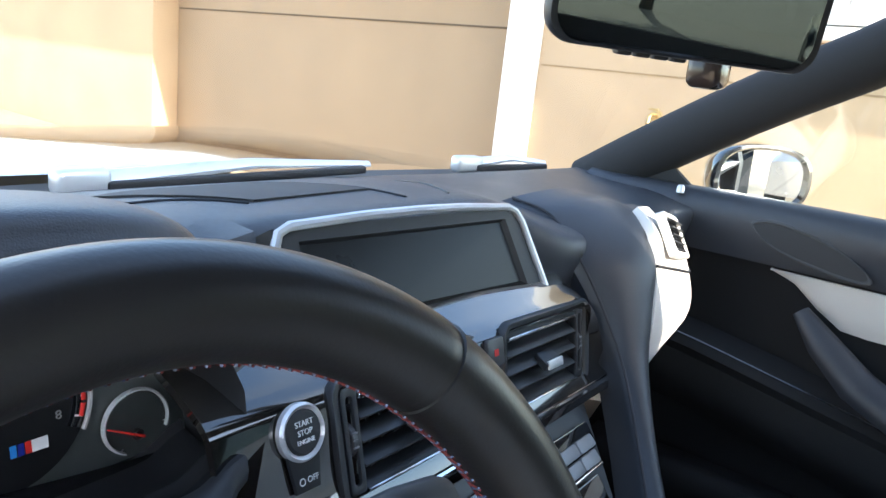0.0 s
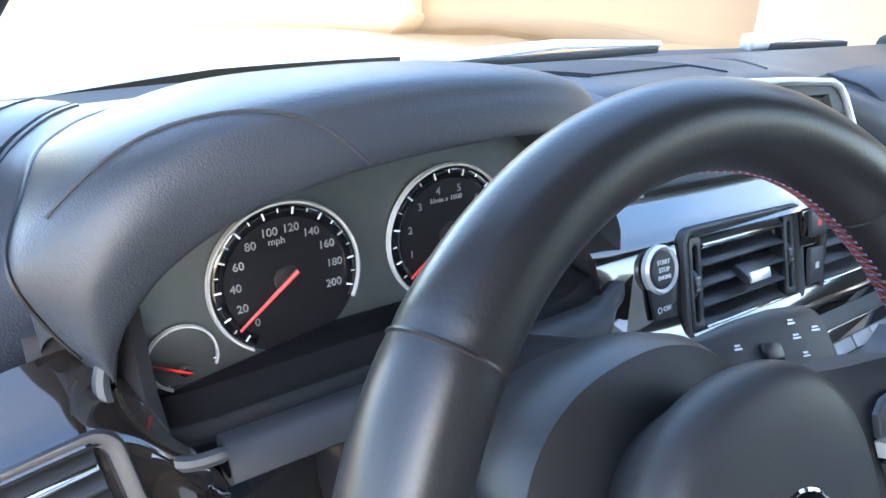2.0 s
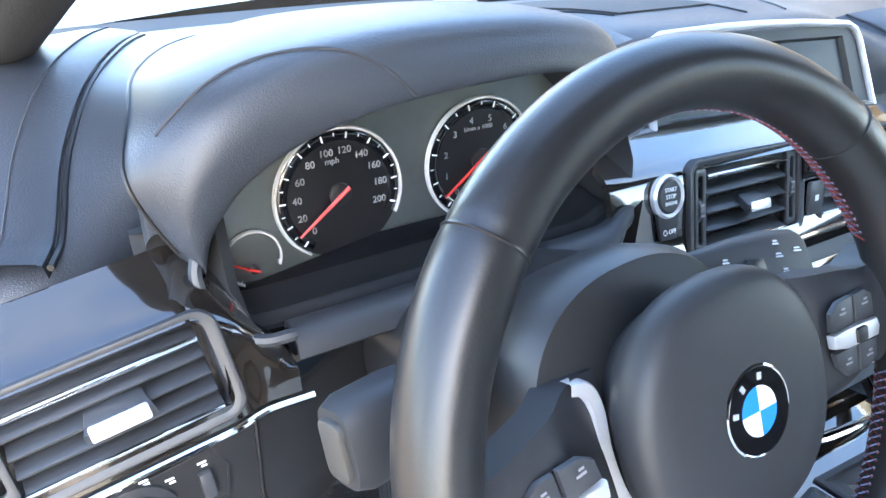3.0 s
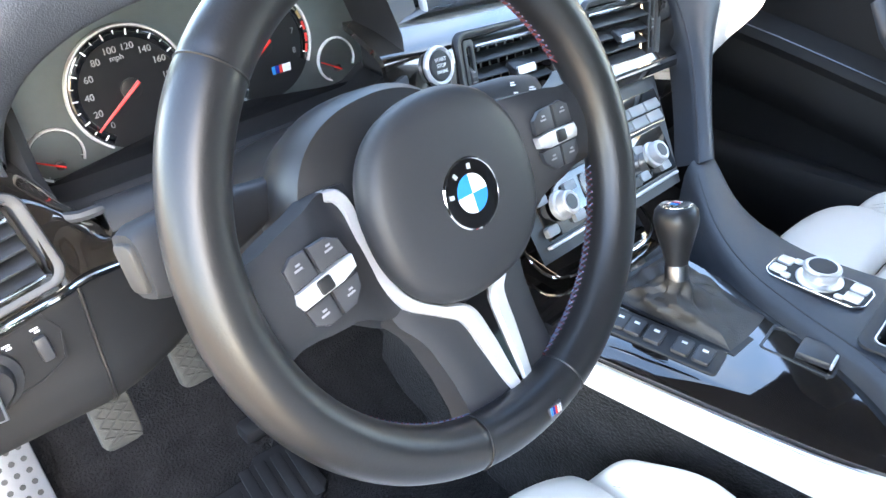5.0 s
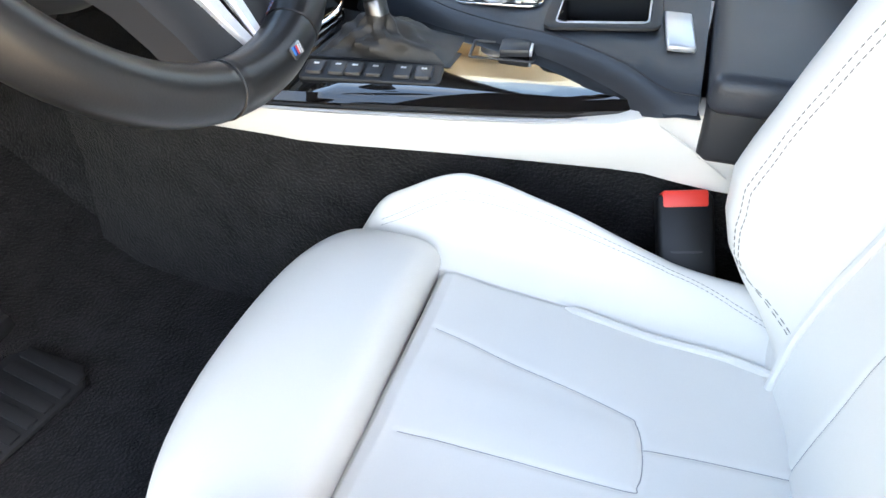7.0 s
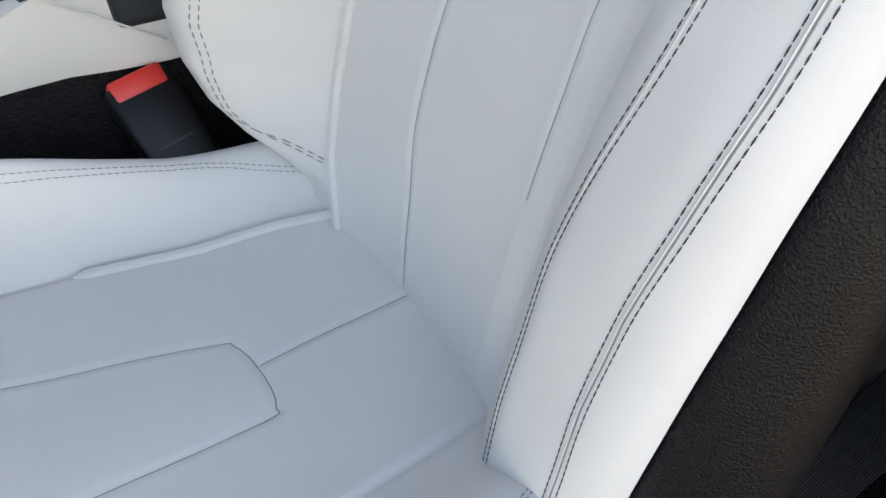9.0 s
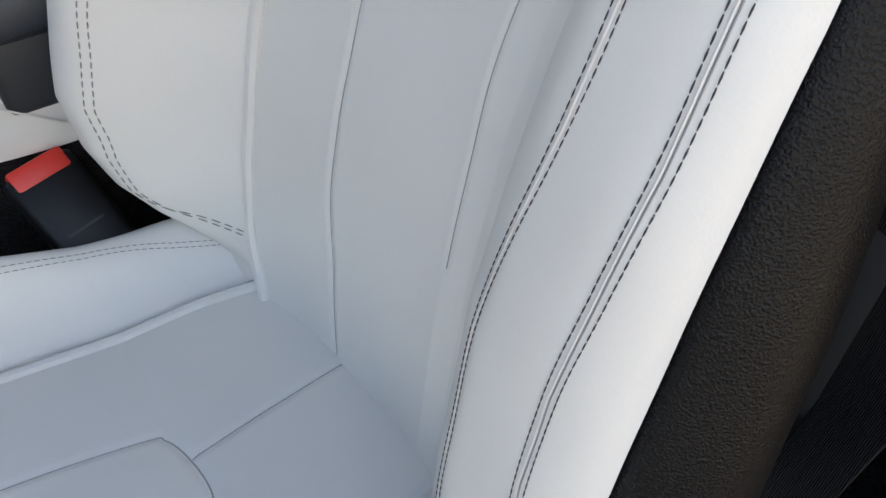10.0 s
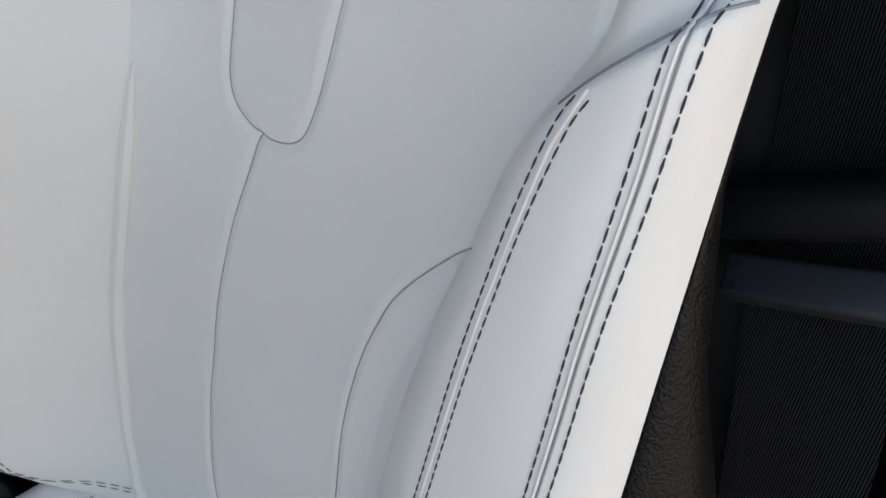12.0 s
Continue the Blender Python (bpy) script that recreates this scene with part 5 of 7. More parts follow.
# ---- instrument cluster ----
clu = thing("instrument_cluster", (-0.39, 0.29, 0.85), "instrument cluster with two large dials, small gauges and red needles", "instrument cluster")
CM = frame_at((-0.392, 0.292, 0.852), (1, 0, 0.03), (0, 0.10, 1))
shape = [(-0.158, -0.072), (-0.13, -0.078), (0.13, -0.078), (0.160, -0.070), (0.170, -0.045), (0.168, -0.005), (0.150, 0.04), (0.11, 0.075), (0.05, 0.092), (0.0, 0.094), (-0.05, 0.091), (-0.105, 0.074), (-0.142, 0.042), (-0.162, 0.0), (-0.166, -0.045)]
part("face_plate", prism(shape, 0.002, CM @ pose(0, 0, -0.004)), DIAL_GREY, clu, "brushed grey face behind the dials")


RING = mat("silver ring paint", (0.60, 0.60, 0.60), 0.3, metal=0.2, vary=0.05)


def dial(cx, cy, r, a0, a1, needle, ticks, labels, small=False, low=0.0):
    m = CM @ pose(cx, cy, 0.0)
    if not small:
        part("dial_disc", lathe([(0, 0), (r * 0.97, 0), (r * 0.97, 0.0008), (0, 0.0010)], 48, m), DIAL, clu)
    part("dial_ring", arc_band(r * (0.965 if not small else 0.925), r * 1.02, a0, a1, 0.0034, m, 60), RING, clu, "silver dial ring")
    part("ring_shadow_gap", arc_band(r * (0.950 if not small else 0.895), r * (0.962 if not small else 0.92), a0, a1, 0.0016, m, 60), VENT_BLACK, clu)

    if not small:
        part("tick_band", arc_band(r * 0.80, r * 0.945, a0, a1, 0.0008, m @ pose(0, 0, 0.0009), 60), GLASS_BLACK, clu)
    bm = bmesh.new()
    for k in range(ticks):
        a = a0 + (a1 - a0) * (0.035 + 0.93 * k / (ticks - 1))
        q = 0.09 if k % 2 == 0 else 0.05
        box((r * (0.93 - q / 2), 0, 0.0022), (r * q, r * (0.022 if k % 2 == 0 else 0.014), 0.0004), 0, m=m @ pose(0, 0, 0, 0, 0, a), bm=bm)
    part("scale_marks", bm, WHITE_INK, clu, kind="stuff")
    for k, s in enumerate(labels):
        a = radians(a0 + (a1 - a0) * (0.035 + 0.93 * k / max(1, len(labels) - 1)))
        text("numeral", s, r * 0.148, m @ pose(r * 0.66 * math.cos(a), r * 0.66 * math.sin(a), 0.0014), GREY_INK, clu)
    a = radians(needle)
    reach, m = (0.86, m) if not small else (1.02, m @ pose(0, low, 0))
    p0, p1 = Vector((-0.16 * r * math.cos(a), -0.16 * r * math.sin(a), 0.005)), Vector((reach * r * math.cos(a), reach * r * math.sin(a), 0.004))
    part("needle_hub", lathe([(r * 0.17, 0.001), (r * 0.17, 0.0032), (r * 0.12, 0.0040), (0, 0.0040)], 24, m), VENT_BLACK, clu)
    part("needle", tube([m @ p0, m @ p1], [r * 0.035, r * 0.018] if not small else [r * 0.05, r * 0.03], 6), RED, clu, "red needle")


dial(-0.060, 0.0008, 0.0488, 237, -28, 217, 21, ["0", "20", "40", "60", "80", "100", "120", "140", "160", "180", "200"])
dial(0.060, 0.0050, 0.0488, 237, -28, 217, 17, ["0", "1", "2", "3", "4", "5", "6", "7", "8"])
dial(-0.128, -0.0325, 0.0206, 245, -25, 152, 3, [], True, -0.008)
dial(0.134, -0.0245, 0.0206, 245, -25, 152, 3, [], True, -0.008)
text("numeral", "mph", 0.0062, CM @ pose(-0.064, 0.026, 0.0014), GREY_INK, clu)
text("numeral", "1/min x 1000", 0.0050, CM @ pose(0.058, 0.030, 0.0014), GREY_INK, clu)
for k, (a, c) in enumerate(((12, RED), (-2, RED), (-14, RED), (26, BRASS))):
    part("warning_band", arc_band(0.0430, 0.0458, a - 5, a + 5, 0.0005, CM @ pose(0.060, 0.005, 0.0024), 8), c, clu)
for k, c in enumerate((BLUE, DARKBLUE, RED)):
    part("cluster_badge", box((0.066 + 0.0038 * k, -0.018, 0.0016), (0.0032, 0.0070, 0.0003), 0, m=CM @ pose(0, 0, 0)), c, clu)
part("cluster_badge", box((0.0795, -0.018, 0.0016), (0.0085, 0.0070, 0.0003), 0, m=CM), WHITE_INK, clu)
LIP_GREY = mat("charcoal lip plastic", (0.024, 0.026, 0.030), 0.5, bump=0.1, scale=900, vary=0.1)
part("lower_display", prism([(-0.154, -0.074), (0.154, -0.074), (0.156, -0.050), (0.11, -0.046), (0.03, -0.036), (-0.03, -0.036), (-0.10, -0.046), (-0.156, -0.054)], 0.0008, CM @ pose(0, 0, 0.0006)), GLASS_BLACK, clu, "dark glossy lower display zone")
# bezel shroud between cluster and hood
rows = []
for (x, y) in shape + shape[:1]:
    rows.append([CM @ Vector((x * q, y * q + dy, z)) for q, dy, z in ((0.985, 0, -0.003), (1.02, 0.0, 0.02), (1.045, 0.0, 0.045), (1.06, 0.0, 0.050))])
part("bezel", loft(rows), PLASTIC, clu, "dark bezel round the instruments")
# lower panel, ridge and lip below the dials
rows = []
for x in np.linspace(-0.552, -0.226, 40):
    q = min(1.0, (x + 0.552) / 0.035, (-0.226 - x) / 0.03)
    q = smooth01(q)
    dz = 0.012 * (x + 0.39) / 0.30 + (0.012 * (1 - q) if x > -0.4 else 0.004 * (1 - q))
    rows.append([V(x, y, z + dz) for y, z in ((0.292, 0.806), (0.286, 0.799), (0.270, 0.797), (0.256, 0.797), (0.252, 0.800), (0.249, 0.7985), (0.246, 0.793), (0.236, 0.792), (0.232, 0.800), (0.2295, 0.806), (0.222, 0.8085), (0.214 + 0.006 * (1 - q), 0.8065), (0.206 + 0.012 * (1 - q), 0.800), (0.203 + 0.016 * (1 - q), 0.793), (0.210 + 0.014 * (1 - q), 0.786), (0.25, 0.776))])
part("lower_panel", loft([r[:9] for r in rows]), PLASTIC_DARK, clu, "dark lower panel under the dials")
part("cluster_lip", thick(loft([r[8:] for r in rows if r[0].x > -0.5235]), 0.004), LIP_GREY, clu, "charcoal lower lip of the cluster")
part("cluster_rim", tube(spline([(-0.562, 0.246, 0.858), (-0.568, 0.239, 0.841), (-0.563, 0.227, 0.822), (-0.551, 0.214, 0.810), (-0.538, 0.207, 0.8065), (-0.520, 0.204, 0.808)], 30), [0.0020] + [0.0042] * 28 + [0.0030], 8), LIP_GREY, clu, "thin rim round the cluster's lower corner")
part("pod_end", loft([[(-0.222, 0.30, 0.862), (-0.216, 0.262, 0.848), (-0.222, 0.235, 0.828), (-0.240, 0.212, 0.800)], [(-0.206, 0.30, 0.858), (-0.200, 0.258, 0.846), (-0.206, 0.230, 0.825), (-0.232, 0.206, 0.793)]]), GLOSS, dash, "gloss black pod end")

# ---- centre console ----
con = thing("centre_console", (0.03, -0.1, 0.24), "centre console with pale leather side and gloss black trim", "console")
# pale leather side facing the driver
YS = np.linspace(0.42, -0.62, 30)


def side_top(y):
    return float(np.interp(y, [-0.62, -0.36, -0.315, -0.275, -0.20, -0.10, 0.06, 0.25, 0.42], [0.580, 0.580, 0.576, 0.557, 0.551, 0.551, 0.551, 0.550, 0.535]))


def side_x(y):
    return float(np.interp(y, [-0.62, -0.36, -0.29, -0.10, 0.05, 0.25, 0.42], [-0.085, -0.085, -0.075, -0.118, -0.142, -0.135, -0.11]))


def side_bot(y):
    return float(np.interp(y, [-0.62, -0.32, -0.10, 0.10, 0.25, 0.42], [0.488, 0.492, 0.505, 0.505, 0.50, 0.485]))


rows = []
for y in YS:
    x, t, b = side_x(y), side_top(y), side_bot(y)
    rows.append([(x + 0.030, y, t + 0.001), (x + 0.008, y, t + 0.001), (x + 0.001, y, t - 0.004), (x - 0.003, y, (t + b) / 2), (x + 0.002, y, b + 0.004), (x + 0.012, y, b), (x + 0.03, y, b)])
part("side_panel", loft(rows), LEATHER_LIGHT, con, "pale leather console side")
part("side_fold", tube([(-0.088, -0.305, 0.560), (-0.091, -0.34, 0.540), (-0.089, -0.375, 0.515)], 0.0010, 6), LEATHER_LIGHT, con)
rows = [[(side_x(y) + 0.010, y, side_bot(y) + 0.004), (side_x(y) + 0.014, y, 0.40), (side_x(y) - 0.002, y, 0.25)] for y in YS]
part("side_carpet", loft(rows), CARPET, con, "charcoal carpet on the console side")
# gloss panel
edge_o = [(-0.128, 0.215), (-0.150, 0.12), (-0.145, 0.05), (-0.115, -0.10), (-0.090, -0.20), (-0.058, -0.285)]
edge_i = [(0.10, 0.215), (0.085, 0.12), (0.072, 0.05), (0.050, -0.10), (0.015, -0.20), (-0.030, -0.283)]
EO, EI = spline([(x, y, 0) for x, y in edge_o], 30), spline([(x, y, 0) for x, y in edge_i], 30)
rows = []
for a, b in zip(EO, EI):
    z = 0.566 + 0.004 * math.exp(-((a.y + 0.1) / 0.2) ** 2)
    rows.append([(a.x, a.y, z - 0.016), (a.x - 0.002, a.y, z - 0.008), (a.x + 0.006, a.y, z - 0.001)] + [(a.x + (b.x - a.x) * t, a.y + (b.y - a.y) * t, z + 0.004 * t) for t in (0.15, 0.4, 0.7, 1.0)])
part("gloss_panel", thick(loft(rows), 0.006), GLOSS, con, "gloss black lacquered panel round the gear lever")
part("gloss_edge", tube([Vector((a.x - 0.003, a.y, 0.5515)) for a in EO], 0.0022, 6), SILVER, con, "thin metal edge line")
# raised dark leather shoulder beyond, with controller and cup holder
sh_in = [(0.186, 0.124, 0.634), (0.110, 0.045, 0.606), (0.064, -0.025, 0.594), (0.037, -0.100, 0.590), (0.008, -0.180, 0.593), (-0.040, -0.255, 0.594), (-0.080, -0.303, 0.589), (-0.088, -0.335, 0.590)]
sh_out = [(0.240, 0.114, 0.634), (0.192, 0.040, 0.606), (0.168, -0.040, 0.597), (0.168, -0.120, 0.599), (0.178, -0.210, 0.607), (0.184, -0.270, 0.612), (0.185, -0.305, 0.612), (0.186, -0.335, 0.612)]
SI, SO = spline(sh_in, 36), spline(sh_out, 36)
rows = []
for k, (a, b) in enumerate(zip(SI, SO)):
    drop = 0.05 * smooth01(k / 8) + 0.004
    base = Vector((a.x - 0.012, a.y - 0.004, max(min(a.z - drop, 0.566), side_top(a.y) + 0.001 if a.y < -0.24 else 0)))
    rows.append([Vector((a.x - 0.018 if a.y > -0.24 else a.x + 0.02, a.y, 0.54 if a.y > -0.24 else side_top(a.y) - 0.002)), base, a + Vector((-0.005, 0, -0.016)), a + Vector((0.0, 0, -0.006)), a + Vector((0.008, 0, 0.0))] + [a.lerp(b, t) + Vector((0, 0, 0.003 * math.sin(math.pi * t))) for t in (0.2, 0.4, 0.6, 0.8)] + [b + Vector((-0.008, 0, 0)), b + Vector((0, 0, -0.008)), b + Vector((0.012, 0, -0.10)), b + Vector((0.02, 0, -0.35))])
hm = frame_at((0.082, -0.222, 0.6055), (0.04, -1, 0.09), (1, 0.04, 0.08))      # the cup holder's place
bm = loft(rows)
hi_ = hm.inverted()
bmesh.ops.subdivide_edges(bm, edges=[e for e in bm.edges if (hi_ @ ((e.verts[0].co + e.verts[1].co) / 2)).length < 0.12], cuts=2, use_grid_fill=True)
bmesh.ops.delete(bm, geom=[q for q in bm.faces if abs((hi_ @ q.calc_center_median()).x) < 0.0495 and abs((hi_ @ q.calc_center_median()).y) < 0.0405 and abs((hi_ @ q.calc_center_median()).z) < 0.02], context="FACES")
part("shoulder", bm, LEATHER_DARK, con, "dark leather console shoulder")
part("shoulder_seam", tube([r[4] + Vector((0.004, 0, 0.0008)) for r in rows], 0.0010, 5), THREAD, con)
part("shoulder_end", loft([[(-0.095, -0.335, 0.592), (0.05, -0.335, 0.604), (0.19, -0.335, 0.612)], [(-0.070, -0.337, 0.583), (0.05, -0.337, 0.57), (0.19, -0.337, 0.55)]]), LEATHER_DARK, con)
# storage tray ahead of the lever
tr = [(-0.082, 0.116), (0.072, 0.100), (0.138, 0.180), (0.10, 0.205), (-0.040, 0.205), (-0.078, 0.180)]
part("tray_lid", prism([(x, y) for x, y in tr][::-1][::-1], 0.005, pose(0, 0, 0.5665, 4, 0, 0) @ Matrix.Identity(4), 0.002), GLOSS, con, "gloss black tray lid")
part("tray_rim", tube([Vector((p.x, p.y, 0.5725 + 0.07 * p.y)) for p in spline([(x, y, 0) for x, y in tr], 48, True)], 0.0022, 6, True), CHROME, con, "chrome tray rim")
# key strip beside the lever
ks = frame_at((-0.083, -0.004, 0.5695), (0.18, -0.98, 0.0), (0.98, 0.18, 0.05))
part("key_plate", prism(rrect(0.150, 0.042, 0.006), 0.004, ks, 0.0015), PLASTIC_SOFT, con)
for px in (-0.060, -0.036, -0.018, 0.004, 0.034, 0.056):
    part("console_key", prism(rrect(0.0185, 0.026, 0.0035), 0.0045, ks @ pose(px, -0.001, 0.0035), 0.0015), PLASTIC_KEY, con)
    part("key_print", box((px, 0.003, 0.0083), (0.006, 0.0035, 0.0003), 0, m=ks), WHITE_INK, con)
# parking brake switch
pm = frame_at((0.010, -0.124, 0.5715), (0.10, -0.99, 0), (0.99, 0.10, 0.05))
pb = thing("parking_brake_switch", (0.01, -0.124, 0.56), "parking brake switch in a silver frame on gloss trim", "switch")
part("switch_frame", ring(rrect(0.074, 0.046, 0.005), rrect(0.068, 0.040, 0.004), 0.003, pm, 0.001), PLASTIC_KEY, pb)
part("switch_well", prism(rrect(0.068, 0.040, 0.004), 0.0010, pm @ pose(0, 0, 0)), VENT_BLACK, pb)
part("switch_lever", box((0.014, 0, 0.006), (0.034, 0.030, 0.010), 0.003, m=pm @ pose(0, 0, 0, 0, -4, 0)), PLASTIC_KEY, pb)
part("lever_edge", box((0.0315, 0, 0.008), (0.003, 0.028, 0.008), 0.001, m=pm), SILVER, pb)
part("lever_print", arc_band(0.0036, 0.0046, 0, 360, 0.0004, pm @ pose(0.014, 0, 0.0112), 20), WHITE_INK, pb)
# rotary controller
cm = frame_at((0.104, -0.094, 0.5985), (0, -1, 0.05), (1, 0, 0.05))
ct = thing("rotary_controller", (0.108, -0.092, 0.615), "silver rotary controller ringed by small keys", "controller")
part("key_plate", prism(rrect(0.106, 0.046, 0.014, 8), 0.003, cm, 0.0012), PLASTIC_SOFT, ct)
part("plate_edge", ring(rrect(0.109, 0.049, 0.0155, 8), rrect(0.1055, 0.0455, 0.0138, 8), 0.0022, cm, 0.0006), CHROME, ct)
for kx, ky, kw, kl in ((-0.042, 0.011, 0.016, 0.015), (-0.042, -0.010, 0.016, 0.015), (-0.030, 0.017, 0.010, 0.009), (-0.030, -0.017, 0.010, 0.009), (0.040, 0.010, 0.018, 0.016), (0.040, -0.010, 0.018, 0.016), (0.028, -0.018, 0.010, 0.007)):
    part("menu_key", prism(rrect(kw, kl, 0.003), 0.0030, cm @ pose(kx, ky, 0.0028), 0.001), SILVER, ct)
part("knob", lathe([(0.024, 0.002), (0.025, 0.005), (0.023, 0.007), (0.018, 0.008), (0.0175, 0.014), (0.0195, 0.016), (0.020, 0.020), (0.018, 0.022), (0.0145, 0.0215), (0, 0.0215)], 40, cm), SILVER, ct, "satin silver turning knob")
part("knob_cap", lathe([(0.0150, 0.0210), (0.0145, 0.0222), (0, 0.0225)], 32, cm), PLASTIC_SOFT, ct)
# cup holder
cu = thing("cup_holder", (0.092, -0.222, 0.614), "rectangular cup holder with a silver rim and dark well", "cup holder")
part("flange", ring(rrect(0.126, 0.108, 0.014), rrect(0.102, 0.084, 0.009), 0.0035, hm @ pose(0, 0, 0.0005), 0.0012), PLASTIC_SOFT, cu, "dark flange round the holder")
part("rim", ring(rrect(0.1015, 0.0835, 0.010), rrect(0.097, 0.079, 0.008), 0.0042, hm @ pose(0, 0, 0.0), 0.0012), SILVER, cu)
wl = bmesh.new()
rr = rrect(0.0965, 0.0785, 0.008)
loft([[hm @ Vector((x * q, y * q, z)) for x, y in rr] for q, z in ((1.0, 0.003), (0.99, -0.03), (0.95, -0.070), (0.05, -0.072))], close=True, bm=wl)
part("well", wl, VENT_BLACK, cu, "dark deep well")
part("well_lid", box((0.0, 0.028, -0.012), (0.090, 0.018, 0.004), 0.0015, m=hm @ pose(0, 0, 0, -30, 0, 0)), SILVER, cu, "folded silver lid")
# armrest with a silver key
am = thing("armrest", (0.06, -0.5, 0.56), "padded dark leather armrest box", "armrest")
bm = box((0.052, -0.52, 0.604), (0.310, 0.36, 0.040), 0.014, 4)
part("lid", bm, LEATHER_DARK, am)
part("body", box((0.056, -0.52, 0.560), (0.296, 0.356, 0.060), 0.008, 3), PLASTIC_SOFT, am)
part("release_key", box((0, 0, 0), (0.030, 0.084, 0.008), 0.003, 3, m=frame_at((0.042, -0.306, 0.6055), (0.12, -1, -0.04), (1, 0.12, 0.07))), SILVER, am, "silver release key")

# gear lever
gl = thing("gear_lever", (-0.02, 0.0, 0.56), "manual gear lever with black knob and leather gaiter", "gear lever")
base = [(-0.062, 0.074), (0.062, 0.070), (0.040, -0.080), (-0.046, -0.076)]
part("gaiter_frame", ring([(x * 1.05, y * 1.05) for x, y in base], [(x * 0.97, y * 0.97) for x, y in base], 0.004, pose(0, 0, 0.5685)), PLASTIC_SOFT, gl)
rows = []
TOP = V(-0.026, 0.010, 0.615)
corner = [Vector((x, y, 0)) * 0.98 for x, y in ((0.062, 0.070), (-0.062, 0.074), (-0.046, -0.076), (0.040, -0.080))]
ringb = [corner[i].lerp(corner[(i + 1) % 4], k / 16) for i in range(4) for k in range(16)]
for t in np.linspace(0, 1, 22):
    row = []
    for k, q in enumerate(ringb):
        a = math.atan2(q.y - TOP.y, q.x - TOP.x)
        neck = Vector((TOP.x + 0.0128 * math.cos(a), TOP.y + 0.0128 * math.sin(a), 0))
        f = (1 - t) ** 1.5
        p = q * f + neck * (1 - f)
        bulge = 0.010 * math.sin(math.pi * min(1, t * 1.3)) * (1 + 0.5 * math.sin(2 * a + 0.6))
        fold = 0.0045 * math.sin(4 * a + 7 * t + 0.7) * math.sin(math.pi * t) ** 1.2 + 0.0022 * math.sin(9 * a - 11 * t) * math.sin(math.pi * t)
        out_ = Vector((math.cos(a), math.sin(a), 0)) * (bulge * 0.6 + fold)
        p = p + out_
        row.append((p.x, p.y, 0.572 + (TOP.z - 0.572) * t ** 1.5 + bulge * (1 - t) + 0.5 * fold))
    rows.append(row)
part("gaiter", loft(rows, close=True), LEATHER_GAITER, gl, "soft black leather gaiter with folds")
ax = V(0.006, 0.020, 0.06).normalized()
gm = frame_at(TOP, V(1, 0, -0.1), V(0, 1, -0.3))
part("collar", lathe([(0.0125, -0.004), (0.0128, 0.010), (0.0115, 0.014)], 24, gm), GUN, gl, "metal collar")
part("knob", lathe([(0.0115, 0.012), (0.0135, 0.022), (0.0185, 0.040), (0.0225, 0.055), (0.0238, 0.064), (0.0225, 0.073), (0.0185, 0.078), (0.0165, 0.0785)], 32, gm), LEATHER_RIM, gl, "black leather gear knob")
part("knob_plate", lathe([(0.0168, 0.077), (0.0165, 0.0795), (0.010, 0.0805), (0, 0.0808)], 32, gm), CHROME, gl, "polished shift plate")
for k, c in enumerate((BLUE, DARKBLUE, RED, WHITE_INK)):
    part("shift_print", box((-0.005 + 0.0032 * k, 0, 0.0812), (0.002, 0.009, 0.0003), 0, m=gm), c, gl)

# ---- footwell ----


def pedal(name, pts, w, label):
    p = thing(name, pts[0], label, "pedal", "foot pedals")
    a, b = Vector(pts[0]), Vector(pts[1])
    up = (a - b).normalized()
    m = frame_at((a + b) / 2, (1, 0, 0), up)
    h = (a - b).length
    pad = part("pad", prism(rrect(w, h, 0.012), 0.012, m, 0.004), PEDAL_RUBBER, p)
    k = 0
    bm = bmesh.new()
    for s in (-1, 1):
        for q in range(-4, 5):
            y = q * 0.014
            pts2 = [(x, y + s * x * 0.7) for x in (-w / 2 + 0.004, w / 2 - 0.004) if True]
            pts2 = [(x, max(-h / 2 + 0.004, min(h / 2 - 0.004, yy))) for x, yy in pts2]
            if abs(pts2[0][1] - pts2[1][1]) > 0.004:
                tube([m @ Vector((x, yy, 0.0125)) for x, yy in pts2], 0.0016, 5, bm=bm)
    part("tread", bm, PEDAL_RUBBER, pad)
    part("pedal_arm", tube([(a + b) / 2 + V(0, 0.02, 0), (a + b) / 2 + V(0.01, 0.07, 0.10), (a + b) / 2 + V(0.01, 0.10, 0.25)], 0.009, 8), GUN, p)
    return p


pedal("brake_pedal", [(-0.402, 0.450, 0.470), (-0.405, 0.420, 0.412)], 0.050, "dusty rubber brake pedal with a diamond tread")
pedal("clutch_pedal", [(-0.508, 0.450, 0.438), (-0.511, 0.420, 0.378)], 0.048, "dusty rubber clutch pedal with a diamond tread")
acc = thing("accelerator_pedal", (-0.32, 0.42, 0.27), "black ribbed floor-hinged accelerator pedal", "pedal", "foot pedals")
am_ = frame_at((-0.305, 0.470, 0.358), (1, 0, -0.1), V(0.040, 0.10, 0.20))
part("pad", prism([(-0.024, -0.105), (0.024, -0.105), (0.019, 0.105), (-0.019, 0.105)], 0.012, am_, 0.003), RUBBER, acc)
for k in range(4):
    part("rib", box((-0.0135 + 0.009 * k, 0, 0.013), (0.0035, 0.200, 0.005), 0.0012, m=am_), RUBBER, acc)
part("hinge", box((-0.325, 0.428, 0.272), (0.075, 0.035, 0.025), 0.008, 2), RUBBER, acc)
hp = thing("heel_pad", (-0.40, 0.33, 0.25), "black ribbed rubber heel pad on the carpet", "heel pad")
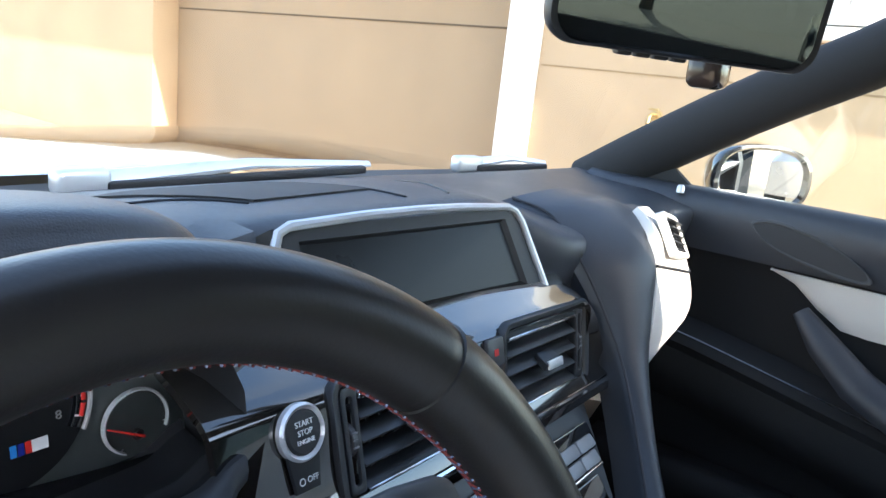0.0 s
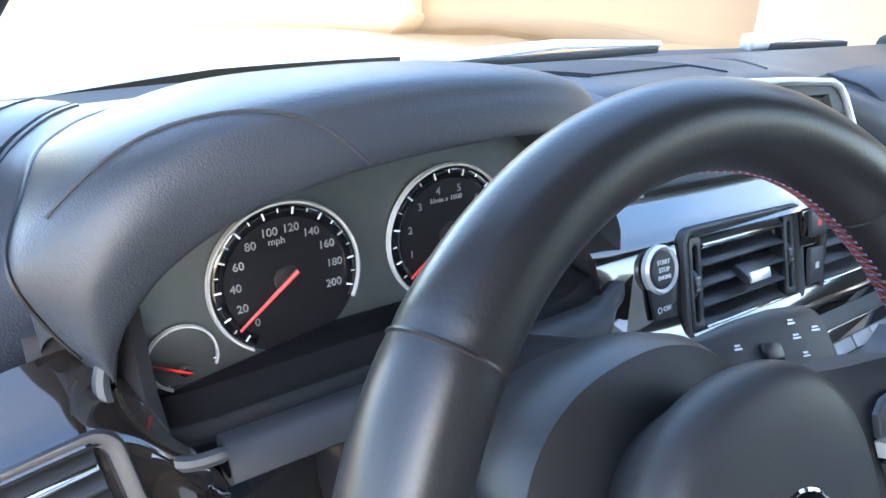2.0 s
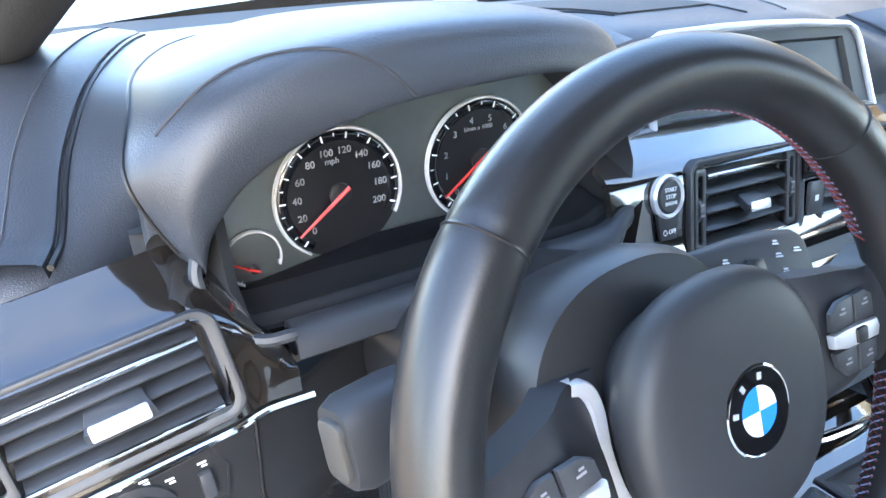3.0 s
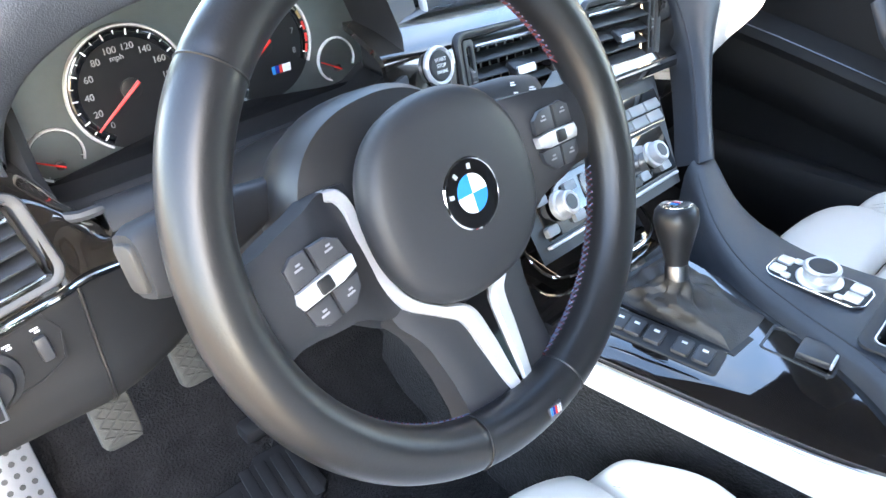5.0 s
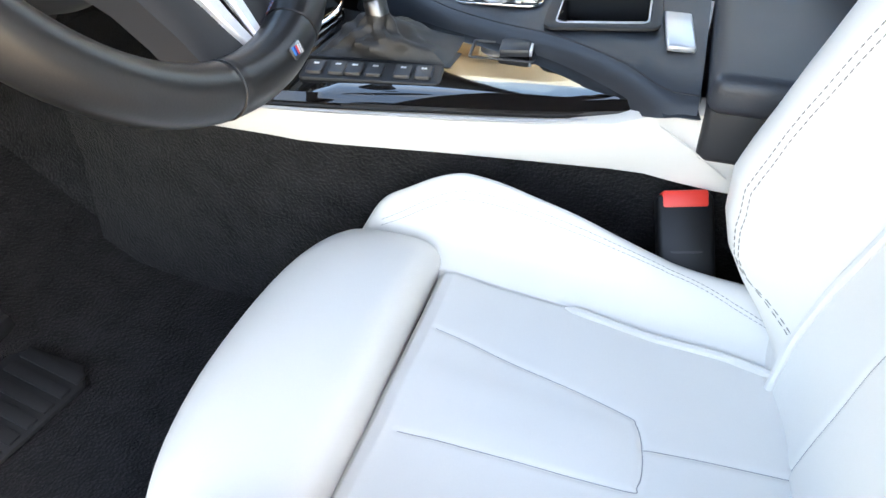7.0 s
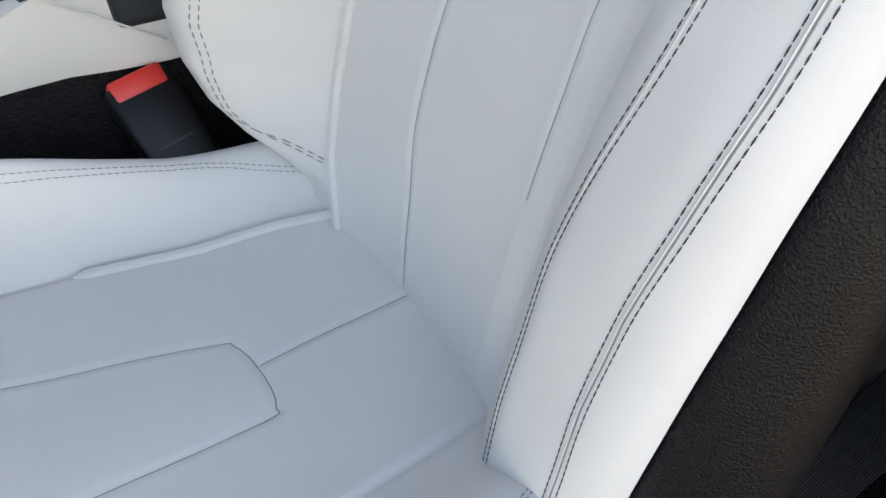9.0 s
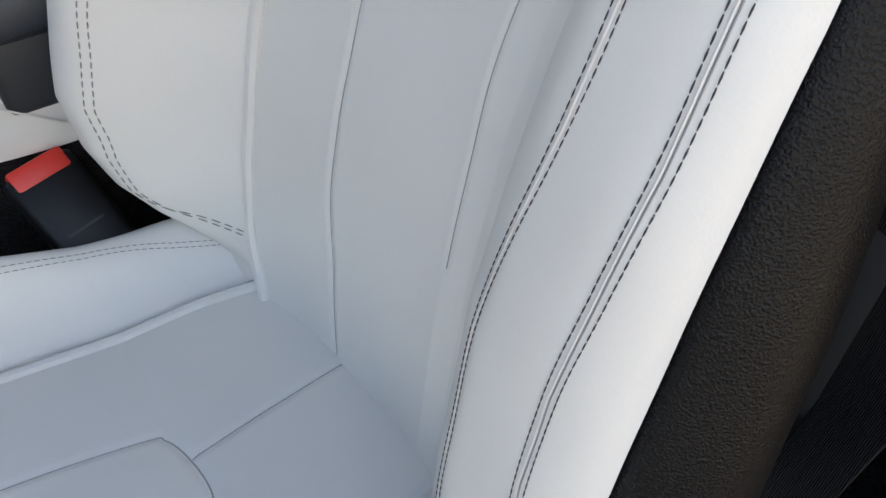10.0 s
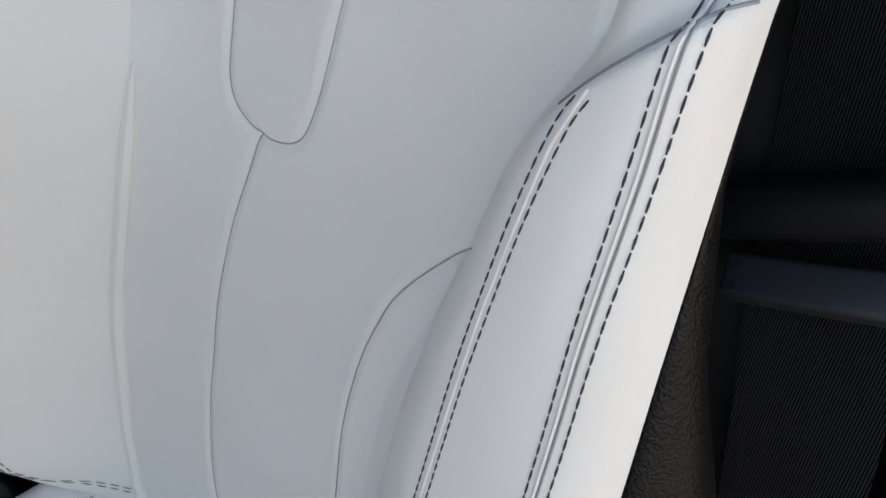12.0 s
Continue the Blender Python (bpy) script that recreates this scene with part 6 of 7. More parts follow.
hm2 = frame_at((-0.402, 0.340, 0.246), V(0.165, -0.02, 0.002), V(0.25, 1.0, 0.10))
base = [(-0.098, -0.050), (0.075, -0.052), (0.098, -0.030), (0.090, 0.042), (0.068, 0.060), (0.030, 0.060), (0.006, 0.034), (-0.060, 0.028), (-0.098, 0.010)]
part("pad", prism(base, 0.006, hm2, 0.003), RUBBER, hp)
for k in range(8):
    x = -0.085 + 0.0235 * k
    top = 0.020 if x < 0.0 else 0.046
    part("rib", box((x, (top - 0.046) / 2, 0.007), (0.016, top + 0.044, 0.004), 0.0015, m=hm2), RUBBER, hp)
fr = thing("foot_rest", (-0.64, 0.50, 0.35), "perforated pale metal foot rest beside the clutch", "foot rest")
fm = frame_at((-0.640, 0.515, 0.375), (1, 0, 0), V(0, 0.07, 0.10))
part("plate", prism(rrect(0.095, 0.20, 0.010), 0.006, fm, 0.002), KNOB, fr, "satin metal plate")
for ix in range(6):
    for iy in range(12):
        part("hole", lathe([(0.0036, 0), (0.0036, 0.0004)], 10, fm @ pose(-0.035 + 0.014 * ix, -0.085 + 0.0155 * iy, 0.0061)), VENT_BLACK, fr)

# ---- seats ----
SX = -0.362                                              # middle of the driver's seat


def seg_dist(px, py, poly):
    d = np.full(px.shape, 9.0)
    for (ax, ay), (bx, by) in zip(poly, poly[1:]):
        vx, vy = bx - ax, by - ay
        t = np.clip(((px - ax) * vx + (py - ay) * vy) / (vx * vx + vy * vy + 1e-12), 0, 1)
        d = np.minimum(d, np.hypot(px - ax - t * vx, py - ay - t * vy))
    return d


def groove(px, py, poly, depth=0.0022, width=0.0030, n=40):
    c = spline([(x, y, 0) for x, y in poly], n)
    return -depth * np.exp(-(seg_dist(px, py, [(p.x, p.y) for p in c]) / width) ** 2)


def heightmesh(name, uu, vv, fn, at, material, parent, label, spans):
    """A dense cover between two side lines at height fn(u, v), mapped into space by at(u, v, w)."""
    S, W = np.meshgrid(uu, vv)
    lo, hi = spans(W)
    U = lo + (hi - lo) * S
    H = fn(U, W)
    P = at(U, W, H)
    n, m = P.shape[:2]
    faces = [(i * m + j, i * m + j + 1, (i + 1) * m + j + 1, (i + 1) * m + j) for i in range(n - 1) for j in range(m - 1)]
    return pydata(name, P.reshape(-1, 3).tolist(), faces, material, parent, label)


def stitches(name, poly, at3, n, material, parent, length=0.0042, r=0.0006, gap=1.5):
    """A row of separate thread stitches along a line."""
    bm = bmesh.new()
    pts = spline([(x, y, 0) for x, y in poly], 200)
    acc = [0.0]
    for a, b in zip(pts, pts[1:]):
        acc.append(acc[-1] + (b - a).length)
    s = 0.0
    while s < acc[-1] - length:
        p = []
        for q in (s, s + length / 2, s + length):
            k = np.interp(q, acc, range(200))
            i = min(int(k), 198)
            c = pts[i].lerp(pts[i + 1], k - i)
            p.append(Vector(at3(c.x, c.y)))
        tube(p, [r * 0.6, r, r * 0.6], 5, bm=bm)
        s += length * gap
    return part(name, bm, material, parent, kind="stuff")


# cushion: u across from the middle (+ towards the console), v = y
def cushion_pipe(v, side=1):
    inner = np.interp(v, [-0.50, -0.449, -0.40, -0.245, -0.10], [0.120, 0.125, 0.140, 0.160, 0.166])
    outer = np.interp(v, [-0.50, -0.449, -0.40, -0.30, -0.245, -0.10], [0.098, 0.096, 0.100, 0.108, 0.124, 0.150])
    return np.where(np.asarray(side) >= 0, inner, outer)


PANEL = [(0.083, -0.140), (0.074, -0.20), (0.050, -0.315), (0.040, -0.333), (0.010, -0.341), (-0.018, -0.340), (-0.027, -0.325), (-0.032, -0.20), (-0.037, -0.146)]


def cushion_height(u, v):
    p = cushion_pipe(v, u)
    a = np.abs(u)
    z = np.interp(v, [-0.52, -0.45, -0.34, -0.20, -0.135, -0.124, -0.117, -0.113], [0.412, 0.414, 0.408, 0.416, 0.424, 0.4215, 0.412, 0.392])
    z = np.where(a > p, np.interp(v, [-0.52, -0.45, -0.34, -0.20, -0.13], [0.412, 0.414, 0.408, 0.416, 0.424]), z)
    z = z - 0.006 * (1 - (a / p) ** 2).clip(0, 1)
    peak = 0.026 + 0.058 * np.exp(-(np.abs(v + 0.145) / np.where(v < -0.145, 0.175, 0.090)) ** 2.2) - 0.16 * smooth01((v + 0.060) / 0.10) ** 1.5
    t = (a - p) / (0.232 - p)
    rise = np.where(t < 0.62, smooth01(t / 0.62), np.sqrt(np.clip(1 - ((t - 0.62) / 0.40) ** 2, 0, 1)))
    side = np.where(t > 0.98, (t - 0.98) * 1.2, 0)
    z = np.where(a > p, z + (peak + 0.02) * rise - 0.02 * smooth01(t) - side, z)
    z = z + np.where(t > 0.62, -0.14 * (1 - rise), 0)
    z = z - 0.004 * np.exp(-((a - p) / 0.004) ** 2)
    z = z + groove(u, v, PANEL, 0.0016, 0.0032)
    z = z + groove(u, v, [(0.018, -0.341), (0.019, -0.40), (0.019, -0.455)], 0.0015, 0.0034)
    z = z + 0.0007 * np.sin(39 * u + 5 * v) * np.sin(36 * v + 0.4) + 0.0004 * np.sin(77 * u - 23 * v) * np.sin(58 * v + 21 * u)
    d = seg_dist(u, v, [(0.01, -0.15), (0.005, -0.30)])
    return z + 0.0035 * np.exp(-(d / 0.035) ** 4)


def seat_at(u, v, w):
    return np.stack([SX + u, v, w], -1)


# backrest: u across, v up along it, w towards the front
BT = radians(17.5)
BO = Vector((-0.369, -0.452, 0.405))
BV, BW = Vector((0, -math.sin(BT), math.cos(BT))), Vector((0, math.cos(BT), math.sin(BT)))


def back_at(u, v, w):
    u, v, w = np.broadcast_arrays(u, v, w)
    return np.stack([BO.x + u, BO.y + BV.y * v + BW.y * w, BO.z + BV.z * v + BW.z * w], -1)


def back_pipe(v, side=1):
    inner = np.interp(v, [-0.05, 0.0, 0.05, 0.11, 0.20, 0.30, 0.36, 0.45, 0.62], [0.100, 0.118, 0.139, 0.143, 0.134, 0.110, 0.098, 0.100, 0.100])
    outer = np.interp(v, [-0.05, 0.0, 0.05, 0.15, 0.24, 0.293, 0.329, 0.353, 0.382, 0.40, 0.42, 0.45, 0.62], [0.104, 0.100, 0.097, 0.098, 0.107, 0.115, 0.123, 0.130, 0.138, 0.146, 0.158, 0.162, 0.150])
    return np.where(np.asarray(side) >= 0, inner, outer)


def back_edge(v, side=1):
    outer = np.interp(v, [-0.05, 0.0, 0.10, 0.20, 0.30, 0.36, 0.45, 0.62], [0.192, 0.194, 0.196, 0.1975, 0.200, 0.1995, 0.198, 0.185])
    return np.where(np.asarray(side) < 0, outer, np.interp(v, [-0.05, 0.0, 0.03, 0.06, 0.10, 0.14, 0.30, 0.47, 0.62], [0.170, 0.192, 0.214, 0.231, 0.242, 0.246, 0.246, 0.240, 0.19]))


BOLSTER = np.array([(p.x, p.y) for p in spline([(0, 0, 0), (0.22, 0.42, 0), (0.42, 0.88, 0), (0.58, 1.0, 0), (0.78, 0.98, 0), (0.90, 0.86, 0), (1.0, 0.60, 0)], 80)])
BOLSTER_O = np.array([(p.x, p.y) for p in spline([(0, 0, 0), (0.12, 0.55, 0), (0.26, 0.93, 0), (0.42, 1.0, 0), (0.62, 0.98, 0), (0.80, 0.80, 0), (0.92, 0.50, 0), (1.0, 0.10, 0)], 80)])
SEAM_V = [(0.034, 0.0), (0.046, 0.06), (0.055, 0.13), (0.047, 0.215), (0.034, 0.28), (0.010, 0.347)]
INSET = [(0.038, 0.50), (0.036, 0.40), (0.034, 0.362), (0.012, 0.348), (-0.016, 0.351), (-0.028, 0.368), (-0.038, 0.41), (-0.050, 0.50)]
POCKET = [(-0.136, 0.358), (-0.122, 0.347), (-0.098, 0.322), (-0.087, 0.303), (-0.074, 0.268), (-0.067, 0.22), (-0.066, 0.14)]


def back_height(u, v):
    u, v = np.asarray(u, float), np.asarray(v, float)
    p, e = back_pipe(v, u), back_edge(v, u)
    a = np.abs(u)
    base = 0.016
    w = 0.012 * np.sin(np.clip(v / 0.5, 0, 1) * math.pi) + base * (np.minimum(a / p, 1)) ** 3
    h = np.interp(v, [-0.05, 0.018, 0.034, 0.050, 0.070, 0.095, 0.13, 0.32, 0.44, 0.62], [0.0, 0.006, 0.028, 0.052, 0.074, 0.090, 0.101, 0.096, 0.075, 0.02])
    t = (a - p) / (e - p)
    top = np.interp(a, [0.12, 0.155, 0.172, 0.192, 0.21], [0.400, 0.406, 0.421, 0.437, 0.447])
    ho = 0.019 - 0.010 * smooth01((v - top + 0.004) / 0.010) - 0.002 * np.exp(-((v - top) / 0.003) ** 2)
    lift = np.where(u < 0, ho * np.interp(t, BOLSTER_O[:, 0], BOLSTER_O[:, 1]), h * np.interp(t, BOLSTER[:, 0], BOLSTER[:, 1]))
    w = np.where(a > p, w + lift, w)
    w = w + np.where(u < 0, groove(u, v, [(-0.159, 0.425), (-0.160, 0.47), (-0.155, 0.55)], 0.003, 0.0025), 0)
    w = w + groove(u, v, SEAM_V, 0.0015, 0.0034) + groove(u, v, INSET, 0.0016, 0.0032)
    w = w + 0.0007 * np.sin(41 * u + 7 * v) * np.sin(33 * v + 1.3) + 0.0004 * np.sin(83 * u - 29 * v + 0.5) * np.sin(61 * v + 19 * u)
    w = w + groove(u, v, POCKET, 0.0012, 0.0026)
    inside = np.clip((-u - np.interp(v, [0.14, 0.22, 0.268, 0.303, 0.322, 0.347], [0.066, 0.067, 0.074, 0.087, 0.098, 0.122])) / 0.02, 0, 1) * (v < 0.345)
    return w - 0.004 * inside * (a < p)


def seat(origin_dx=0.0, name="car_seat", label="pale grey leather car seat with dark stitching"):
    s = thing(name, (SX, -0.3, 0.25), label, "car seat", "front seats")
    heightmesh("cushion", np.linspace(0, 1, 240), np.linspace(-0.52, -0.113, 300), cushion_height, seat_at, LEATHER_LIGHT, s, "pale leather cushion with a seamed panel", lambda v: (-cushion_pipe(v, -1) - 0.002, cushion_pipe(v, 1) + 0.002))
    for sg in (1, -1):
        # bolsters: own covers with their own outer side
        vv = np.linspace(-0.50, -0.004, 150)
        cols = np.linspace(0.0, 1.06, 44)
        V2, T2 = np.meshgrid(vv, cols, indexing="ij")
        p = cushion_pipe(V2, sg)
        U2 = p + 0.001 + (0.232 - p) * T2
        H = cushion_height(U2 * sg, V2)
        drop = np.where(T2 > 1.0, (T2 - 1.0) * 2.2, 0)
        H = np.maximum(H - drop, 0.27)
        P = seat_at(np.minimum(U2, 0.236) * sg, V2, H).reshape(-1, 3)
        m = 44
        faces = [(i * m + j, i * m + j + 1, (i + 1) * m + j + 1, (i + 1) * m + j) for i in range(149) for j in range(43)]
        if sg < 0:
            faces = [f[::-1] for f in faces]
        pydata("bolster", P.tolist(), faces, LEATHER_LIGHT, s, "pale leather side bolster of the cushion")
        ridge = [(0.186, -0.045), (0.192, -0.10), (0.194, -0.16), (0.193, -0.26), (0.187, -0.36), (0.160, -0.44)]
        for off in (0.0015, 0.0045):
            line = [(x + off - 0.003, y) for x, y in ridge]
            stitches("stitching", line, lambda u, v, sg=sg: seat_at(np.array(u * sg), np.array(v), cushion_height(np.array(u * sg), np.array(v)) + 0.0003).tolist(), 100, THREAD_PALE, s, 0.0036, 0.00040, 1.35)
        pipe = [Vector(seat_at((cushion_pipe(v, sg) - 0.005) * sg, np.array(v), cushion_height((cushion_pipe(v, sg) - 0.005) * sg, np.array(v)) + 0.001).tolist()) for v in np.linspace(-0.46, -0.25, 24)]
        if sg > 0:
            part("piping", tube(pipe, [0.0008] + [0.0045] * 22 + [0.0008], 8), LEATHER_LIGHT, s)
    # thin dark tubes that draw the grooves' shade along the seam lines
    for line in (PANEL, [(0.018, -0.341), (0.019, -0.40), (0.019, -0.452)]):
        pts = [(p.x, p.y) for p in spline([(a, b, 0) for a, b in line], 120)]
        part("seam_shade", tube([seat_at(np.array(a), np.array(b), cushion_height(np.array(a), np.array(b)) - 0.0001).tolist() for a, b in pts], 0.00055, 5), SEAM_SHADE, s)
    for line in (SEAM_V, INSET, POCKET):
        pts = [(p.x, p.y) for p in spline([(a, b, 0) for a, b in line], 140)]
        part("seam_shade", tube([back_at(np.array(a), np.array(b), back_height(np.array(a), np.array(b)) - 0.0001).tolist() for a, b in pts], 0.00050, 5), SEAM_SHADE, s)
    # thigh support with its rounded nose
    rows = []
    for x in np.linspace(-1, 1, 30):
        r = 0.176
        e = abs(x) ** 6
        y0, y1 = -0.112 - 0.010 * (1 - x) * 0.5 - 0.004 * e, 0.039 - 0.029 * abs(x - 0.12) ** 2.4
        zt = 0.463 - 0.012 * e
        xx = SX - 0.006 + r * x
        rows.append(spline([(xx, y0 + 0.001, 0.40), (xx, y0, 0.438 - 0.01 * e), (xx, y0 + 0.010, zt - 0.006), (xx, y0 + 0.035, zt), (xx, (y0 + y1) / 2 + 0.015, zt - 0.002), (xx, y1 - 0.022, zt - 0.014), (xx, y1 - 0.003, zt - 0.040), (xx, y1 - 0.002, zt - 0.075), (xx, y1 - 0.03, 0.34), (xx, y1 - 0.06, 0.31)], 40))
    part("thigh_support", loft(rows, caps=True), LEATHER_LIGHT, s, "rounded pale leather thigh support")
    # seat base
    part("seat_base", box((SX, -0.25, 0.315), (0.40, 0.50, 0.13), 0.02, 3), PLASTIC, s, "dark plastic seat base")
    # backrest
    heightmesh("backrest", np.linspace(0, 1, 270), np.linspace(-0.03, 0.60, 430), back_height, back_at, LEATHER_LIGHT, s, "pale leather backrest with seams and a top inset", lambda v: (-back_pipe(v, -1) - 0.001, back_pipe(v, 1) + 0.001))
    for sg in (1, -1):
        vv = np.linspace(-0.035, 0.58, 300)
        cols = np.linspace(0.0, 1.03, 76)
        V2, T2 = np.meshgrid(vv, cols, indexing="ij")
        p, e = back_pipe(V2, sg), back_edge(V2, sg)
        U2 = np.minimum(p + (e - p) * T2, e * 0.9999)
        H = back_height(U2 * sg, V2)
        P = back_at(np.minimum(U2, e) * sg, V2, H).reshape(-1, 3)
        m = 76
        faces = [(i * m + j, i * m + j + 1, (i + 1) * m + j + 1, (i + 1) * m + j) for i in range(299) for j in range(75)]
        if sg > 0:
            faces = [f[::-1] for f in faces]
        bo = pydata("back_bolster", P.tolist(), faces, LEATHER_LIGHT, s, "pale leather side bolster of the backrest")

        def on(u, v, sg=sg):
            return back_at(np.array(u * sg), np.array(v), back_height(np.array(u * sg), np.array(v)) + 0.0004).tolist()

        outer = sg < 0
        if outer:                                       # two double rows of dark thread
            vs = [-0.02, 0.03, 0.08, 0.15, 0.20, 0.25, 0.30, 0.35, 0.40, 0.415]
            rows_in = [0.128, 0.121, 0.118, 0.1185, 0.1285, 0.140, 0.147, 0.154, 0.164, 0.170]
            vo = [-0.02, 0.05, 0.10, 0.15, 0.20, 0.25, 0.30, 0.35, 0.40, 0.45, 0.52]
            rows_out = [0.171, 0.168, 0.1655, 0.167, 0.173, 0.179, 0.182, 0.184, 0.187, 0.189, 0.187]
            for d in (-0.0022, 0.0022):
                stitches("stitching", [(u + d, v) for u, v in zip(rows_in, vs)], on, 100, THREAD, s, 0.0034, 0.00034, 1.28)
            for d in (-0.0030, 0.0030):
                stitches("stitching", [(u + d, v) for u, v in zip(rows_out, vo)], on, 100, THREAD, s, 0.0038, 0.00038, 1.22)
            part("welt", tube([on(float(np.interp(v, vs, rows_in)), v) for v in np.linspace(-0.02, 0.415, 140)], 0.0005, 6), LEATHER_LIGHT, s)
            part("welt", tube([on(float(np.interp(v, vo, rows_out)) - 0.0008, v) for v in np.linspace(-0.02, 0.50, 160)], 0.0006, 6), LEATHER_LIGHT, s)
            part("welt_seam", tube([on(float(np.interp(v, vo, rows_out)) + 0.0003, v) for v in np.linspace(-0.02, 0.50, 160)], 0.0004, 5), GREY_INK, s)
            part("top_seam", tube([on(q, float(np.interp(q, [0.155, 0.172, 0.192, 0.21], [0.406, 0.421, 0.437, 0.447])) - 0.001) for q in np.linspace(0.158, 0.196, 40)], 0.0005, 5), GREY_INK, s)
        else:
            vs = np.linspace(0.062, 0.5, 14)
            for t in (0.40, 0.43):
                line = [(float(back_pipe(v) + (back_edge(v) - back_pipe(v)) * t), float(v)) for v in vs]
                line = [(float(back_pipe(0.04)) + 0.006, 0.044 + 0.1 * (t - 0.40)), (float(back_pipe(0.05)) + 0.022, 0.050 + 0.1 * (t - 0.40))] + line
                stitches("stitching", line, on, 100, THREAD_PALE, s, 0.0042, 0.0006)
            pl = [Vector(on(float(back_pipe(v)) - 0.002, v)) for v in np.linspace(-0.01, 0.36, 30)]
            part("piping", tube(pl, [0.0010] + [0.0048] * 26 + [0.003, 0.002, 0.0010], 8), LEATHER_LIGHT, s)
        # dark shell behind the bolster
        rows = []
        for v in np.linspace(-0.06, 0.60, 40):
            e = float(back_edge(v, sg))
            k = float(np.interp(v, [-0.06, 0.10, 0.20, 0.28, 0.34, 0.40, 0.60], [1.25, 1.15, 1.0, 0.78, 0.45, 0.15, 0.0])) if sg < 0 else 0.6
            ky = float(np.interp(v, [0.10, 0.25, 0.34, 0.42], [1.0, 0.9, 0.55, 0.45])) if sg < 0 else 1.0
            w0 = float(back_height(np.array(sg * e * 0.999), np.array(v)))
            prof_ = spline([(-0.006, -0.004, 0), (0.003, -0.001, 0), (0.013, -0.006, 0), (0.023, -0.016, 0), (0.029, -0.030, 0), (0.027, -0.055, 0), (0.012, -0.085, 0), (-0.06, -0.12, 0)], 22)
            rows.append([Vector(back_at(np.array(sg * (e + (q.x * k + (1 - k) * 0.36 * q.y if q.x > 0 or sg < 0 else q.x))), np.array(v), np.array(w0 + q.y * ky)).tolist()) for q in prof_])
        part("seat_shell", loft(rows), LEATHER_SHELL, s, "black coarse-grained leather shell edge")
    part("back_panel", loft([[Vector(back_at(np.array(u), np.array(v), np.array(-0.07)).tolist()) for u in (-0.22, 0, 0.22)] for v in (-0.05, 0.3, 0.6)]), PLASTIC, s, "dark seat back panel")
    return s


driver = seat()
copy_thing(driver, Matrix.Translation((SX + 0.875, -0.255, 0.222)))

# belt buckle beside the driver's seat
bk = thing("belt_buckle", (-0.075, -0.35, 0.42), "black seat belt buckle with a red release button", "belt buckle")
km = frame_at((-0.110, -0.349, 0.458), V(0.20, -0.95, 0.10), V(0.60, 0.20, 0.75))
part("buckle_body", box((0, -0.013, 0), (0.056, 0.104, 0.024), 0.006, 3, m=km), BELT_PLASTIC, bk)
part("release_button", box((0, 0.0335, 0.0), (0.045, 0.018, 0.0262), 0.003, 2, m=km), BUCKLE_RED, bk, "bright red release button")
part("buckle_groove", box((0, -0.020, 0.0122), (0.030, 0.002, 0.0006), 0, m=km), VENT_BLACK, bk)
part("buckle_groove", box((0, -0.045, 0.0122), (0.030, 0.002, 0.0006), 0, m=km), VENT_BLACK, bk)
part("buckle_strap", tube([km @ Vector((0, -0.06, 0)), km @ Vector((0, -0.12, 0)), km @ Vector((0.02, -0.2, 0))], 0.018, 8, flat=0.3), WEBBING, bk)

# seat belt hanging beside the seat, with its guide and tongue
sbelt = thing("seat_belt", (-0.60, -0.60, 0.5), "black woven seat belt hanging by the door pillar", "seat belt")
edge_a = spline([(-0.530, -0.668, 1.02), (-0.540, -0.650, 0.88), (-0.545, -0.638, 0.80), (-0.550, -0.628, 0.755), (-0.555, -0.616, 0.715), (-0.565, -0.600, 0.68), (-0.572, -0.590, 0.63), (-0.582, -0.585, 0.56), (-0.590, -0.560, 0.518), (-0.585, -0.500, 0.474), (-0.580, -0.43, 0.41), (-0.578, -0.36, 0.36)], 60)
across = spline([(-0.046, -0.002, 0.012), (-0.046, -0.002, 0.012), (-0.046, -0.002, 0.012), (-0.046, -0.002, 0.012), (-0.046, -0.002, 0.012), (-0.047, -0.003, 0.006), (-0.046, 0.0, 0.004), (-0.043, 0.008, 0.010), (-0.030, 0.008, 0.016), (-0.026, -0.012, -0.022), (-0.024, -0.016, -0.030), (-0.020, -0.018, -0.034)], 60)
part("webbing", thick(loft([[a + c * q for q in (0, 0.05, 0.25, 0.5, 0.75, 0.95, 1)] for a, c in zip(edge_a, across)]), 0.0016), WEBBING, sbelt)
gr = []
g0, g1 = V(-0.536, -0.6205, 0.734), V(-0.640, -0.6225, 0.780)
ga = (g1 - g0).normalized()
gy = V(0, 1, 0.25).normalized()
gz = ga.cross(gy).normalized()
for d, q in ((0.0, 0.30), (0.0015, 0.62), (0.005, 0.90), (0.010, 1.0), (0.035, 1.05), (0.07, 1.0), (0.112, 1.0)):
    c0 = g0 + ga * d
    gr.append([c0 + gy * (0.016 * q * c) + gz * (0.0098 * q * d2) for c, d2 in [(math.copysign(abs(math.cos(t)) ** 0.7, math.cos(t)), math.copysign(abs(math.sin(t)) ** 0.7, math.sin(t))) for t in [2 * math.pi * j / 24 for j in range(24)]]])
part("belt_guide", loft(gr, close=True, caps=True), BELT_PLASTIC, sbelt, "black plastic belt guide")
tm = frame_at((-0.5905, -0.6065, 0.7325), V(-0.0455, -0.002, 0.0135), V(0.004, -0.011, 0.010))
part("belt_tongue", box((0, 0, 0), (0.080, 0.0155, 0.012), 0.0025, 3, m=tm), TONGUE, sbelt, "blue-grey plastic belt tongue")
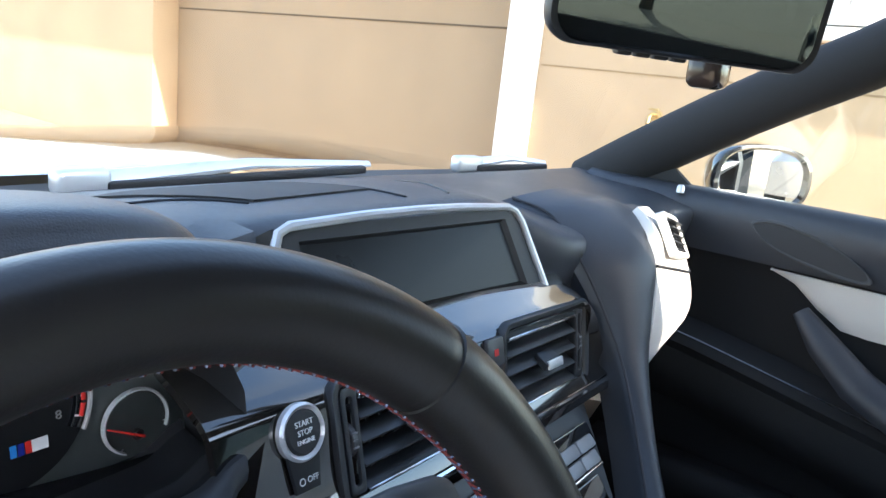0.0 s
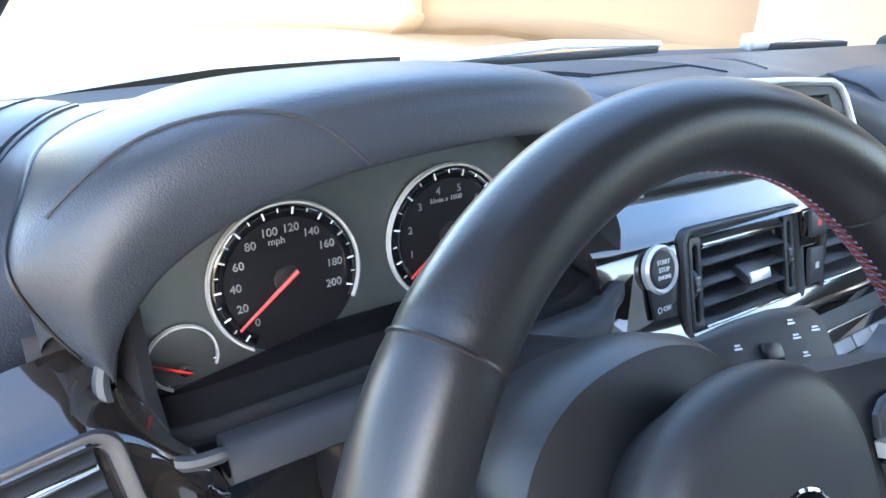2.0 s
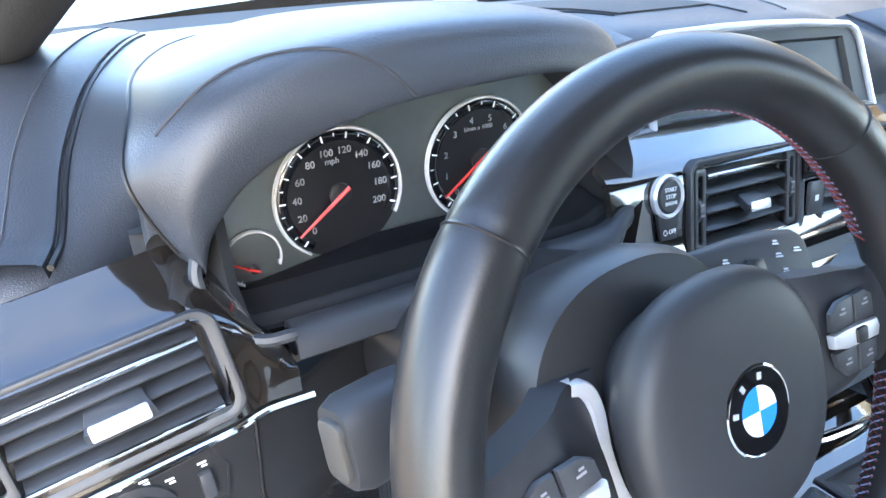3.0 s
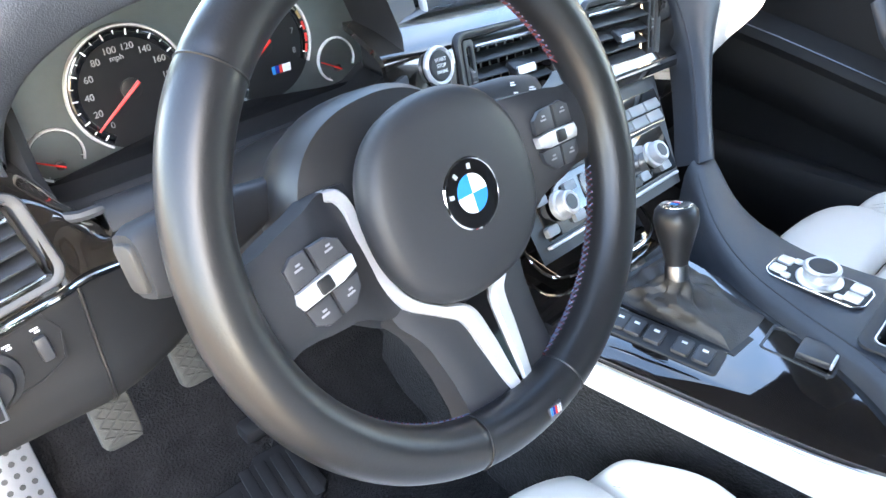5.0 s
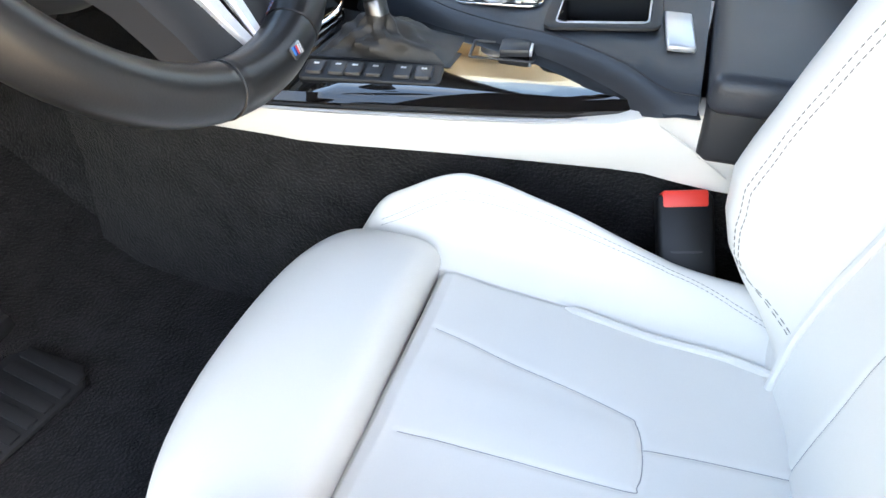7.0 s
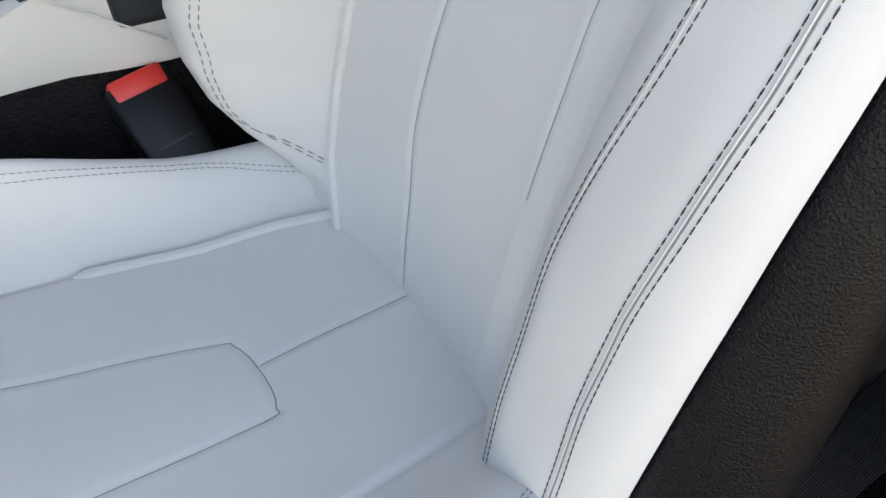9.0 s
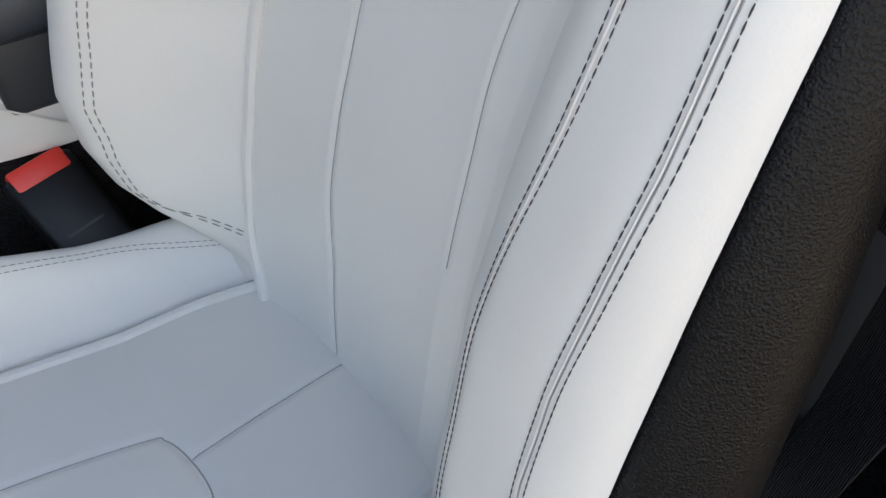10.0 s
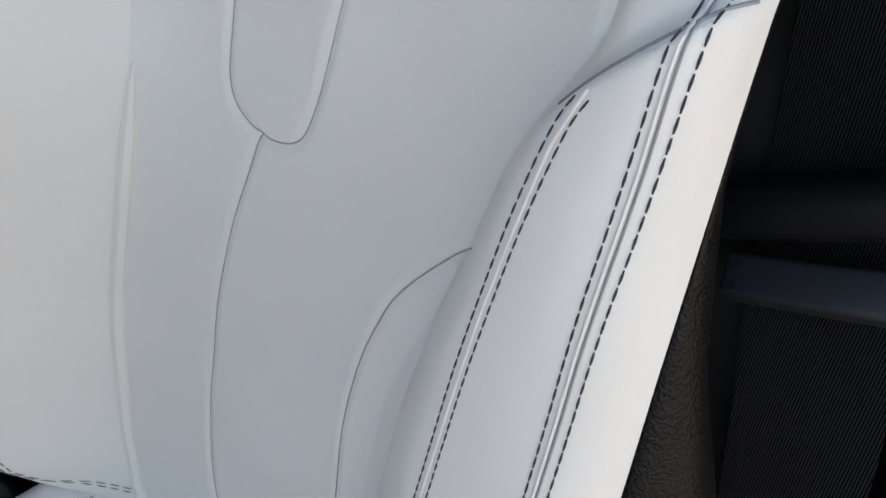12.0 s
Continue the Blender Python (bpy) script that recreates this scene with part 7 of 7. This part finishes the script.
for q in (0.0035, -0.005):
    part("tongue_slot", box((-0.0355, q * 0.8, -0.0059), (0.0030, 0.0036, 0.0008), 0, m=tm), VENT_BLACK, sbelt)
    part("tongue_slot", box((-0.0355, q * 0.8, 0.0059), (0.0030, 0.0036, 0.0008), 0, m=tm), VENT_BLACK, sbelt)

# ---- passenger door ----
pd = thing("passenger_door", (0.86, 0.0, 0.3), "dark passenger door lining with pale inlay and speaker grille", "door", kind="structure")
DXX = 0.83


def dside(y):
    return DXX - 0.02 * smooth01((y - 0.25) / 0.25)


YD = np.linspace(0.56, -0.74, 28)
rows = [spline([(dside(y) + 0.05, y, 0.905), (dside(y) + 0.01, y, 0.907), (dside(y) - 0.012, y, 0.893), (dside(y) - 0.020, y, 0.86), (dside(y) - 0.010, y, 0.80)], 16) for y in YD]
part("door_top", thick(loft(rows), 0.01), LEATHER_DARK, pd, "dark leather door shoulder")
rows = [[(dside(y) + 0.0, y, 0.802), (dside(y) + 0.012, y, 0.76), (dside(y) + 0.02, y, 0.66), (dside(y) + 0.02, y, 0.52)] for y in YD]
part("door_upper", loft(rows), PLASTIC_DARK, pd)
part("pale_inlay", thick(loft([spline([(dside(y) - 0.003, y, 0.795 - 0.000), (dside(y) + 0.004, y, 0.745 + 0.05 * smooth01((y - 0.08) / 0.12) ), (dside(y) + 0.012, y, 0.715 + 0.08 * smooth01((y - 0.06) / 0.14))], 8) for y in np.linspace(0.20, -0.74, 24)]), 0.004), LEATHER_LIGHT, pd, "pale leather door inlay")
part("door_pull", tube([(0.80, 0.135, 0.742), (0.788, 0.09, 0.70), (0.775, 0.03, 0.655), (0.77, -0.04, 0.622), (0.77, -0.16, 0.612)], [0.014, 0.026, 0.031, 0.031, 0.030], 14, flat=0.6), LEATHER_DARK, pd, "dark leather door pull")
rows = []
for y in np.linspace(0.45, -0.74, 24):
    z = 0.655 - 0.10 * (0.45 - y) / 0.6 if y > -0.15 else 0.555
    rows.append([(dside(y) + 0.01, y, z + 0.035), (dside(y) - 0.030, y, z + 0.012), (dside(y) - 0.040, y, z - 0.004), (dside(y) - 0.034, y, z - 0.020)])
part("door_strip", thick(loft(rows), 0.005), PLASTIC_DARK, pd, "dark gloss door trim strip")
part("strip_line", tube([Vector(r[1]) + V(0, 0, 0.001) for r in rows], 0.0014, 6), GUN, pd)
rows = [spline([Vector(r[3]), Vector(r[3]) + V(0.0, 0, -0.06), Vector(r[3]) + V(0.03, 0, -0.11)], 8) for r in rows]
part("door_armrest", loft(rows), PLASTIC_DARK, pd)
part("door_lower", loft([[(dside(y) + 0.02, y, 0.58), (dside(y) + 0.03, y, 0.40), (dside(y) + 0.01, y, 0.22)] for y in YD]), PLASTIC_DARK, pd)
rows = [spline([(dside(y) + 0.02, y, 0.40), (dside(y) - 0.05, y, 0.405 + 0.06 * (0.2 - y)), (dside(y) - 0.06, y, 0.34), (dside(y) - 0.03, y, 0.24)], 12) for y in np.linspace(0.46, -0.30, 18)]
part("door_pocket", thick(loft(rows), 0.006), PLASTIC_DARK, pd, "charcoal door pocket")
sm_ = frame_at((DXX - 0.021, 0.150, 0.842), V(0, -1, -0.10), V(0.15, 0, 1))
pts = [(-0.088, 0.014), (-0.060, 0.024), (-0.01, 0.022), (0.05, 0.010), (0.090, -0.008), (0.096, -0.020), (0.06, -0.024), (-0.03, -0.016), (-0.075, 0.0)]
pts = [(p.x, p.y) for p in spline([(x, y, 0) for x, y in pts], 48, True)]
part("speaker_rim", ring([(x * 1.07, y * 1.22) for x, y in pts], pts, 0.004, sm_, 0.001), VENT_GREY, pd, "soft grey rim round the speaker")
part("speaker_grille", prism(pts, 0.0025, sm_), RUBBER, pd, "black speaker grille")
part("lock_pin", lathe([(0.007, 0), (0.007, 0.01), (0.004, 0.014)], 12, pose(0.80, 0.37, 0.895)), SILVER, pd)
part("side_window", thick(loft([[(0.86, 0.50, 0.90), (0.85, 0.45, 0.95)], [(0.86, 0.1, 0.90), (0.78, 0.08, 1.22)], [(0.86, -0.70, 0.90), (0.76, -0.65, 1.28)]]), 0.004), GLASS, pd, "clear passenger side window").visible_shadow = False

# passenger door mirror
dm = thing("door_mirror", (0.98, 0.30, 0.90), "black door mirror with a bright reflection", "mirror")
mm = frame_at((0.99, 0.290, 0.925), V(1, -0.80, 0.0), V(0.02, 0, 1))
ov = []
for k in range(40):
    a = 2 * math.pi * k / 40
    c, s = math.cos(a), math.sin(a)
    ov.append((0.100 * math.copysign(abs(c) ** 0.75, c), 0.062 * math.copysign(abs(s) ** 0.75, s)))
rows = [[mm @ Vector((x * q, y * q, z)) for x, y in ov] for q, z in ((0.3, -0.085), (0.7, -0.072), (0.98, -0.04), (1.08, 0.0), (1.05, 0.010), (0.97, 0.011), (0.89, 0.002))]
part("shell", loft(rows, close=True, caps=False), PAINT_BLACK, dm)
part("mirror_glass", prism([(x * 0.90, y * 0.89) for x, y in ov], 0.002, mm @ pose(0, 0, 0.001)), MIRROR, dm, "bright mirror glass")
part("mirror_foot", box((0.90, 0.345, 0.885), (0.12, 0.06, 0.03), 0.01, 2), PAINT_BLACK, dm)
part("sail_panel", prism([(0, 0), (0.15, 0), (0.02, 0.10)], 0.01, frame_at((0.845, 0.50, 0.895), (0, -1, 0), (-0.1, 0, 1))), PLASTIC, dm)

# ---- rear-view mirror ----
rv = thing("rear_view_mirror", (0.12, 0.2, 1.13), "black rear-view mirror with a sensor pod", "mirror")
RM = frame_at((0.060, 0.115, 1.122), V(0.81, -0.59, -0.01), V(0.0, -0.12, 1))
sh = rrect(0.222, 0.076, 0.021, 8)
rows = [[RM @ Vector((x * q, y * q, z)) for x, y in sh] for q, z in ((0.35, -0.035), (0.75, -0.030), (0.97, -0.014), (1.0, 0.0), (0.985, 0.004), (0.94, 0.003))]
part("shell", loft(rows, close=True), PLASTIC, rv)
part("mirror_glass", prism([(x * 0.94, y * 0.90) for x, y in sh], 0.001, RM @ pose(0, 0, 0.002)), MIRROR, rv, "rear-view mirror glass")
part("stem", tube([RM @ Vector((0, 0.0, -0.03)), V(0.11, 0.17, 1.20), V(0.11, 0.22, 1.26)], 0.014, 10), PLASTIC, rv)
part("sensor", box((0.180, 0.140, 1.082), (0.036, 0.030, 0.030), 0.008, 3), SHADE_GLASS, rv, "smoked sensor pod")
for k in range(4):
    part("mirror_key", box((-0.045 + 0.015 * k, -0.0385, -0.008), (0.012, 0.005, 0.010), 0.002, m=RM), VENT_BLACK, rv)
